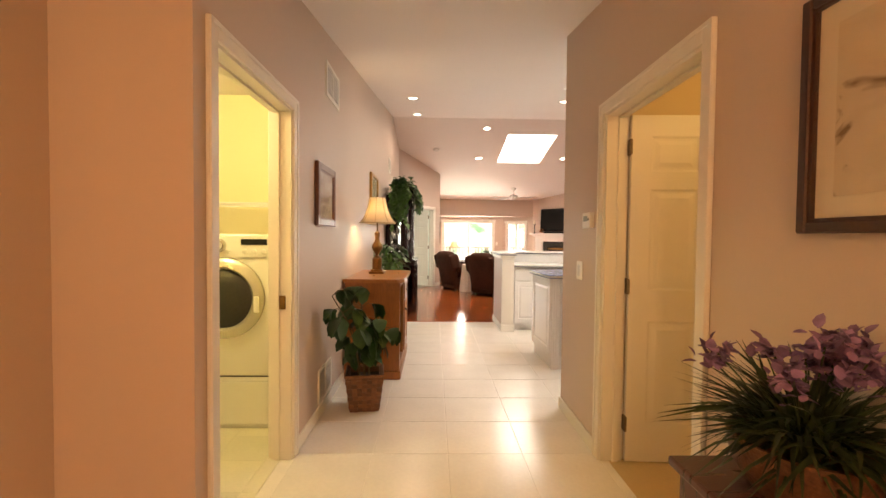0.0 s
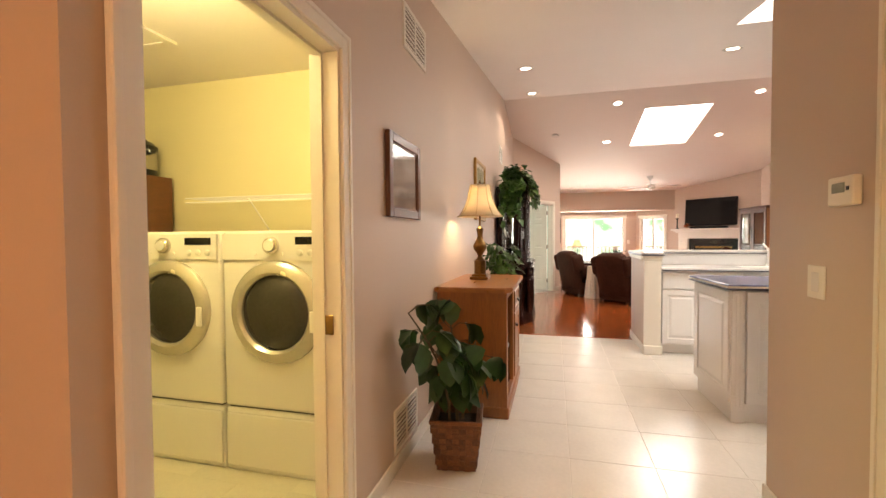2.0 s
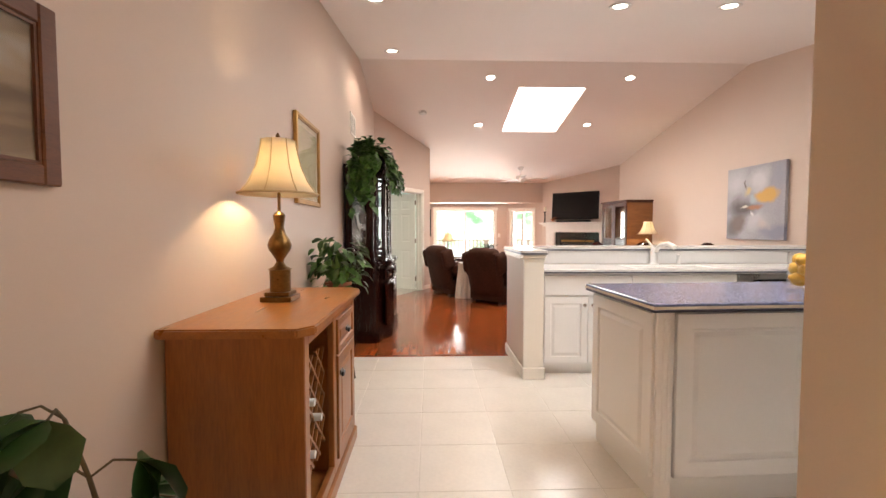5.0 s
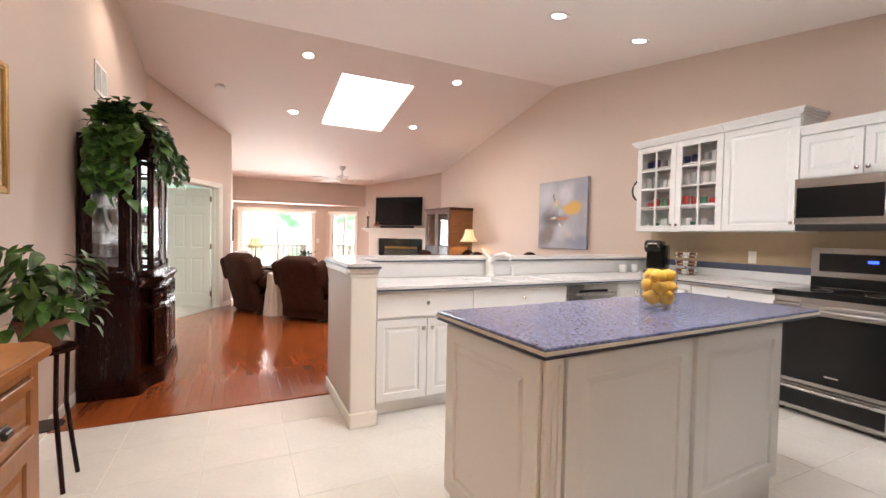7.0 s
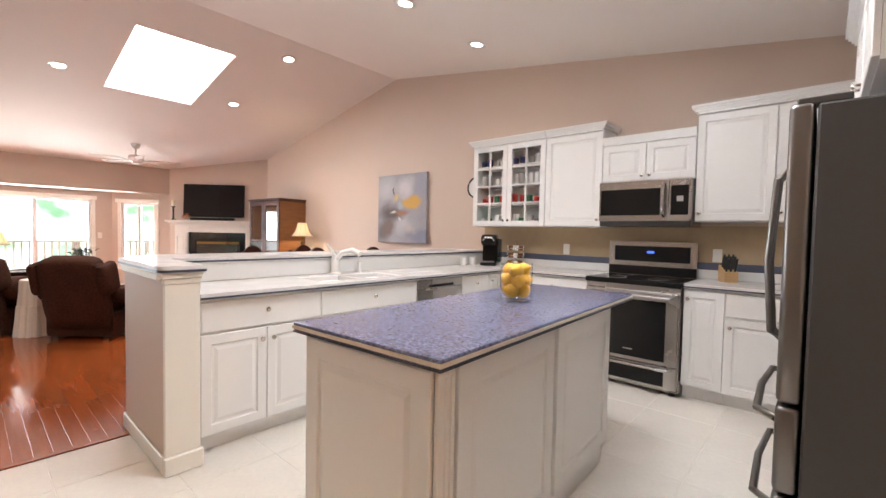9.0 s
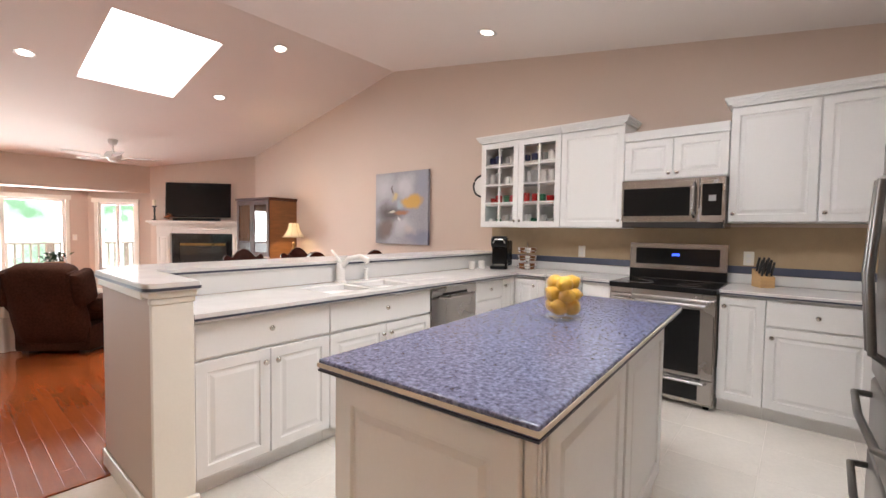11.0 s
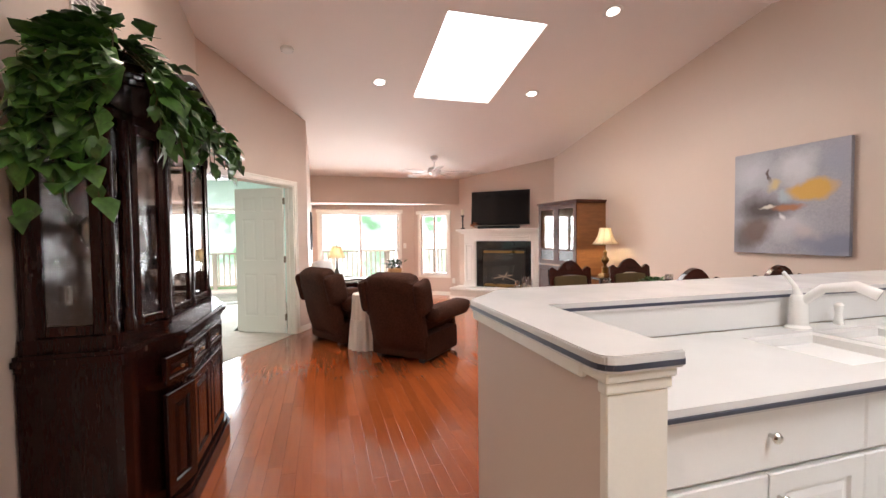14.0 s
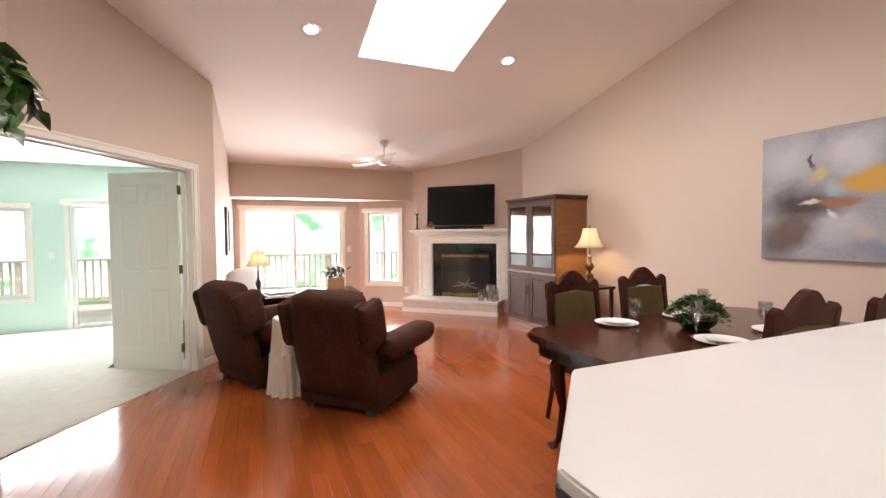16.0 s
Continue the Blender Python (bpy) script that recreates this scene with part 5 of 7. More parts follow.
gb = leaf_mesh("leaf", 0.2, 0.014, 0.55, GRASS, 0.6)
spots = []
for k in range(520):
    a = random.uniform(0, 2 * math.pi)
    r = random.uniform(0, 0.1)
    spots.append(((r * math.cos(a), r * math.sin(a), 0.1 + random.uniform(0, 0.06)), math.degrees(a) + random.uniform(-50, 50), random.uniform(-5, 80), random.uniform(0.5, 1.05)))
foliage(fb, "grass", gb, [s for s in spots if s[0][0] + math.cos(radians(s[1])) * math.cos(radians(s[2])) * 0.2 * s[3] < 0.16], GRASS)
PETAL = material("purple_petal", (0.21, 0.115, 0.23), 0.7, vary=0.4, scale=40, random_tone=0.4)
pet = leaf_mesh("petal", 0.026, 0.02, 0.2, PETAL)
for k in range(22):
    a = random.uniform(0, 2 * math.pi)
    r = random.uniform(0.03, 0.2)
    cx, cy, cz = min(r * math.cos(a), 0.14), r * math.sin(a), 0.33 - 0.2 * r + random.uniform(-0.03, 0.04)
    tube_b = tube(bmesh.new(), [(cx * 0.2, cy * 0.2, 0.1), (cx * 0.7, cy * 0.7, cz * 0.8), (cx, cy, cz)], 0.002, 5)
    part("flower_stem", tube_b, GRASS, fb)
    foliage(fb, "bloom", pet, [((cx + random.gauss(0, 0.015), cy + random.gauss(0, 0.015), cz + random.gauss(0, 0.012)), random.uniform(0, 360), random.uniform(-20, 80), random.uniform(0.7, 1.3)) for j in range(26)], PETAL)

# laundry
APPL = material("white_appliance_enamel", (0.80, 0.78, 0.71), 0.22, vary=0.01, bump=0)
DARKGLASS = material("tinted_door_glass", (0.035, 0.032, 0.026), 0.08, vary=0.2, bump=0)


def laundry_machine(name, x0, label):
    ob = thing(name, pose(x0 + 0.042, 3.445, 0) @ Matrix.Diagonal((1, 1, 0.988, 1)), label, "washing machine" if name == "washer" else "dryer")
    w = 0.685
    cube("pedestal", APPL, ob, (0.0, 0.01, 0.0, w, 0.78, 0.355), 0.012, seg=2)
    cube("pedestal_drawer", APPL, ob, (0.01, -0.006, 0.03, w - 0.01, 0.01, 0.33), 0.01, seg=2)
    cube("cabinet", APPL, ob, (0.0, 0.0, 0.362, w, 0.78, 1.33), 0.02, seg=3, smooth=True)
    cube("gap", SATIN, ob, (0.02, 0.02, 0.354, w - 0.02, 0.76, 0.363))
    panel = part("control_panel", prism(bmesh.new(), [(0.015, -0.012), (w - 0.015, -0.012), (w - 0.015, 0.02), (0.015, 0.02)], 1.175, 1.315), APPL, ob)
    part("dial", lathe(bmesh.new(), [(0.045, 0), (0.043, 0.02), (0.036, 0.028), (0.03, 0.03)], 24, pose(w / 2 - 0.02, -0.012, 1.25, 90)), CHROME, panel, smooth=True)
    part("dial_cap", lathe(bmesh.new(), [(0.031, 0.028), (0.028, 0.034), (0.003, 0.036)], 20, pose(w / 2 - 0.02, -0.012, 1.25, 90)), APPL, panel, smooth=True)
    cube("display", BLACK, panel, (w / 2 + 0.12, -0.015, 1.255, w - 0.05, -0.012, 1.295))
    for k in range(3):
        part("button", lathe(bmesh.new(), [(0.017, 0), (0.016, 0.006), (0.012, 0.008)], 16, pose(w / 2 + 0.145 + 0.062 * k, -0.012, 1.212, 90)), APPL, panel, smooth=True)
    for dx in (-0.1, 0.06):
        part("button", lathe(bmesh.new(), [(0.01, 0), (0.008, 0.004)], 12, pose(w / 2 - 0.02 + dx, -0.012, 1.205, 90)), APPL, panel, smooth=True)
    if name == "washer":
        cube("detergent_drawer", APPL, panel, (0.03, -0.016, 1.19, 0.16, -0.012, 1.23), 0.004)
    cx, cz = w / 2, 0.895
    door = part("door_ring", lathe(bmesh.new(), [(0.275, 0), (0.272, 0.02), (0.25, 0.04), (0.215, 0.045), (0.2, 0.03), (0.198, 0.012)], 44, pose(cx, 0.0, cz, 90)), material("silver_plastic_" + name, (0.62, 0.58, 0.48), 0.25, metal=0.55), ob, "silver door ring", True)
    part("door_glass", lathe(bmesh.new(), [(0.2, 0.014), (0.17, 0.035), (0.1, 0.048), (0.003, 0.052)], 36, pose(cx, 0.0, cz, 90)), DARKGLASS, door, "dark bulging door glass", True)
    part("door_handle", boxes((cx + 0.215, -0.05, cz - 0.09, cx + 0.25, -0.035, cz + 0.02), bevel=0.005), APPL, door)
    return ob


laundry_machine("washer", -1.655, "white front-loading washer on a drawer pedestal")
laundry_machine("dryer", -0.96, "white front-loading dryer on a drawer pedestal")
ws = thing("wire_shelf", pose(0, 0, 0), "white wire shelf over the laundry machines", "shelf")
wire = bmesh.new()
for k in range(9):
    tube(wire, [(-1.72, 4.0 + 0.037 * k, 1.56), (-0.14, 4.0 + 0.037 * k, 1.56)], 0.003 + 0.003 * (k in (0,)), 5)
tube(wire, [(-1.72, 4.0, 1.53), (-0.14, 4.0, 1.53)], 0.005, 5)
part("deck", wire, WHITEP, ws)
for x in (-1.2, -0.5):
    part("brace", tube(bmesh.new(), [(x, 4.01, 1.55), (x, 4.295, 1.27)], 0.005, 6), WHITEP, ws)
bc = thing("bookcase", pose(-2.70, 3.93, 0), "dark wood bookcase filled with kitchen goods", "bookcase")
BROWN = material("reddish_laminate", (0.13, 0.048, 0.02), 0.45, vary=0.25, stretch=(1, 1, 6))
part("side", boxes((0, 0, 0, 0.02, 0.3, 1.75)), BROWN, bc)
part("side", boxes((0.6, 0, 0, 0.62, 0.3, 1.75)), BROWN, bc)
part("back", boxes((0.02, 0.29, 0, 0.6, 0.3, 1.75)), BROWN, bc)
SHZ = (0.04, 0.36, 0.7, 1.06, 1.42, 1.73)
for z in SHZ:
    cube("shelf", BROWN, bc, (0.021, 0.005, z, 0.599, 0.289, z + 0.02))
random.seed(31)
GOODS = [SATIN, WHITEP, material("dark_jar", (0.05, 0.045, 0.04), 0.25), SATIN, material("grey_tin", (0.20, 0.19, 0.17), 0.4, metal=0.6), material("yellow_box", (0.5, 0.36, 0.08), 0.6)]
for z in SHZ[:5]:
    x = 0.05
    while x < 0.53:
        w = random.uniform(0.06, 0.16)
        h = random.uniform(0.1, 0.24)
        g = random.choice(GOODS)
        if random.random() < 0.5:
            o = part("storage_jar", lathe(bmesh.new(), [(w * 0.42, 0), (w * 0.46, 0.01), (w * 0.46, h * 0.8), (w * 0.35, h * 0.86), (w * 0.36, h), (0.003, h + 0.002)], 14), g, None, "", True)
            o.matrix_basis = pose(-2.70 + x + w / 2, 4.08, z + 0.021)
            tagged(o, "lidded jar on the bookcase shelf", "jar", "goods on the bookcase")
        else:
            o = cube("storage_box", g, None, (0, 0, 0, w * 0.9, 0.2, h), 0.006)
            o.matrix_basis = pose(-2.70 + x, 3.97, z + 0.021, 0, 0, random.uniform(-3, 3))
            tagged(o, "small box on the bookcase shelf", "box", "goods on the bookcase")
        x += w + 0.015
pk = thing("pressure_cooker", pose(-2.28, 4.08, 1.751), "stainless electric pressure cooker with black lid", "cooker")
part("pot", lathe(bmesh.new(), [(0.13, 0), (0.15, 0.01), (0.155, 0.05), (0.155, 0.2), (0.15, 0.21)], 28), STEEL, pk, smooth=True)
part("base_ring", lathe(bmesh.new(), [(0.15, 0.0), (0.158, 0.005), (0.158, 0.05), (0.15, 0.052)], 28), BLACK, pk, smooth=True)
part("lid", lathe(bmesh.new(), [(0.16, 0.205), (0.162, 0.23), (0.13, 0.265), (0.06, 0.285), (0.003, 0.288)], 28), BLACK, pk, smooth=True)
part("lid_handle", tube(bmesh.new(), [(-0.12, 0, 0.26), (-0.06, 0, 0.31), (0.06, 0, 0.31), (0.12, 0, 0.26)], 0.014, 8), BLACK, pk, smooth=True)
cube("control_panel", WHITEP, pk, (-0.06, -0.165, 0.05, 0.06, -0.145, 0.19), 0.01, seg=2)
cube("display", BLACK, pk, (-0.03, -0.168, 0.1, 0.03, -0.165, 0.15))
part("side_handle", boxes((0.15, -0.03, 0.17, 0.19, 0.03, 0.195), bevel=0.006), BLACK, pk)
af = tagged(cube("appliance_box", BLACK, None, (-2.67, 3.95, 1.751, -2.48, 4.18, 2.0), 0.02, seg=2, smooth=True), "black small appliance on the bookcase", "appliance")
lb = thing("laundry_basket", pose(-1.93, 3.62, 0), "white plastic laundry basket beside the washer", "basket")
part("tub", lathe(bmesh.new(), [(0.17, 0), (0.175, 0.01), (0.215, 0.27), (0.205, 0.27), (0.168, 0.02), (0.003, 0.015)], 26), WHITEP, lb, smooth=True)
part("rim", tube(bmesh.new(), [(0.218 * math.cos(a / 26 * 2 * math.pi), 0.218 * math.sin(a / 26 * 2 * math.pi), 0.27) for a in range(27)], 0.01, 6), WHITEP, lb, smooth=True)
wu = thing("wire_shelving", pose(-3.3, 3.2, 0), "chrome shelving unit with plastic storage drawers", "shelving")
for z in (0.75, 1.12, 1.5, 1.85):
    cube("shelf", WHITEP, wu, (0.0, 0.0, z, 0.42, 0.68, z + 0.025), 0.004)
for x, y in ((0.01, 0.01), (0.41, 0.01), (0.01, 0.67), (0.41, 0.67)):
    part("post", tube(bmesh.new(), [(x, y, 0), (x, y, 1.95)], 0.011, 8), CHROME, wu)
random.seed(3)
for z in (0.776, 1.146, 1.526, 1.876):
    for k in range(3):
        o = cube("storage_bin", random.choice(GOODS[:3] + [SATIN]), None, (0, 0, 0, 0.3, 0.18, random.uniform(0.14, 0.26)), 0.015)
        o.matrix_basis = pose(-3.25, 3.24 + 0.21 * k, z)
        tagged(o, "dark storage bin on the wire shelving", "bin", "bins on shelving")
sd = thing("plastic_tower", pose(-3.26, 3.3, 0), "white plastic drawer tower on the floor", "storage tower")
for k in range(3):
    dr = cube("drawer", WHITEP, sd, (0.0, 0.0, 0.02 + 0.22 * k, 0.36, 0.46, 0.23 + 0.22 * k), 0.012)
    cube("grip", TRIM, dr, (0.361, 0.15, 0.13 + 0.22 * k, 0.375, 0.31, 0.16 + 0.22 * k), 0.004)
part("caster_frame", boxes((0.02, 0.02, 0.0, 0.34, 0.44, 0.02)), SATIN, sd)
tagged(part("attic_hatch", boxes((-2.3, 3.0, 2.485, -1.45, 3.05, 2.499), (-2.3, 3.65, 2.485, -1.45, 3.7, 2.499), (-2.3, 3.05, 2.485, -2.25, 3.65, 2.499), (-1.5, 3.05, 2.485, -1.45, 3.65, 2.499), (-2.25, 3.05, 2.492, -1.5, 3.65, 2.499)), CEIL), "white framed attic hatch in the ceiling", "hatch", kind="structure")


# china cabinet with trailing ivy
def bowed(bm, back, d0, d1, y0, y1, z0, z1, grow=0.0):
    """A block along the left wall whose middle bows out from depth d0 to d1."""
    out = [(back, y0 - grow), (d0 - 0.05 + grow, y0 - grow)]
    mid0, mid1 = y0 + 0.36, y1 - 0.36
    for k in range(1, 4):
        a = k / 3 * math.pi / 2
        out.append((d0 - 0.05 + 0.05 * math.sin(a) + grow, y0 + 0.09 - 0.09 * math.cos(a) - grow * (k < 3)))
    for k in range(9):
        u = k / 8
        out.append((d0 + (d1 - d0) * (0.5 - 0.5 * math.cos(math.pi * u)) + grow, y0 + 0.12 + (mid0 - y0 - 0.12) * u))
    for k in range(9):
        u = k / 8
        out.append((d1 + (d0 - d1) * (0.5 - 0.5 * math.cos(math.pi * u)) + grow, mid1 + (y1 - 0.12 - mid1) * u))
    out += [(d0 + grow - 0.01, y1 - 0.03), (d0 - 0.05 + grow, y1 + grow), (back, y1 + grow)]
    return prism(bm, out, z0, z1)


CH0, CH1 = 7.68, 9.22
ch = thing("china_cabinet", pose(0, 0, 0), "dark cherry china cabinet with bowed glazed front", "cabinet")
part("plinth", bowed(bowed(bmesh.new(), 0.015, 0.40, 0.50, CH0, CH1, 0.0, 0.09, 0.025), 0.015, 0.40, 0.50, CH0, CH1, 0.09, 0.12, 0.012), CHERRY, ch)
part("lower_body", bowed(bmesh.new(), 0.015, 0.39, 0.49, CH0, CH1, 0.12, 0.84), CHERRY, ch)
part("waist_moulding", bowed(bowed(bowed(bmesh.new(), 0.015, 0.39, 0.49, CH0, CH1, 0.84, 0.865, 0.012), 0.015, 0.39, 0.49, CH0, CH1, 0.865, 0.89, 0.03), 0.015, 0.39, 0.49, CH0, CH1, 0.89, 0.905, 0.015), CHERRY, ch)
part("upper_floor", bowed(bmesh.new(), 0.015, 0.35, 0.44, CH0 + 0.02, CH1 - 0.02, 0.905, 0.96), CHERRY, ch)
part("upper_top", bowed(bmesh.new(), 0.015, 0.35, 0.44, CH0 + 0.02, CH1 - 0.02, 1.86, 1.93), CHERRY, ch)
part("deck", bowed(bmesh.new(), 0.015, 0.33, 0.42, CH0 + 0.02, CH1 - 0.02, 1.93, 2.0), CHERRY, ch)


def front_x(y):
    """Depth of the upper front along the bow."""
    u = min(1.0, max(0.0, min(y - CH0 - 0.14, CH1 - 0.14 - y) / 0.24))
    return 0.35 + 0.09 * (0.5 - 0.5 * math.cos(math.pi * u))


def arch(y):
    """Rise of the bonnet crown, highest at the middle."""
    u = (y - CH0) / (CH1 - CH0)
    return 0.17 * math.sin(math.pi * u) ** 1.5 + 0.012 * math.sin(6 * math.pi * u)


for name, low, high, proud, deep in (("frieze", 1.90, 1.985, 0.006, 0.10), ("crown_cove", 1.985, 2.01, 0.028, 0.12), ("crown_bead", 2.01, 2.03, 0.045, 0.14), ("crown_cap", 2.03, 2.065, 0.062, 0.16)):
    cb = bmesh.new()
    for k in range(32):
        ya, yb = (CH0 + 0.005 + (CH1 - CH0 - 0.01) * q / 32 for q in (k, k + 1))
        xa, xb = front_x(ya) + proud, front_x(yb) + proud
        base = 0.0 if name == "frieze" else 1.0
        prism(cb, [(xa - deep, ya), (xa, ya), (xb, yb), (xb - deep, yb)], lambda x, y: low + base * arch(y), lambda x, y: high + arch(y))
    part(name, cb, CHERRY, ch)
for q in (0.24, 0.5, 0.76):
    y = CH0 + (CH1 - CH0) * q
    for o, r in ((-0.05, 0.022), (0.0, 0.032), (0.05, 0.022)):
        part("carved_boss", lathe(bmesh.new(), [(r, -0.02), (r, 0.0), (r * 0.8, r * 0.5), (r * 0.3, r * 0.75), (0.002, r * 0.8)], 12, pose(front_x(y + o) + 0.03, y + o, 1.99 + arch(y + o), 0, 90, 0)), CHERRY, ch, smooth=True)
cube("back_panel", CHERRY, ch, (0.016, CH0 + 0.03, 0.96, 0.03, CH1 - 0.03, 1.86))
for x, y in ((0.045, CH0 + 0.045), (0.315, CH0 + 0.055), (0.345, CH0 + 0.14), (0.415, 8.07), (0.415, 8.83), (0.345, CH1 - 0.14), (0.315, CH1 - 0.055), (0.045, CH1 - 0.045), (0.42, 8.45)):
    part("post", lathe(bmesh.new(), [(0.03, 0.96), (0.03, 1.0), (0.022, 1.02), (0.025, 1.3), (0.022, 1.8), (0.03, 1.82), (0.03, 1.86)], 10, pose(x, y, 0)), CHERRY, ch, smooth=True)


def pane_between(parent, a, b, z0, z1, frame=0.04):
    m = pose(a[0], a[1], 0, 0, 0, math.degrees(math.atan2(b[1] - a[1], b[0] - a[0])))
    w = math.hypot(b[0] - a[0], b[1] - a[1])
    f = part("glass_door", boxes((0, -0.01, z0, frame, 0.01, z1), (w - frame, -0.01, z0, w, 0.01, z1), (frame, -0.01, z0, w - frame, 0.01, z0 + frame), (frame, -0.01, z1 - frame, w - frame, 0.01, z1), bevel=0.003, m=m), CHERRY, parent)
    g = part("pane", box(bmesh.new(), frame, -0.002, z0 + frame, w - frame, 0.002, z1 - frame, 0, m), PANE, f)
    g.visible_shadow = False


for a, b in (((0.06, CH0 + 0.04), (0.30, CH0 + 0.04)), ((0.36, CH0 + 0.16), (0.415, 8.05)), ((0.425, 8.09), (0.425, 8.43)), ((0.425, 8.47), (0.425, 8.81)), ((0.415, 8.85), (0.36, CH1 - 0.16)), ((0.06, CH1 - 0.04), (0.30, CH1 - 0.04))):
    pane_between(ch, a, b, 0.965, 1.855)
for z in (1.25, 1.55):
    sh = cube("glass_shelf", glass("shelf_glass", (0.9, 0.95, 0.93)), ch, (0.032, CH0 + 0.06, z, 0.32, CH1 - 0.06, z + 0.008))
for y0, y1 in ((7.86, 8.08), (8.12, 8.44), (8.46, 8.78), (8.82, 9.04)):
    xx = 0.492 if 8.1 < y0 < 8.7 else 0.452
    fp = part("lower_door", raised(bmesh.new(), 0, 0.16, y1 - y0, 0.64, 0, 0.05), CHERRY, ch)
    fp.matrix_basis = pose(xx, y0, 0, 0, 0, 90 - (0 if xx > 0.48 else (16 if y0 < 8.4 else -16)))
    fq = part("drawer_front", raised(bmesh.new(), 0, 0.68, y1 - y0, 0.81, 0, 0.025), CHERRY, ch)
    fq.matrix_basis = fp.matrix_basis.copy()
    part("pull", lathe(bmesh.new(), [(0.006, 0), (0.009, 0.01), (0.003, 0.014)], 10, pose((y1 - y0) / 2, -0.02, 0.745, 90)), BRONZE, fq, smooth=True)
CRYSTAL = glass("cut_crystal", (0.93, 0.94, 0.95), 0.12, 0.8, 0.2)


def goblet(m, label, group, s=1.0):
    g = tagged(part("goblet", lathe(bmesh.new(), [(0.034 * s, 0), (0.032 * s, 0.004 * s), (0.005 * s, 0.012 * s), (0.005 * s, 0.075 * s), (0.02 * s, 0.09 * s), (0.036 * s, 0.125 * s), (0.034 * s, 0.19 * s), (0.032 * s, 0.19 * s), (0.033 * s, 0.127 * s), (0.015 * s, 0.095 * s), (0.002 * s, 0.088 * s)], 18), CRYSTAL, None, "", True), label, "glass", group)
    g.matrix_basis = m
    return g


random.seed(14)
for z in (0.961, 1.259, 1.559):
    for y in (7.82, 7.95, 8.1, 8.25, 8.4, 8.6, 8.75, 8.95, 9.08):
        goblet(pose(random.uniform(0.12, 0.26), y, z), "cut crystal goblet in the china cabinet", "crystal in the cabinet", random.uniform(0.8, 1.15))
for y in (8.3, 8.7):
    pl = tagged(part("display_plate", lathe(bmesh.new(), [(0.05, 0), (0.11, 0.014), (0.108, 0.018), (0.05, 0.006), (0.003, 0.006)], 24, pose(0, 0, 0, 0, 78, 0)), WHITEP, None, "", True), "white china plate stood against the back", "plate", "plates in the cabinet")
    pl.matrix_basis = pose(0.06, y, 1.259 + 0.108)
ivp = thing("ivy_plant", pose(0.2, 8.25, 2.0), "trailing pothos spilling over the china cabinet", "plant")
part("pot", lathe(bmesh.new(), [(0.1, 0.0), (0.13, 0.12), (0.13, 0.14), (0.11, 0.14), (0.1, 0.1), (0.003, 0.1)], 20), material("copper_planter", (0.3, 0.14, 0.08), 0.4, metal=0.5), ivp, smooth=True)
random.seed(77)
ivl = [leaf_mesh("leaf", s, s * 0.95, c, IVY, 0.62) for s, c in ((0.092, 0.5), (0.075, 0.8))]
vines = bmesh.new()
count = 0
spots = []
for k in range(72):
    y_e = random.uniform(-0.66, 0.95)
    front = random.random() < 0.62
    if front and 0.05 < y_e < 0.76 and random.random() < 0.93:
        continue
    if front:
        pts = [(0.0, y_e * 0.3, 0.13), (0.15, y_e * 0.7, 0.17 + random.uniform(0, 0.08)), (0.27 + random.uniform(0, 0.06), y_e, 0.06)]
        drop = random.uniform(0.08, 0.40) * (1.25 if y_e < -0.3 else 1.0)
        pts += [(0.3 + random.uniform(0, 0.05), y_e + random.uniform(-0.05, 0.05), 0.06 - drop * 0.5), (0.3 + random.uniform(0, 0.06), y_e + random.uniform(-0.07, 0.07), 0.06 - drop)]
    else:
        x_e = random.uniform(-0.12, 0.2)
        pts = [(0.0, -0.1, 0.13), (x_e * 0.6, -0.4, 0.2 + random.uniform(0, 0.12)), (x_e, -0.63, 0.05)]
        drop = random.uniform(0.1, 0.62)
        pts += [(x_e + random.uniform(-0.03, 0.03), -0.66, 0.05 - drop * 0.5), (x_e + random.uniform(-0.04, 0.04), -0.67, 0.05 - drop)]
    tube(vines, pts, 0.0028, 5)
    for j in range(len(pts) - 1):
        a, b = Vector(pts[j]), Vector(pts[j + 1])
        for q in range(5):
            p = a.lerp(b, (q + random.random()) / 5)
            yaw = random.uniform(-80, 80) if front else random.uniform(-150, -30)
            spots.append(((max(p.x, -0.17), p.y, p.z + 0.01), yaw, random.uniform(-75, 10) if j > 1 else random.uniform(-20, 45), random.uniform(0.65, 1.15)))
part("vines", vines, STEM, ivp)
for p, yaw, pitch, s in spots[:290]:
    leafing(ivp, random.choice(ivl), p, yaw, pitch, random.uniform(-30, 30), s)
foliage(ivp, "leaves", ivl[0], spots[290:], IVY)
for k in range(7):
    y = random.uniform(-0.45, 0.5)
    leafing(ivp, ivl[0], (0.05 + random.uniform(0, 0.15), y, 0.25 + random.uniform(0, 0.08)), random.uniform(-90, 90), random.uniform(0, 50), 0, 1.15)


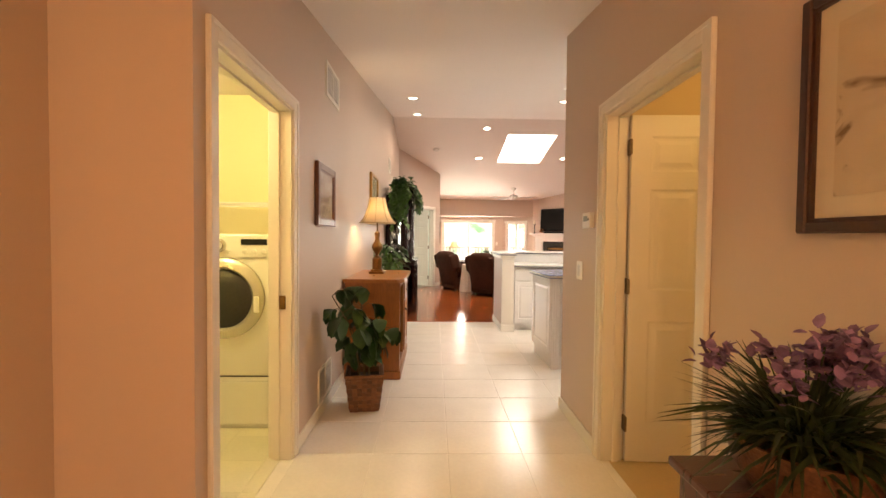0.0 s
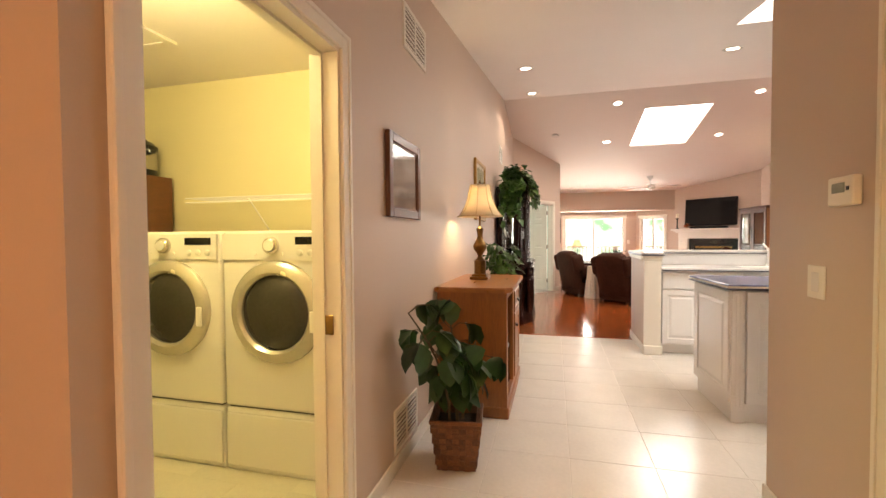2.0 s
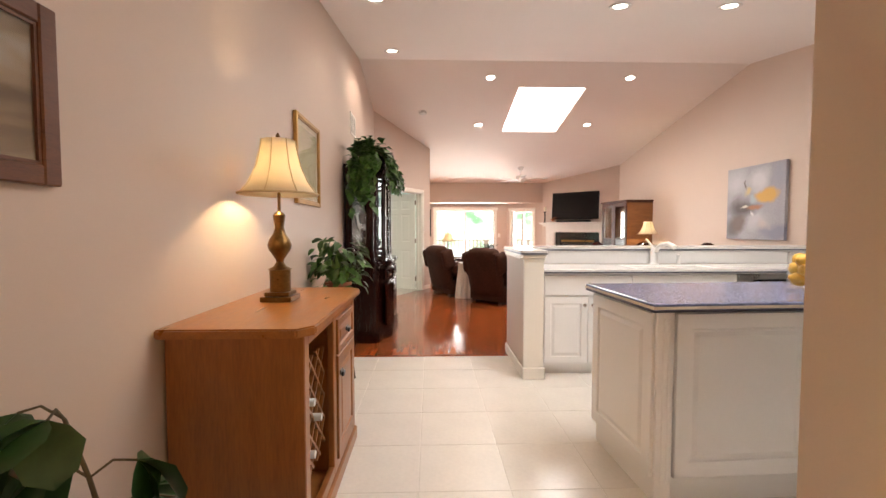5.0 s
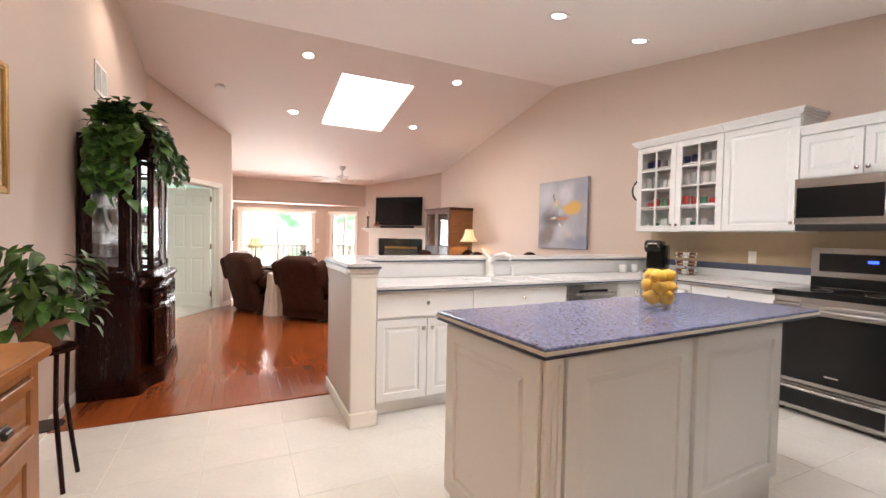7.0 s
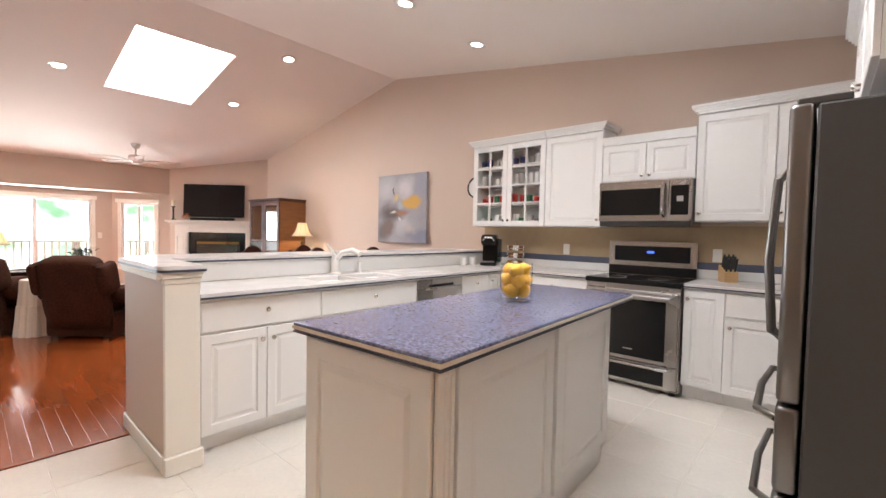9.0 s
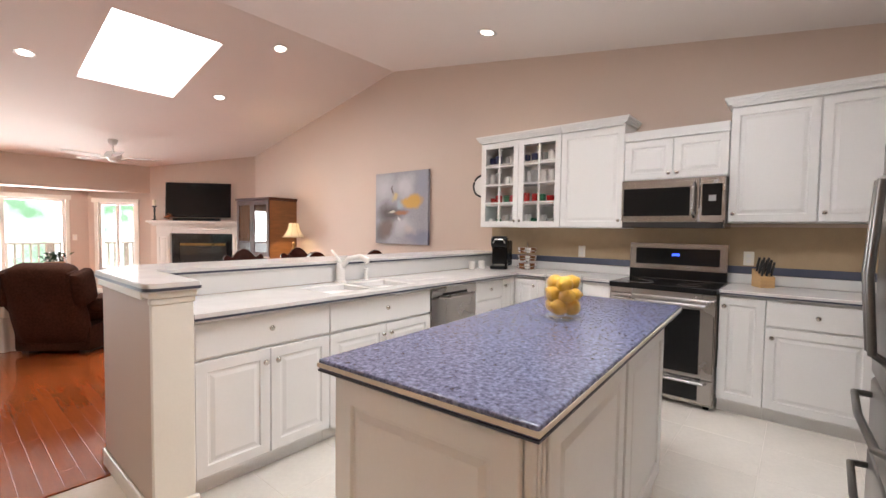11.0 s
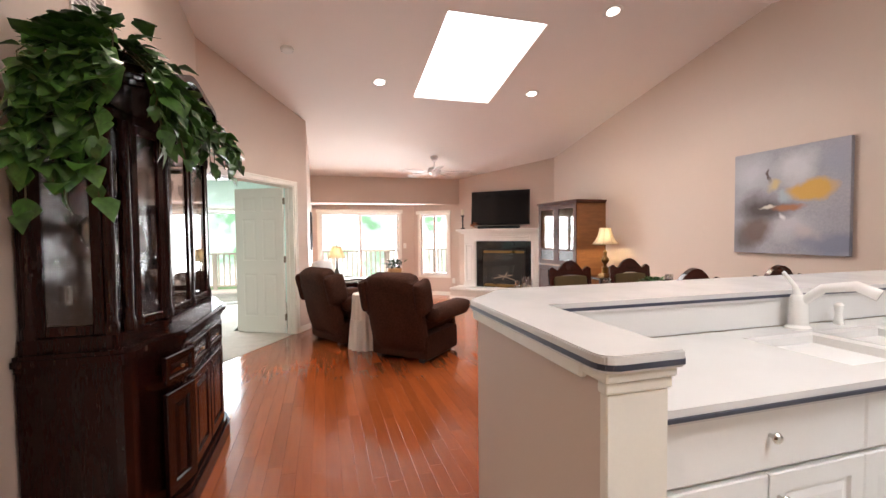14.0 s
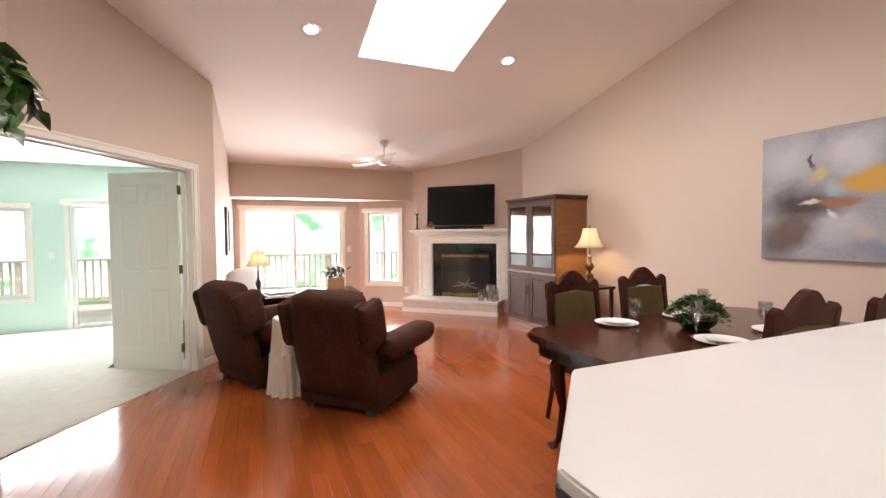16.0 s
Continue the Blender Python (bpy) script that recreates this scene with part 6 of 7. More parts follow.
# recliners and their table
def cushion(bm, x0, y0, z0, x1, y1, z1, r, m=None, puff=0.0):
    old = set(bm.verts)
    got = bmesh.ops.create_cube(bm, size=1.0)["verts"]
    bmesh.ops.transform(bm, verts=got, matrix=Matrix.LocRotScale(((x0 + x1) / 2, (y0 + y1) / 2, (z0 + z1) / 2), None, (x1 - x0, y1 - y0, z1 - z0)))
    edges = list({e for v in got for e in v.link_edges})
    bmesh.ops.subdivide_edges(bm, edges=edges, cuts=5, use_grid_fill=True)
    verts = [v for v in bm.verts if v not in old]
    c = Vector(((x0 + x1) / 2, (y0 + y1) / 2, (z0 + z1) / 2))
    h = Vector(((x1 - x0) / 2, (y1 - y0) / 2, (z1 - z0) / 2))
    for v in verts:
        d = v.co - c
        core = Vector([max(-(h[i] - r), min(h[i] - r, d[i])) for i in range(3)])
        off = d - core
        if off.length > 1e-6:
            off = off.normalized() * r
        n = Vector((d.x / h.x, d.y / h.y, d.z / h.z))
        bulge = puff * (1 - min(1, n.x * n.x)) * (1 - min(1, n.z * n.z)) * (1 if n.y > 0 else -1) if abs(n.y) > 0.6 else 0
        v.co = c + core + off + Vector((0, bulge, 0)) + 0.006 * noise.noise_vector(v.co * 6)
    if m is not None:
        bmesh.ops.transform(bm, matrix=m, verts=verts)
    return bm


def recliner(m, label):
    ob = thing("recliner", m, label, "armchair", "recliners")
    part("base", cushion(bmesh.new(), -0.36, -0.36, 0.03, 0.36, 0.36, 0.30, 0.03), LEATHER, ob, smooth=True)
    part("seat", cushion(bmesh.new(), -0.27, -0.46, 0.28, 0.27, 0.22, 0.48, 0.07), LEATHER, ob, smooth=True)
    part("footrest", cushion(bmesh.new(), -0.27, -0.5, 0.08, 0.27, -0.43, 0.36, 0.03), LEATHER, ob, smooth=True)
    lean = pose(0, 0.30, 0.12, -14)
    part("backrest", cushion(bmesh.new(), -0.34, -0.08, 0.0, 0.34, 0.09, 0.80, 0.07, lean, 0.025), LEATHER, ob, smooth=True)
    part("headrest", cushion(bmesh.new(), -0.30, -0.15, 0.50, 0.30, 0.10, 0.85, 0.10, lean), LEATHER, ob, smooth=True)
    part("lumbar_cushion", cushion(bmesh.new(), -0.28, -0.17, 0.18, 0.28, -0.02, 0.5, 0.07, lean), LEATHER, ob, smooth=True)
    for s in (-1, 1):
        part("wing", cushion(bmesh.new(), s * 0.35 - 0.055, -0.16, 0.42, s * 0.35 + 0.055, 0.10, 0.78, 0.05, lean), LEATHER, ob, smooth=True)
        a = part("arm", cushion(cushion(bmesh.new(), s * 0.39 - 0.09, -0.42, 0.07, s * 0.39 + 0.09, 0.32, 0.48, 0.05), s * 0.39 - 0.115, -0.47, 0.42, s * 0.39 + 0.115, 0.34, 0.61, 0.09), LEATHER, ob, smooth=True)
    part("lever", tube(bmesh.new(), [(0.49, -0.1, 0.25), (0.52, -0.12, 0.3)], 0.012), CHROME, ob)
    part("rocker_frame", boxes((-0.3, -0.3, 0.0, -0.24, 0.34, 0.05), (0.24, -0.3, 0.0, 0.3, 0.34, 0.05)), SATIN, ob)
    return ob


recliner(pose(2.19, 10.46, 0, 0, 0, 136), "brown suede recliner seen from behind")
recliner(pose(1.50, 11.42, 0, 0, 0, 120), "brown suede recliner beside the doorway wall")
ct = thing("side_table", pose(1.66, 10.84, 0), "round side table under a white skirted cloth", "table")
part("tabletop", lathe(bmesh.new(), [(0.145, 0.63), (0.145, 0.65), (0.003, 0.651)], 24), PINE, ct)
part("leg", lathe(bmesh.new(), [(0.1, 0.0), (0.09, 0.02), (0.03, 0.06), (0.03, 0.63)], 14), PINE, ct)
CLOTH = material("white_cotton_cloth", (0.74, 0.69, 0.62), 0.9, vary=0.05, fine=200, bump=0.2)
sk = bmesh.new()
rows = []
for z, r, amp in ((0.656, 0.0, 0), (0.656, 0.205, 0), (0.645, 0.215, 0.002), (0.5, 0.222, 0.008), (0.36, 0.235, 0.013), (0.355, 0.245, 0.014), (0.2, 0.255, 0.02), (0.005, 0.275, 0.028)):
    rows.append([sk.verts.new(((max(r, 0.001) + amp * math.sin(14 * a + 0.7 * math.sin(3 * a))) * math.cos(a), (max(r, 0.001) + amp * math.sin(14 * a + 0.7 * math.sin(3 * a))) * math.sin(a), z)) for a in [2 * math.pi * i / 112 for i in range(112)]])
for a, b in zip(rows, rows[1:]):
    for i in range(112):
        sk.faces.new((a[i], a[(i + 1) % 112], b[(i + 1) % 112], b[i]))
tc_ = tagged(part("tablecloth", sk, CLOTH, None, "", True), "white ruffled floor-length tablecloth on the side table", "tablecloth")
tc_.matrix_basis = pose(1.66, 10.84, 0) @ Matrix.Diagonal((0.75, 0.75, 1, 1))

# desk in the bay
dk = thing("writing_table", pose(0, 0, 0), "dark wood writing table before the window", "table")
cube("tabletop", CHERRY, dk, (1.16, 12.36, 0.585, 2.62, 13.2, 0.62), 0.006)
cube("apron", CHERRY, dk, (1.22, 12.42, 0.49, 2.56, 13.14, 0.585), 0.003)
for x in (1.25, 2.53):
    for y in (12.45, 13.11):
        part("leg", tube(bmesh.new(), [(x, y, 0.0), (x, y, 0.5)], [0.02, 0.03], 10), CHERRY, dk, smooth=True)
SMALL_BODY = [(0.045, 0.045), (0.03, 0.07), (0.014, 0.1), (0.03, 0.14), (0.035, 0.17), (0.014, 0.22), (0.012, 0.3), (0.007, 0.34), (0.007, 0.4)]
SMALL_SHADE = [(0.135, 0.38), (0.105, 0.44), (0.08, 0.5), (0.06, 0.56)]
table_lamp(pose(1.38, 12.52, 0.621), "dark turned desk lamp with tan shade", 0.56, SMALL_BODY, SMALL_SHADE, 14, SATIN)
lt = thing("laptop", pose(1.62, 12.66, 0.621, 0, 0, 20), "closed grey laptop on white papers", "laptop")
cube("shell", GREY, lt, (-0.16, -0.11, 0.012, 0.16, 0.11, 0.035), 0.006)
cube("paper", WHITEP, lt, (-0.2, -0.15, 0.0, 0.2, 0.13, 0.011), 0.002)
dp = thing("desk_plant", pose(2.36, 12.98, 0.621), "small green plant in a square tan planter", "plant")
cube("planter", material("tan_planter", (0.42, 0.22, 0.09), 0.7, vary=0.15), dp, (-0.11, -0.11, 0, 0.11, 0.11, 0.16), 0.008)
random.seed(9)
foliage(dp, "leaves", leaf_mesh("leaf", 0.07, 0.04, 0.5, GREEN), [((random.gauss(0, 0.07), random.gauss(0, 0.07), 0.17 + random.uniform(0, 0.14)), random.uniform(0, 360), random.uniform(-30, 60), random.uniform(0.6, 1.1)) for k in range(110)], GREEN)
wc = thing("white_armchair", pose(1.34, 13.62, 0, 0, 0, 60), "white upholstered tub armchair by the window", "armchair")
PALE = material("pale_upholstery", (0.68, 0.65, 0.62), 0.85, vary=0.05, fine=160, bump=0.2)
part("backrest", cushion(bmesh.new(), -0.3, 0.12, 0.2, 0.3, 0.3, 0.9, 0.09), PALE, wc, smooth=True)
part("seat", cushion(bmesh.new(), -0.26, -0.3, 0.2, 0.26, 0.2, 0.45, 0.07), PALE, wc, smooth=True)
for s in (-1, 1):
    part("arm", cushion(bmesh.new(), s * 0.28 - 0.07, -0.3, 0.2, s * 0.28 + 0.07, 0.2, 0.6, 0.06), PALE, wc, smooth=True)
    for y in (-0.22, 0.22):
        part("leg", tube(bmesh.new(), [(s * 0.22, y, 0), (s * 0.22, y, 0.22)], [0.014, 0.022], 8), CHERRY, wc)
picture("framed_print", pose(0.972, 13.35, 1.1, 0, 0, 90), 0.5, 0.66, 0.04, 0.03, SATIN, art_material("dark_green_print", [(0.3, (0.03, 0.06, 0.04)), (0.7, (0.2, 0.24, 0.16))], 3, 1), "dark-framed narrow print on the side wall")

# dining set
DARKW = material("dark_mahogany_gloss", (0.045, 0.010, 0.006), 0.22, vary=0.3, scale=4, fine=25, bump=0.02, spec=0.3, stretch=(1, 7, 7), coat=0.15)
OLIVE = material("olive_upholstery", (0.105, 0.066, 0.022), 0.85, vary=0.2, scale=20, fine=200, bump=0.3)
TX, TY = 3.98, 8.73
dt = thing("dining_table", pose(TX, TY, 0), "dark polished mahogany dining table", "table")
L, W2 = 1.06, 0.49
edge = [(-L + 0.12, -W2), (L - 0.12, -W2), (L, -W2 + 0.12), (L, W2 - 0.12), (L - 0.12, W2), (-L + 0.12, W2), (-L, W2 - 0.12), (-L, -W2 + 0.12)]
tb = prism(bmesh.new(), edge, 0.722, 0.75)
bmesh.ops.bevel(tb, geom=list(tb.edges), offset=0.008, segments=2, affect="EDGES")
part("tabletop", tb, DARKW, dt)
part("edge_moulding", prism(bmesh.new(), [(x * 0.985, y * 0.975) for x, y in edge], 0.70, 0.722), DARKW, dt)
part("apron", boxes((-L + 0.12, -W2 + 0.08, 0.6, L - 0.12, -W2 + 0.1, 0.7), (-L + 0.12, W2 - 0.1, 0.6, L - 0.12, W2 - 0.08, 0.7), (-L + 0.1, -W2 + 0.1, 0.6, -L + 0.12, W2 - 0.1, 0.7), (L - 0.12, -W2 + 0.1, 0.6, L - 0.1, W2 - 0.1, 0.7)), DARKW, dt)
for sx in (-1, 1):
    for sy in (-1, 1):
        bx, by = sx * (L - 0.24), sy * (W2 - 0.15)
        part("leg", tube(bmesh.new(), [(bx + 0.05 * sx, by + 0.03 * sy, 0.0), (bx + 0.02 * sx, by, 0.06), (bx - 0.01 * sx, by, 0.25), (bx + 0.03 * sx, by + 0.01 * sy, 0.5), (bx, by, 0.7)], [0.035, 0.022, 0.025, 0.05, 0.055], 10), DARKW, dt, smooth=True)


def dining_chair(m, label):
    ob = thing("dining_chair", m, label, "chair", "chairs round the table")
    part("seat_frame", boxes((-0.24, -0.24, 0.4, 0.24, 0.22, 0.46), bevel=0.01), DARKW, ob)
    part("seat", cushion(bmesh.new(), -0.225, -0.225, 0.44, 0.225, 0.18, 0.51, 0.03), OLIVE, ob, smooth=True)
    lean = pose(0, 0.2, 0.44, -7)
    for s in (-1, 1):
        part("stile", box(bmesh.new(), s * 0.215 - 0.022, -0.02, 0.0, s * 0.215 + 0.022, 0.02, 0.56, 0.006, lean), DARKW, ob)
    rail = bmesh.new()
    k = 24
    for i in range(k):
        xa, xb = -0.237 + 0.474 * i / k, -0.237 + 0.474 * (i + 1) / k
        top = lambda x: 0.545 + 0.10 * max(0, math.cos(min(1, abs(x) / 0.135) * math.pi / 2)) ** 0.9 + 0.034 * math.exp(-((abs(x) - 0.2) / 0.03) ** 2)
        low = lambda x: 0.45 + 0.05 * math.cos(x / 0.22 * math.pi / 2)
        vs = [rail.verts.new(p) for p in ((xa, -0.017, low(xa)), (xb, -0.017, low(xb)), (xb, -0.017, top(xb)), (xa, -0.017, top(xa)), (xa, 0.017, low(xa)), (xb, 0.017, low(xb)), (xb, 0.017, top(xb)), (xa, 0.017, top(xa)))]
        for f in ((0, 1, 2, 3), (7, 6, 5, 4), (3, 2, 6, 7), (4, 5, 1, 0)):
            rail.faces.new([vs[q] for q in f])
    bmesh.ops.remove_doubles(rail, verts=rail.verts, dist=0.0002)
    bmesh.ops.transform(rail, matrix=lean, verts=rail.verts)
    part("carved_crest", rail, DARKW, ob, "arched carved crest rail")
    part("carving", lathe(bmesh.new(), [(0.045, 0.012), (0.042, 0.02), (0.022, 0.022), (0.003, 0.025)], 14, lean @ pose(0, 0, 0.575, 90)), DARKW, ob, smooth=True)
    part("back_pad", cushion(bmesh.new(), -0.19, -0.03, 0.1, 0.19, 0.03, 0.49, 0.025, lean), OLIVE, ob, "olive padded back", True)
    part("lower_rail", box(bmesh.new(), -0.19, -0.018, 0.06, 0.19, 0.018, 0.1, 0.004, lean), DARKW, ob)
    for s in (-1, 1):
        part("leg", tube(bmesh.new(), [(s * 0.235, -0.23, 0), (s * 0.21, -0.2, 0.1), (s * 0.225, -0.225, 0.32), (s * 0.215, -0.215, 0.42)], [0.022, 0.015, 0.025, 0.028], 9), DARKW, ob, smooth=True)
        part("leg", tube(bmesh.new(), [(s * 0.22, 0.27, 0), (s * 0.215, 0.22, 0.25), (s * 0.215, 0.2, 0.46)], [0.016, 0.019, 0.022], 9), DARKW, ob, smooth=True)
    return ob


first = dining_chair(pose(3.57, 9.20, 0), "carved mahogany dining chair with olive pad")
copy_thing(first, pose(4.29, 9.22, 0, 0, 0, -3))
copy_thing(first, pose(3.58, 8.25, 0, 0, 0, 180) @ Matrix.Scale(1.03, 4))
copy_thing(first, pose(4.32, 8.22, 0, 0, 0, 178) @ Matrix.Scale(1.03, 4))
for px, py, r in ((3.60, 9.06, 0.15), (3.75, 8.45, 0.15), (4.2, 9.03, 0.15), (4.3, 8.47, 0.15)):
    plate = thing("dinner_plate", pose(px, py, 0.751), "white china dinner plate with folded napkin", "plate", "place settings")
    part("plate", lathe(bmesh.new(), [(0.07, 0), (0.135, 0.014), (0.138, 0.018), (0.09, 0.008), (0.003, 0.007)], 30), WHITEP, plate, smooth=True)
    part("salad_plate", lathe(bmesh.new(), [(0.05, 0.012), (0.09, 0.024), (0.092, 0.027), (0.06, 0.018), (0.003, 0.017)], 26), WHITEP, plate, smooth=True)
for gx, gy in ((3.57, 8.875), (3.775, 8.62), (4.36, 9.0), (4.13, 8.45)):
    goblet(pose(gx, gy, 0.751), "clear crystal wine goblet on the dining table", "place settings", 1.05)
cp = thing("table_centrepiece", pose(3.95, 8.75, 0.751), "clipped green foliage in a dark bowl", "plant")
part("bowl", lathe(bmesh.new(), [(0.07, 0), (0.11, 0.04), (0.125, 0.07), (0.115, 0.07), (0.09, 0.05), (0.003, 0.045)], 22), SATIN, cp, smooth=True)
random.seed(15)
spots = []
for k in range(620):
    a, u = random.uniform(0, 2 * math.pi), random.random() ** 0.5
    r = 0.165 * u
    spots.append(((r * math.cos(a), r * math.sin(a), 0.075 + 0.12 * (1 - u * u) + random.uniform(-0.03, 0.02)), math.degrees(a) + random.uniform(-60, 60), random.uniform(-10, 70), random.uniform(0.9, 1.5)))
foliage(cp, "leaves", leaf_mesh("leaf", 0.026, 0.02, 0.4, IVY), spots, IVY)

# canvas painting
def canvas():
    m = material("abstract_oil_canvas", (0.31, 0.30, 0.33), 0.5, vary=0.16, scale=4, fine=60, bump=0.2)
    nt = m.node_tree
    n, l = nt.nodes, nt.links
    bsdf = n["Principled BSDF"]
    coord = n.new("ShaderNodeTexCoord")
    swirl, split = n.new("ShaderNodeTexNoise"), n.new("ShaderNodeVectorMath")
    swirl.inputs["Scale"].default_value, swirl.inputs["Detail"].default_value = 4.5, 8
    l.new(coord.outputs["Object"], swirl.inputs["Vector"])
    split.operation = "MULTIPLY_ADD"
    split.inputs[1].default_value = (0.24, 0.0, 0.20)
    l.new(swirl.outputs["Color"], split.inputs[0])
    l.new(coord.outputs["Object"], split.inputs[2])
    source = bsdf.inputs["Base Color"].links[0].from_socket
    # patches: centre x, z, half width, half height, tone, strength, softness
    for cx, cz, rx, rz, tone, amount, soft in (
            (0.20, 0.82, 0.22, 0.20, (0.50, 0.50, 0.53), 0.8, 0.7), (0.62, 0.82, 0.20, 0.16, (0.56, 0.55, 0.57), 0.85, 0.6),
            (0.98, 0.86, 0.16, 0.22, (0.27, 0.28, 0.34), 0.8, 0.7), (0.95, 0.10, 0.30, 0.12, (0.19, 0.20, 0.27), 0.9, 0.6),
            (0.55, 0.28, 0.24, 0.14, (0.50, 0.48, 0.51), 0.8, 0.7), (0.70, 0.20, 0.12, 0.08, (0.50, 0.40, 0.37), 0.6, 0.7),
            (0.12, 0.14, 0.18, 0.18, (0.10, 0.075, 0.07), 0.9, 0.7), (0.24, 0.24, 0.16, 0.16, (0.13, 0.075, 0.055), 0.9, 0.6),
            (0.26, 0.55, 0.16, 0.10, (0.20, 0.17, 0.18), 0.75, 0.7), (0.32, 0.44, 0.29, 0.13, (0.05, 0.032, 0.028), 0.95, 0.6),
            (0.56, 0.45, 0.15, 0.035, (0.36, 0.13, 0.045), 0.9, 0.6), (0.42, 0.67, 0.07, 0.06, (0.60, 0.44, 0.16), 0.8, 0.6),
            (0.355, 0.76, 0.016, 0.075, (0.08, 0.045, 0.035), 0.95, 0.5), (0.77, 0.60, 0.20, 0.105, (0.58, 0.33, 0.055), 1.0, 0.35),
            (0.54, 0.56, 0.06, 0.06, (0.36, 0.43, 0.48), 0.8, 0.6), (0.36, 0.47, 0.09, 0.022, (0.66, 0.60, 0.50), 0.9, 0.5), (0.48, 0.35, 0.03, 0.05, (0.72, 0.70, 0.70), 0.85, 0.6)):
        dist, scale, length, ramp, mix = n.new("ShaderNodeVectorMath"), n.new("ShaderNodeVectorMath"), n.new("ShaderNodeVectorMath"), n.new("ShaderNodeMapRange"), n.new("ShaderNodeMix")
        dist.operation, scale.operation, length.operation = "SUBTRACT", "DIVIDE", "LENGTH"
        dist.inputs[1].default_value = (cx + 0.12, 0, cz + 0.10)
        scale.inputs[1].default_value = (rx, 9.0, rz)
        l.new(split.outputs[0], dist.inputs[0])
        l.new(dist.outputs[0], scale.inputs[0])
        l.new(scale.outputs[0], length.inputs[0])
        ramp.inputs["From Min"].default_value, ramp.inputs["From Max"].default_value = 1.0 - soft, 1.0 + soft * 0.4
        ramp.inputs["To Min"].default_value, ramp.inputs["To Max"].default_value = amount, 0.0
        l.new(length.outputs["Value"], ramp.inputs["Value"])
        mix.data_type = "RGBA"
        a_in = [i for i in mix.inputs if i.name == "A" and i.type == "RGBA"][0]
        b_in = [i for i in mix.inputs if i.name == "B" and i.type == "RGBA"][0]
        b_in.default_value = (*tone, 1)
        l.new(ramp.outputs["Result"], mix.inputs[0])
        l.new(source, a_in)
        source = [o for o in mix.outputs if o.type == "RGBA"][0]
    l.new(source, bsdf.inputs["Base Color"])
    return m


cv = thing("canvas_painting", pose(RW - 0.002, 9.27, 1.13, 0, 0, -90), "large abstract grey canvas with ochre strokes", "painting")
cube("canvas", canvas(), cv, (0, -0.04, 0, 1.06, 0, 1.03), 0.004)
# curio cabinet
cu = thing("curio_cabinet", pose(4.90, 12.52, 0, 0, 0, -86), "brown display cabinet with glazed doors", "cabinet")
CW, CD = 1.05, RW - 4.97 - 0.004
WOODM = material("warm_brown_oak", (0.21, 0.085, 0.028), 0.35, vary=0.3, scale=4, fine=26, bump=0.04, stretch=(1, 1, 8))
EDGEW = material("grey_brown_stile", (0.065, 0.024, 0.015), 0.42, vary=0.25, spec=0.2, stretch=(1, 1, 8))
for pname, row in (("side", (0, 0, 0.06, 0.02, CD, 1.82)), ("side", (CW - 0.02, 0, 0.06, CW, CD, 1.82)), ("floor_board", (0.02, 0, 0.06, CW - 0.02, CD, 0.09)), ("top_board", (0.02, 0, 1.79, CW - 0.02, CD, 1.82)), ("divider", (0.02, 0, 0.80, CW - 0.02, CD, 0.83)), ("back", (0.02, CD - 0.015, 0.09, CW - 0.02, CD, 1.79))):
    cube(pname, WOODM, cu, row)
cube("plinth", WOODM, cu, (-0.01, -0.015, 0, CW + 0.01, CD, 0.06), 0.006)
part("cornice", boxes((-0.015, -0.02, 1.82, CW + 0.015, CD, 1.84), (-0.03, -0.04, 1.84, CW + 0.03, CD, 1.875), bevel=0.006), EDGEW, cu)
mir = material("mirror_back", (0.85, 0.87, 0.86), 0.03, metal=1.0, vary=0.01, bump=0)
cube("mirror_back", mir, cu, (0.02, CD - 0.02, 0.84, CW - 0.02, CD - 0.016, 1.79))
for z in (1.12, 1.45):
    cube("glass_shelf", glass("shelf_pane", (0.88, 0.94, 0.92)), cu, (0.022, 0.02, z, CW - 0.022, CD - 0.03, z + 0.008))
for x0, x1, kx in ((0.0, CW / 2 - 0.002, CW / 2 - 0.04), (CW / 2 + 0.002, CW, CW / 2 + 0.04)):
    f = part("glass_door", boxes((x0, -0.022, 0.83, x0 + 0.07, -0.001, 1.815), (x1 - 0.07, -0.022, 0.83, x1, -0.001, 1.815), (x0 + 0.07, -0.022, 0.83, x1 - 0.07, -0.001, 0.9), (x0 + 0.07, -0.022, 1.745, x1 - 0.07, -0.001, 1.815), (x0 + 0.07, -0.022, 1.06, x1 - 0.07, -0.001, 1.09), bevel=0.003), EDGEW, cu)
    g = cube("pane", PANE, f, (x0 + 0.07, -0.013, 1.09, x1 - 0.07, -0.009, 1.745))
    g.visible_shadow = False
    cube("lower_panel", CHERRY, f, (x0 + 0.07, -0.013, 0.9, x1 - 0.07, -0.006, 1.06))
    part("handle", tube(bmesh.new(), [(kx, -0.022, 1.28), (kx, -0.045, 1.3), (kx, -0.045, 1.42), (kx, -0.022, 1.44)], 0.007, 8), SATIN, f, smooth=True)
    lo = part("lower_door", raised(bmesh.new(), x0, 0.1, x1, 0.8, -0.001, 0.06), EDGEW, cu)
    part("handle", tube(bmesh.new(), [(kx, -0.022, 0.5), (kx, -0.045, 0.52), (kx, -0.045, 0.6), (kx, -0.022, 0.62)], 0.007, 8), SATIN, lo, smooth=True)
stb = thing("lamp_table", pose(5.2, 11.13, 0), "small dark side table under a lamp", "table")
cube("tabletop", CHERRY, stb, (-0.22, -0.22, 0.67, 0.25, 0.22, 0.7), 0.006)
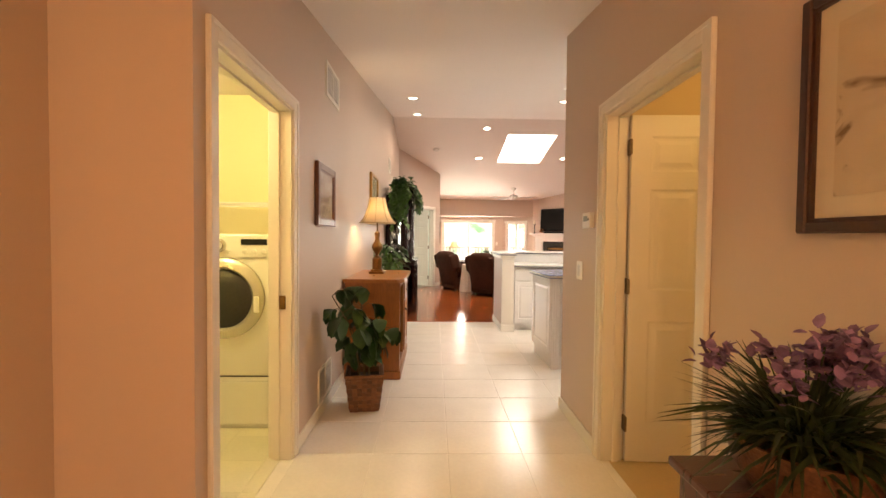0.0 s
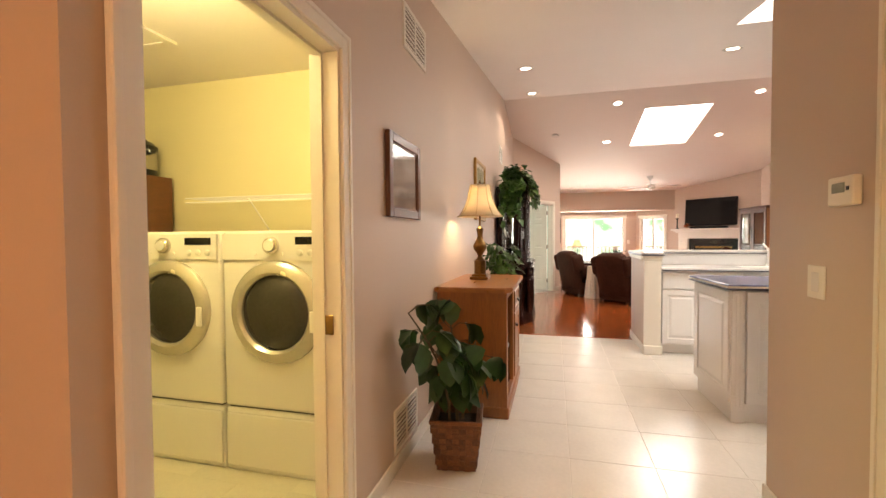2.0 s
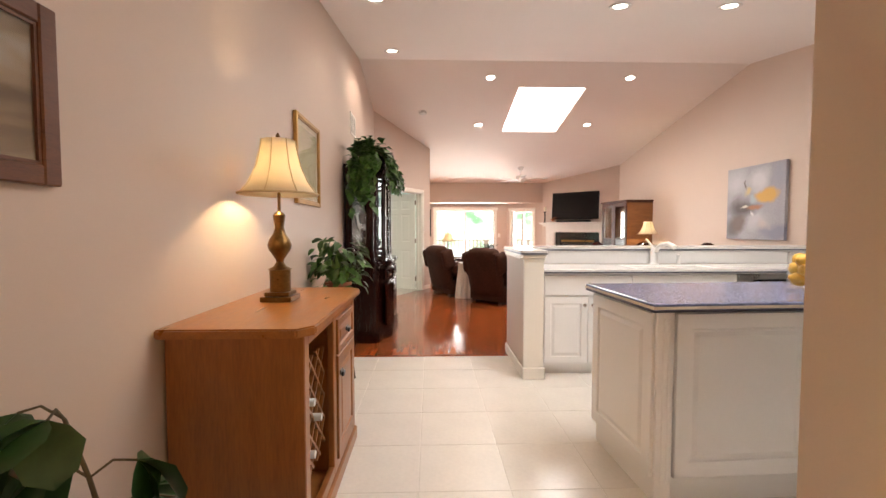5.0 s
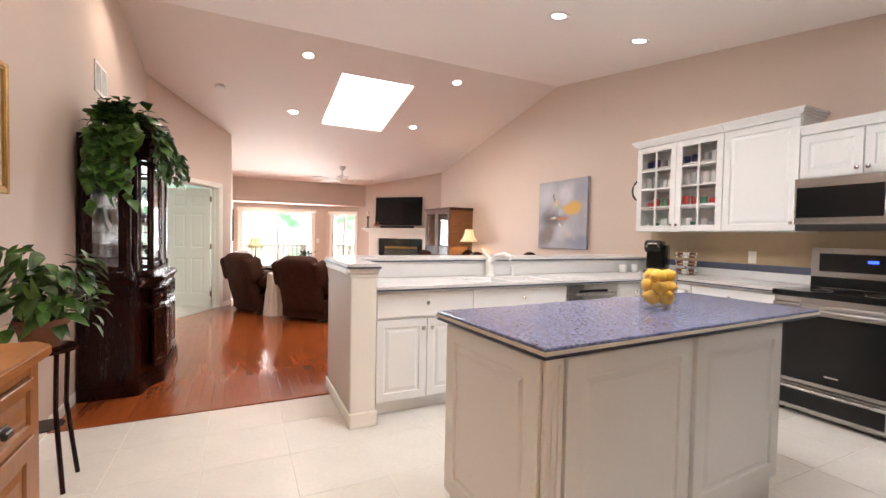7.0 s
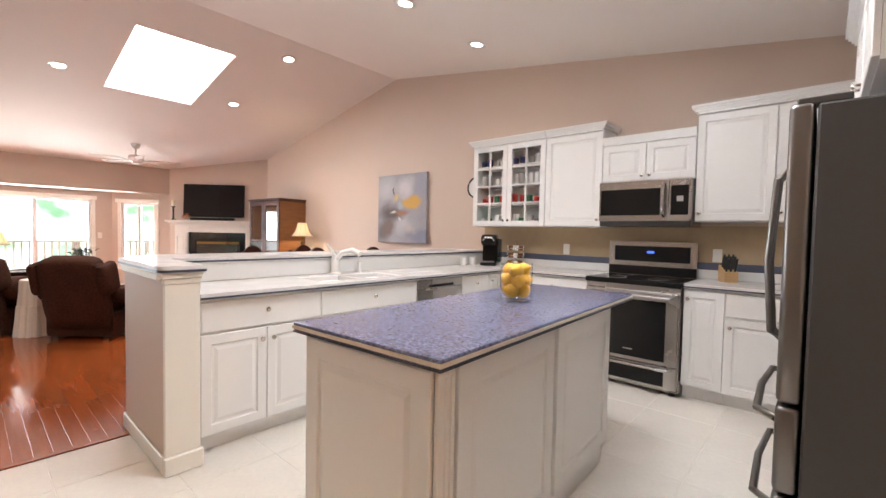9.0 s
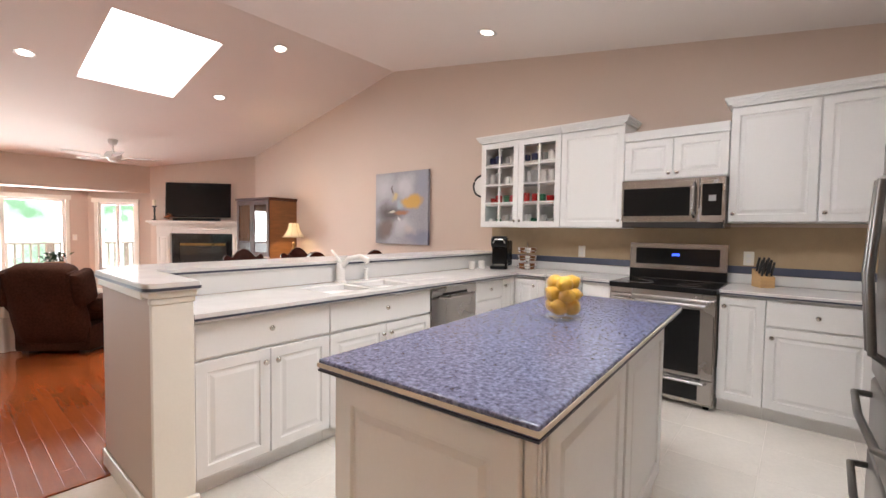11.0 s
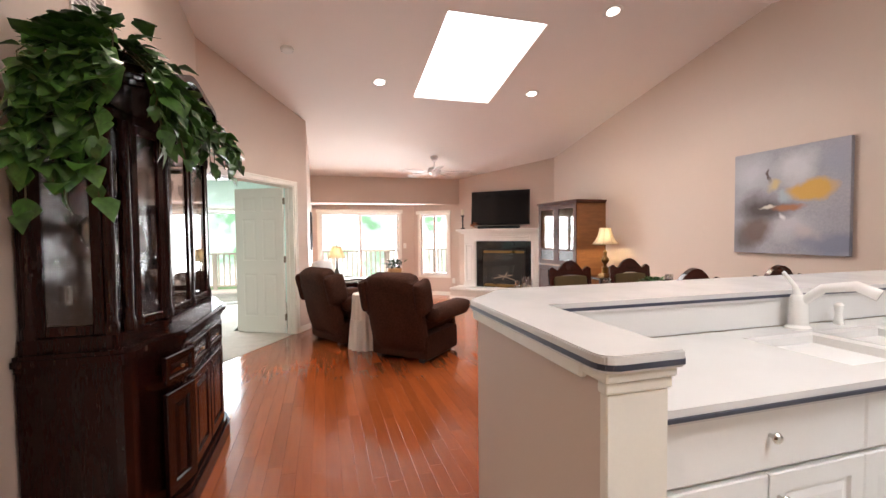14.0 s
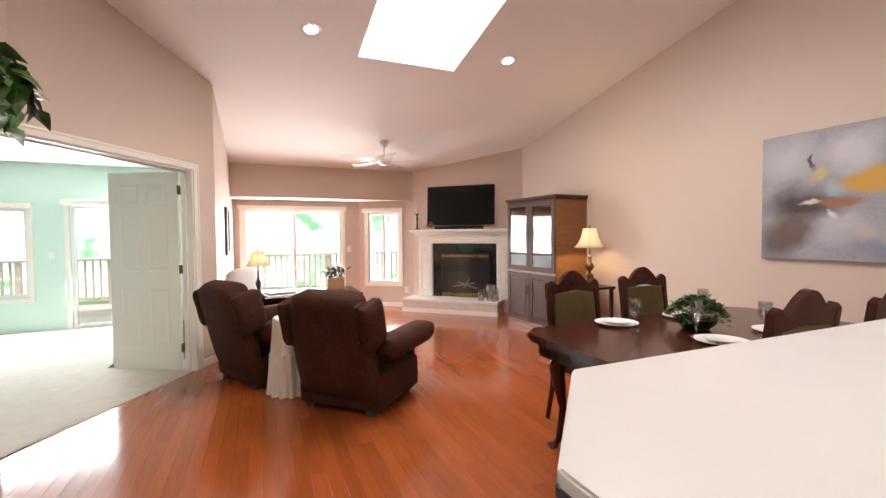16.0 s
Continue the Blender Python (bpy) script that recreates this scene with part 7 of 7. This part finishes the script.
for x in (-0.18, 0.21):
    for y in (-0.18, 0.18):
        cube("leg", CHERRY, stb, (x - 0.02, y - 0.02, 0, x + 0.02, y + 0.02, 0.67), 0.004)
table_lamp(pose(5.23, 11.13, 0.701), "brass table lamp with cream shade, lit", 0.75, [(r, z * 0.88) for r, z in BIG_BODY], [(r, z * 0.92) for r, z in BIG_SHADE], 27, BRONZE)


# fireplace, television and mantel things
STONEW = material("white_painted_mantel", (0.78, 0.75, 0.70), 0.35, vary=0.02)
fp = thing("fireplace", FIRE, "white mantel fireplace with black glass firebox", "fireplace")
part("hearth", boxes((0.0, -0.46, 0.0, 1.72, -0.001, 0.2), bevel=0.006), material("pale_hearth_tile", (0.62, 0.54, 0.46), 0.45, vary=0.12, scale=8), fp)
part("hearth_top", boxes((-0.01, -0.48, 0.2, 1.73, -0.001, 0.235), bevel=0.006), STONEW, fp)
part("hearth_base", boxes((-0.008, -0.475, 0.0, 1.728, -0.461, 0.07)), STONEW, fp)
for x0, x1 in ((0.16, 0.42), (1.62, 1.88)):
    part("pilaster", boxes((x0, -0.1, 0.236, x1, -0.001, 1.2), bevel=0.004), STONEW, fp)
    part("pilaster_panel", raised(bmesh.new(), x0 + 0.03, 0.32, x1 - 0.03, 1.15, -0.1, 0.03, 0.012), STONEW, fp)
    part("pilaster_foot", boxes((x0 - 0.012, -0.115, 0.236, x1 + 0.012, -0.101, 0.32), bevel=0.004), STONEW, fp)
part("frieze", boxes((0.16, -0.11, 1.2, 1.88, -0.001, 1.35), bevel=0.004), STONEW, fp)
part("frieze_panel", raised(bmesh.new(), 0.45, 1.22, 1.6, 1.33, -0.11, 0.02, 0.012), STONEW, fp)
part("mantel_shelf", boxes((0.1, -0.15, 1.35, 1.94, -0.001, 1.385), (0.06, -0.19, 1.385, 1.97, -0.001, 1.41), (0.02, -0.23, 1.41, 2.0, -0.001, 1.455), bevel=0.006), STONEW, fp)
MARB = material("black_polished_marble", (0.012, 0.012, 0.013), 0.1, vary=0.4, scale=6, bump=0)
part("marble_surround", boxes((0.42, -0.04, 0.236, 0.56, -0.002, 1.2), (1.48, -0.04, 0.236, 1.62, -0.002, 1.2), (0.56, -0.04, 1.03, 1.48, -0.002, 1.2)), MARB, fp)
cube("firebox", SATIN, fp, (0.56, -0.012, 0.236, 1.48, -0.003, 1.03))
for z0, z1 in ((0.25, 0.31), (0.95, 1.0)):
    cube("louvre_bar", BRASS, fp, (0.58, -0.045, z0, 1.46, -0.03, z1), 0.004)
logs = bmesh.new()
for a, b in (((0.8, -0.02, 0.42), (1.2, -0.024, 0.5)), ((0.9, -0.024, 0.5), (1.25, -0.022, 0.4)), ((1.0, -0.026, 0.4), (1.1, -0.024, 0.56))):
    tube(logs, [a, b], 0.012, 8)
part("ceramic_logs", logs, material("pale_ceramic_log", (0.35, 0.28, 0.2), 0.8), fp)
gl = cube("fire_glass", GLAZE, fp, (0.57, -0.05, 0.32, 1.47, -0.046, 0.94))
gl.visible_shadow = False
tv = thing("television", FIRE @ pose(0.32, -0.04, 1.53, -3), "black flat television above the mantel", "television")
cube("bezel", BLACK, tv, (0, -0.045, 0, 1.26, -0.005, 0.70), 0.008, seg=2)
cube("screen", material("dark_screen", (0.005, 0.005, 0.006), 0.09, vary=0.0, bump=0, spec=0.25), tv, (0.015, -0.047, 0.02, 1.245, -0.0455, 0.685))
cube("wall_mount", SATIN, tv, (0.4, -0.005, 0.2, 0.86, 0.05, 0.5))
tagged(part("sound_bar", box(bmesh.new(), 0.5, -0.17, 1.456, 1.4, -0.09, 1.51, 0.01, FIRE, 2), BLACK), "long black sound bar on the mantel", "speaker")
WAX = material("ivory_wax", (0.75, 0.68, 0.52), 0.5, vary=0.03)
for x in (0.14, 1.86):
    cs = thing("candlestick", FIRE @ pose(x, -0.12, 1.456), "tall dark turned candlestick with ivory candle", "candlestick", "candlesticks on the mantel")
    part("stick", lathe(bmesh.new(), [(0.05, 0), (0.045, 0.012), (0.015, 0.03), (0.02, 0.08), (0.013, 0.12), (0.02, 0.2), (0.014, 0.25), (0.04, 0.28), (0.04, 0.29), (0.003, 0.291)], 18), SATIN, cs, smooth=True)
    part("candle", lathe(bmesh.new(), [(0.033, 0.291), (0.034, 0.41), (0.028, 0.415), (0.003, 0.41)], 18), WAX, cs, smooth=True)
lf = thing("autumn_ornament", FIRE @ pose(0.42, -0.16, 1.456), "small orange leaf ornament on the mantel", "ornament")
random.seed(19)
ORL = material("orange_leaf", (0.5, 0.16, 0.05), 0.7, vary=0.3, random_tone=0.3)
foliage(lf, "leaves", leaf_mesh("leaf", 0.06, 0.04, 0.3, ORL), [((random.gauss(0, 0.03), random.gauss(0, 0.02), 0.02 + random.uniform(0, 0.09)), random.uniform(0, 360), random.uniform(-20, 70), 1.0) for k in range(30)], ORL)
for x, y, s in ((1.42, -0.36, 1.0), (1.56, -0.3, 1.35), (1.66, -0.38, 1.15)):
    ln = thing("glass_lantern", FIRE @ pose(x, y, 0.236), "clear glass hurricane lantern with candle", "lantern", "lanterns on the hearth")
    cg = part("cylinder", lathe(bmesh.new(), [(0.05 * s, 0), (0.055 * s, 0.01), (0.055 * s, 0.2 * s), (0.052 * s, 0.2 * s), (0.052 * s, 0.014), (0.003, 0.012)], 20), CRYSTAL, ln, smooth=True)
    part("candle", lathe(bmesh.new(), [(0.028 * s, 0.014), (0.028 * s, 0.1 * s), (0.003, 0.1 * s)], 16), WAX, ln, smooth=True)

# ceiling fan
cf = thing("ceiling_fan", pose(3.17, 13.28, ceiling_z(13.28)), "white five-blade ceiling fan at rest", "ceiling fan")
part("canopy", lathe(bmesh.new(), [(0.02, -0.09), (0.05, -0.07), (0.07, -0.02), (0.075, 0.02)], 22), WHITEP, cf, smooth=True)
part("rod", tube(bmesh.new(), [(0, 0, -0.2), (0, 0, -0.05)], 0.013), WHITEP, cf)
part("motor", lathe(bmesh.new(), [(0.03, -0.36), (0.06, -0.35), (0.075, -0.32), (0.115, -0.3), (0.12, -0.24), (0.09, -0.2), (0.03, -0.19)], 26), WHITEP, cf, smooth=True)
for k in range(5):
    m = pose(0, 0, -0.285, 0, 0, 72 * k + 48)
    b = part("blade", prism(bmesh.new(), [(0.2, -0.052), (0.62, -0.072), (0.69, -0.048), (0.7, 0), (0.69, 0.048), (0.62, 0.072), (0.2, 0.052)], -0.004, 0.004, m @ pose(0, 0, 0, 11)), WHITEP, cf)
    part("blade_arm", box(bmesh.new(), 0.1, -0.018, -0.01, 0.24, 0.018, 0.002, 0.003, m), WHITEP, b)

# recessed lamps, smoke detector, skylight
for lx, ly in RECESSED:
    z = ceiling_z(ly)
    tilt = math.degrees(math.atan(RISE if ly < RIDGE_Y else -FALL))
    rl = thing("recessed_light", pose(lx, ly, z, tilt), "round white recessed ceiling light, lit", "light", "recessed lights")
    part("trim_ring", lathe(bmesh.new(), [(0.062, -0.003), (0.095, -0.006), (0.1, 0.002), (0.06, 0.003)], 26), WHITEP, rl, smooth=True)
    dsc = part("lens", lathe(bmesh.new(), [(0.068, -0.001), (0.06, -0.004), (0.003, -0.005)], 24), BULB, rl, "glowing lamp lens")
sm = thing("smoke_detector", pose(0.85, 10.48, ceiling_z(10.48), 180 - 11), "round white smoke detector on the ceiling", "detector")
part("body", lathe(bmesh.new(), [(0.065, -0.01), (0.065, 0.02), (0.05, 0.035), (0.003, 0.037)], 22), WHITEP, sm, smooth=True)
# the skylight panels emit by themselves, in place of daylight from above
DAYLIT = glowing("daylight_emission", (1.0, 0.98, 0.97), SKYLIGHT)
for X0, Y0, X1, Y1 in (SKY, SKY2):
    sl = thing("skylight_window", pose(0, 0, 0), "rectangular skylight with white lined shaft", "skylight", "skylights")
    sl["kind"] = "structure"
    shaft = bmesh.new()
    for x0, x1, y0, y1 in ((X0, X0 + 0.008, Y0, Y1), (X1 - 0.008, X1, Y0, Y1), (X0 + 0.008, X1 - 0.008, Y0, Y0 + 0.008), (X0 + 0.008, X1 - 0.008, Y1 - 0.008, Y1)):
        prism(shaft, [(x0, y0), (x1, y0), (x1, y1), (x0, y1)], lambda x, y: ceiling_z(y) + 0.002, lambda x, y: ceiling_z(y) + 0.24)
    part("shaft_lining", shaft, CEIL, sl)
    part("diffuser", prism(bmesh.new(), [(X0 + 0.009, Y0 + 0.009), (X1 - 0.009, Y0 + 0.009), (X1 - 0.009, Y1 - 0.009), (X0 + 0.009, Y1 - 0.009)], lambda x, y: ceiling_z(y) + 0.05, lambda x, y: ceiling_z(y) + 0.07), DAYLIT, sl, "self-glowing white panel in place of daylight")


# windows
def window(name, m, x0, z0, x1, z1, label, split=1, valance=True, depth=0.12):
    """A vinyl window in a wall whose inside face is local y = 0, outside at +depth."""
    ob = tagged(thing(name, m, label, "window"), kind="structure")
    f = 0.05
    part("window_frame", boxes((x0, 0.03, z0, x0 + f, 0.1, z1), (x1 - f, 0.03, z0, x1, 0.1, z1), (x0 + f, 0.03, z0, x1 - f, 0.1, z0 + f), (x0 + f, 0.03, z1 - f, x1 - f, 0.1, z1), bevel=0.004), WHITEP, ob)
    for k in range(1, split + 1):
        x = x0 + (x1 - x0) * k / (split + 1)
        cube("mullion", WHITEP, ob, (x - 0.03, 0.04, z0 + f, x + 0.03, 0.09, z1 - f), 0.004)
    for k in range(split + 1):
        a, b = x0 + (x1 - x0) * k / (split + 1) + 0.03, x0 + (x1 - x0) * (k + 1) / (split + 1) - 0.03
        g = cube("pane", PANE, ob, (a, 0.06, z0 + f, b, 0.064, z1 - f))
        g.visible_shadow = False
    c = 0.06
    part("casing", boxes((x0 - c, -0.016, z0 - c, x0, 0, z1 + c), (x1, -0.016, z0 - c, x1 + c, 0, z1 + c), (x0, -0.016, z1, x1, 0, z1 + c), (x0, -0.016, z0 - c, x1, 0, z0), bevel=0.003), TRIM, ob)
    if valance:
        cube("blind_valance", TRIM, ob, (x0 - c - 0.02, -0.07, z1 - 0.01, x1 + c + 0.02, -0.017, z1 + 0.07), 0.006)
    return ob


window("window_1", pose(0, 15.1, 0), 1.13, 0.08, 2.82, 1.83, "white sliding patio window in the bay", 1)
window("window_2", BAY, 0.16, 0.45, 0.8, 1.8, "white side window of the bay", 1)
window("window_3", pose(0, 14.9, 0), -3.1, 0.5, -1.68, 1.8, "white bedroom window", 1)
window("window_4", pose(0, 14.9, 0), -1.2, 0.0, -0.2, 1.85, "white glazed bedroom door", 0)
outlet("wall_outlet", BAY @ pose(0.93, -0.001, 0.33), "cream outlet low on the bay wall")
outlet("light_switch", pose(2.95, 15.099, 1.1), "cream switch beside the patio window", 1, True)
outlet("light_switch", pose(-1.42, 14.899, 1.1), "white switch on the mint wall", 1, True)
outlet("wall_outlet", pose(RW - 0.001, 8.0, 0.9, 0, 0, -90), "cream outlet on the dining wall")
bt = thing("bedroom_table", pose(-2.9, 13.2, 0), "white table with a grey case on it", "table")
cube("tabletop", WHITEP, bt, (0, 0, 0.68, 1.0, 0.7, 0.72), 0.006)
for x in (0.04, 0.92):
    for y in (0.04, 0.62):
        cube("leg", WHITEP, bt, (x, y, 0, x + 0.04, y + 0.04, 0.68), 0.004)
tagged(part("case", box(bmesh.new(), -2.7, 13.35, 0.721, -2.25, 13.7, 1.0, 0.02, None, 2), GREY), "grey lidded case on the bedroom table", "case")

# outside: deck, railing, ground and a glowing card of far foliage
structure("ground", boxes((-400, 15.3, -0.9, 400, 900, -0.8)), material("lawn_grass", (0.14, 0.22, 0.08), 0.9, vary=0.3, scale=2, fine=30, bump=0.4), "green lawn behind the house")
DECKW = material("weathered_cedar", (0.68, 0.57, 0.48), 0.7, vary=0.3, stretch=(8, 1, 1), random_tone=0.15)
dkk = thing("deck", pose(0, 0, 0), "weathered cedar deck behind the house", "deck")
for k in range(26):
    cube("board", DECKW, dkk, (-4.5, 15.32 + 0.1 * k, -0.06, 6.0, 15.41 + 0.1 * k, -0.03))
part("joist", boxes((-4.5, 15.35, -0.8, -4.4, 17.9, -0.062), (0.7, 15.35, -0.8, 0.8, 17.9, -0.062), (5.9, 15.35, -0.8, 6.0, 17.9, -0.062)), DECKW, dkk)
rl_ = thing("deck_railing", pose(0, 0, 0), "cedar deck railing with thin balusters", "railing")
cube("top_rail", DECKW, rl_, (-4.5, 17.75, 0.88, 6.0, 17.89, 0.92))
cube("bottom_rail", DECKW, rl_, (-4.5, 17.8, 0.05, 6.0, 17.84, 0.09))
for k in range(8):
    cube("post", DECKW, rl_, (-4.5 + 1.48 * k, 17.77, -0.028, -4.41 + 1.48 * k, 17.86, 0.88))
bal = bpy.data.meshes.new("baluster")
bbm = box(bmesh.new(), -0.018, -0.018, 0.09, 0.018, 0.018, 0.88)
bbm.to_mesh(bal)
bbm.free()
bal.materials.append(DECKW)
for k in range(80):
    o = new("baluster", bal)
    o.parent = rl_
    o.matrix_basis = pose(-4.4 + 0.13 * k, 17.82, 0)
# emissive noise card: daylight on distant trees is put into its glow
fm = bpy.data.materials.new("glowing_far_foliage")
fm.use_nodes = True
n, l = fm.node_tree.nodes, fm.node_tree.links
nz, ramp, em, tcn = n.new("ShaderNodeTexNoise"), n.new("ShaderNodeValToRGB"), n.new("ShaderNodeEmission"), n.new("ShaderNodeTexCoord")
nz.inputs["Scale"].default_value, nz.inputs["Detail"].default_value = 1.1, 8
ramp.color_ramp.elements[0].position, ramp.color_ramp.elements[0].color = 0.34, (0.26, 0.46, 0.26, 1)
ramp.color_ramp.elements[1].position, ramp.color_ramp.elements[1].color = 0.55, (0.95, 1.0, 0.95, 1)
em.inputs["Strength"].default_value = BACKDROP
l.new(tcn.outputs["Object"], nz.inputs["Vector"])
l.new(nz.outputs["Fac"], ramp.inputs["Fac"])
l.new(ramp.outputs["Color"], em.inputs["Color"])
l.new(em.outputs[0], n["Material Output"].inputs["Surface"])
structure("backdrop", boxes((-40, 26, -1, 40, 26.2, 22)), fm, "glowing leafy backdrop card beyond the deck")
# roof and outer skin above the ceilings
structure("roof", boxes((-5, -2.6, 4.2, SKY[0] - 0.3, 15.6, 4.3), (SKY[2] + 0.3, -2.6, 4.2, 6.2, 15.6, 4.3), (SKY[0] - 0.3, -2.6, 4.2, SKY[2] + 0.3, SKY2[1] - 0.3, 4.3), (SKY[0] - 0.3, SKY2[3] + 0.3, 4.2, SKY[2] + 0.3, SKY[1] - 0.3, 4.3), (SKY[0] - 0.3, SKY[3] + 0.3, 4.2, SKY[2] + 0.3, 15.6, 4.3)), material("grey_shingle", (0.1, 0.095, 0.09), 0.9), "grey shingle roof over the house")
front = thing("front_door", pose(0.15, -2.06, 0), "white front door with a glazed upper half", "door")
cube("leaf", DOORP, front, (0.0, -0.02, 0, 0.9, 0.02, 2.1), 0.004)

# floor pieces
def floor_pieces(owner, name, mat, cells, z0, z1, gap, bevel, limit=300):
    """Each cell (x0, y0, x1, y1) a shallow bevelled slab; alike sizes share a mesh; past the limit they are joined."""
    made = {}
    rest_v, rest_f = [], []
    for i, (x0, y0, x1, y1) in enumerate(cells):
        w, h = round(x1 - x0 - gap, 3), round(y1 - y0 - gap, 3)
        b = bevel
        vs = [(-w / 2, -h / 2, z0), (w / 2, -h / 2, z0), (w / 2, h / 2, z0), (-w / 2, h / 2, z0), (-w / 2, -h / 2, z1 - b), (w / 2, -h / 2, z1 - b), (w / 2, h / 2, z1 - b), (-w / 2, h / 2, z1 - b), (-w / 2 + b, -h / 2 + b, z1), (w / 2 - b, -h / 2 + b, z1), (w / 2 - b, h / 2 - b, z1), (-w / 2 + b, h / 2 - b, z1)]
        fs = [(8, 9, 10, 11)] + [(k, (k + 1) % 4, 4 + (k + 1) % 4, 4 + k) for k in range(4)] + [(4 + k, 4 + (k + 1) % 4, 8 + (k + 1) % 4, 8 + k) for k in range(4)]
        cx, cy = (x0 + x1) / 2, (y0 + y1) / 2
        if i >= limit:
            k0 = len(rest_v)
            rest_v += [(v[0] + cx, v[1] + cy, v[2]) for v in vs]
            rest_f += [tuple(k0 + q for q in f) for f in fs]
            continue
        if (w, h) not in made:
            me = bpy.data.meshes.new(name)
            me.from_pydata(vs, [], fs)
            me.materials.append(mat)
            made[(w, h)] = me
        o = new(name, made[(w, h)])
        o.parent = owner
        o.matrix_basis = pose(cx, cy, 0)
    if rest_v:
        me = bpy.data.meshes.new(name)
        me.from_pydata(rest_v, [], rest_f)
        me.materials.append(mat)
        o = new(name + "_rest", me)
        o.parent = owner
        tagged(o, kind="stuff")


TS = 0.45
tiles = []
for i in range(-4, 11):
    for j in range(-13, 9):
        x0, y0 = 0.915 + TS * i, 3.57 + TS * j
        x1, y1 = min(x0 + TS, RW if y0 > 3 else 1.81), min(y0 + TS, 7.15)
        x0 = max(x0, -0.5)
        if x1 - x0 > 0.05 and y1 - y0 > 0.05 and not (x0 < -0.05 and y0 > 1.9):
            tiles.append((x0, y0, x1, y1))
        elif x1 - x0 > 0.05 and y1 - y0 > 0.05 and x1 > 0.05:
            tiles.append((0.0, y0, x1, y1))
floor_pieces(bpy.data.objects["floor_tile_bed"], "tile", TILE, tiles, -0.012, 0.0, 0.005, 0.0012)
vt = []
for i in range(12):
    for j in range(8):
        x0, y0 = -3.5 + 0.305 * i, 2.12 + 0.305 * j
        x1, y1 = min(x0 + 0.305, -0.06), min(y0 + 0.305, 4.3)
        if x1 > x0 and y1 > y0:
            vt.append((x0, y0, x1, y1))
floor_pieces(bpy.data.objects["floor_laundry"], "tile", VINYL, vt, 0.0, 0.004, 0.001, 0.0004)
random.seed(51)
planks = []
PW = 0.083
for i in range(-1, 68):
    x0 = PW * i
    y = 7.17 - random.uniform(0, 1.2)
    while y < 15.1:
        ln = random.choice((0.6, 0.8, 1.0, 1.2, 1.4, 1.7))
        planks.append((max(x0, -0.08), max(y, 7.17), min(x0 + PW, RW), min(y + ln, 15.1)))
        y += ln
planks = [p for p in planks if p[3] - p[1] > 0.04 and p[2] - p[0] > 0.01]
planks.sort(key=lambda p: math.hypot((p[0] + p[2]) / 2 - 1.3, (p[1] + p[3]) / 2 - 8.6))
floor_pieces(bpy.data.objects["floor_wood_bed"], "plank", PLANK, planks, -0.012, 0.0, 0.0012, 0.0003)
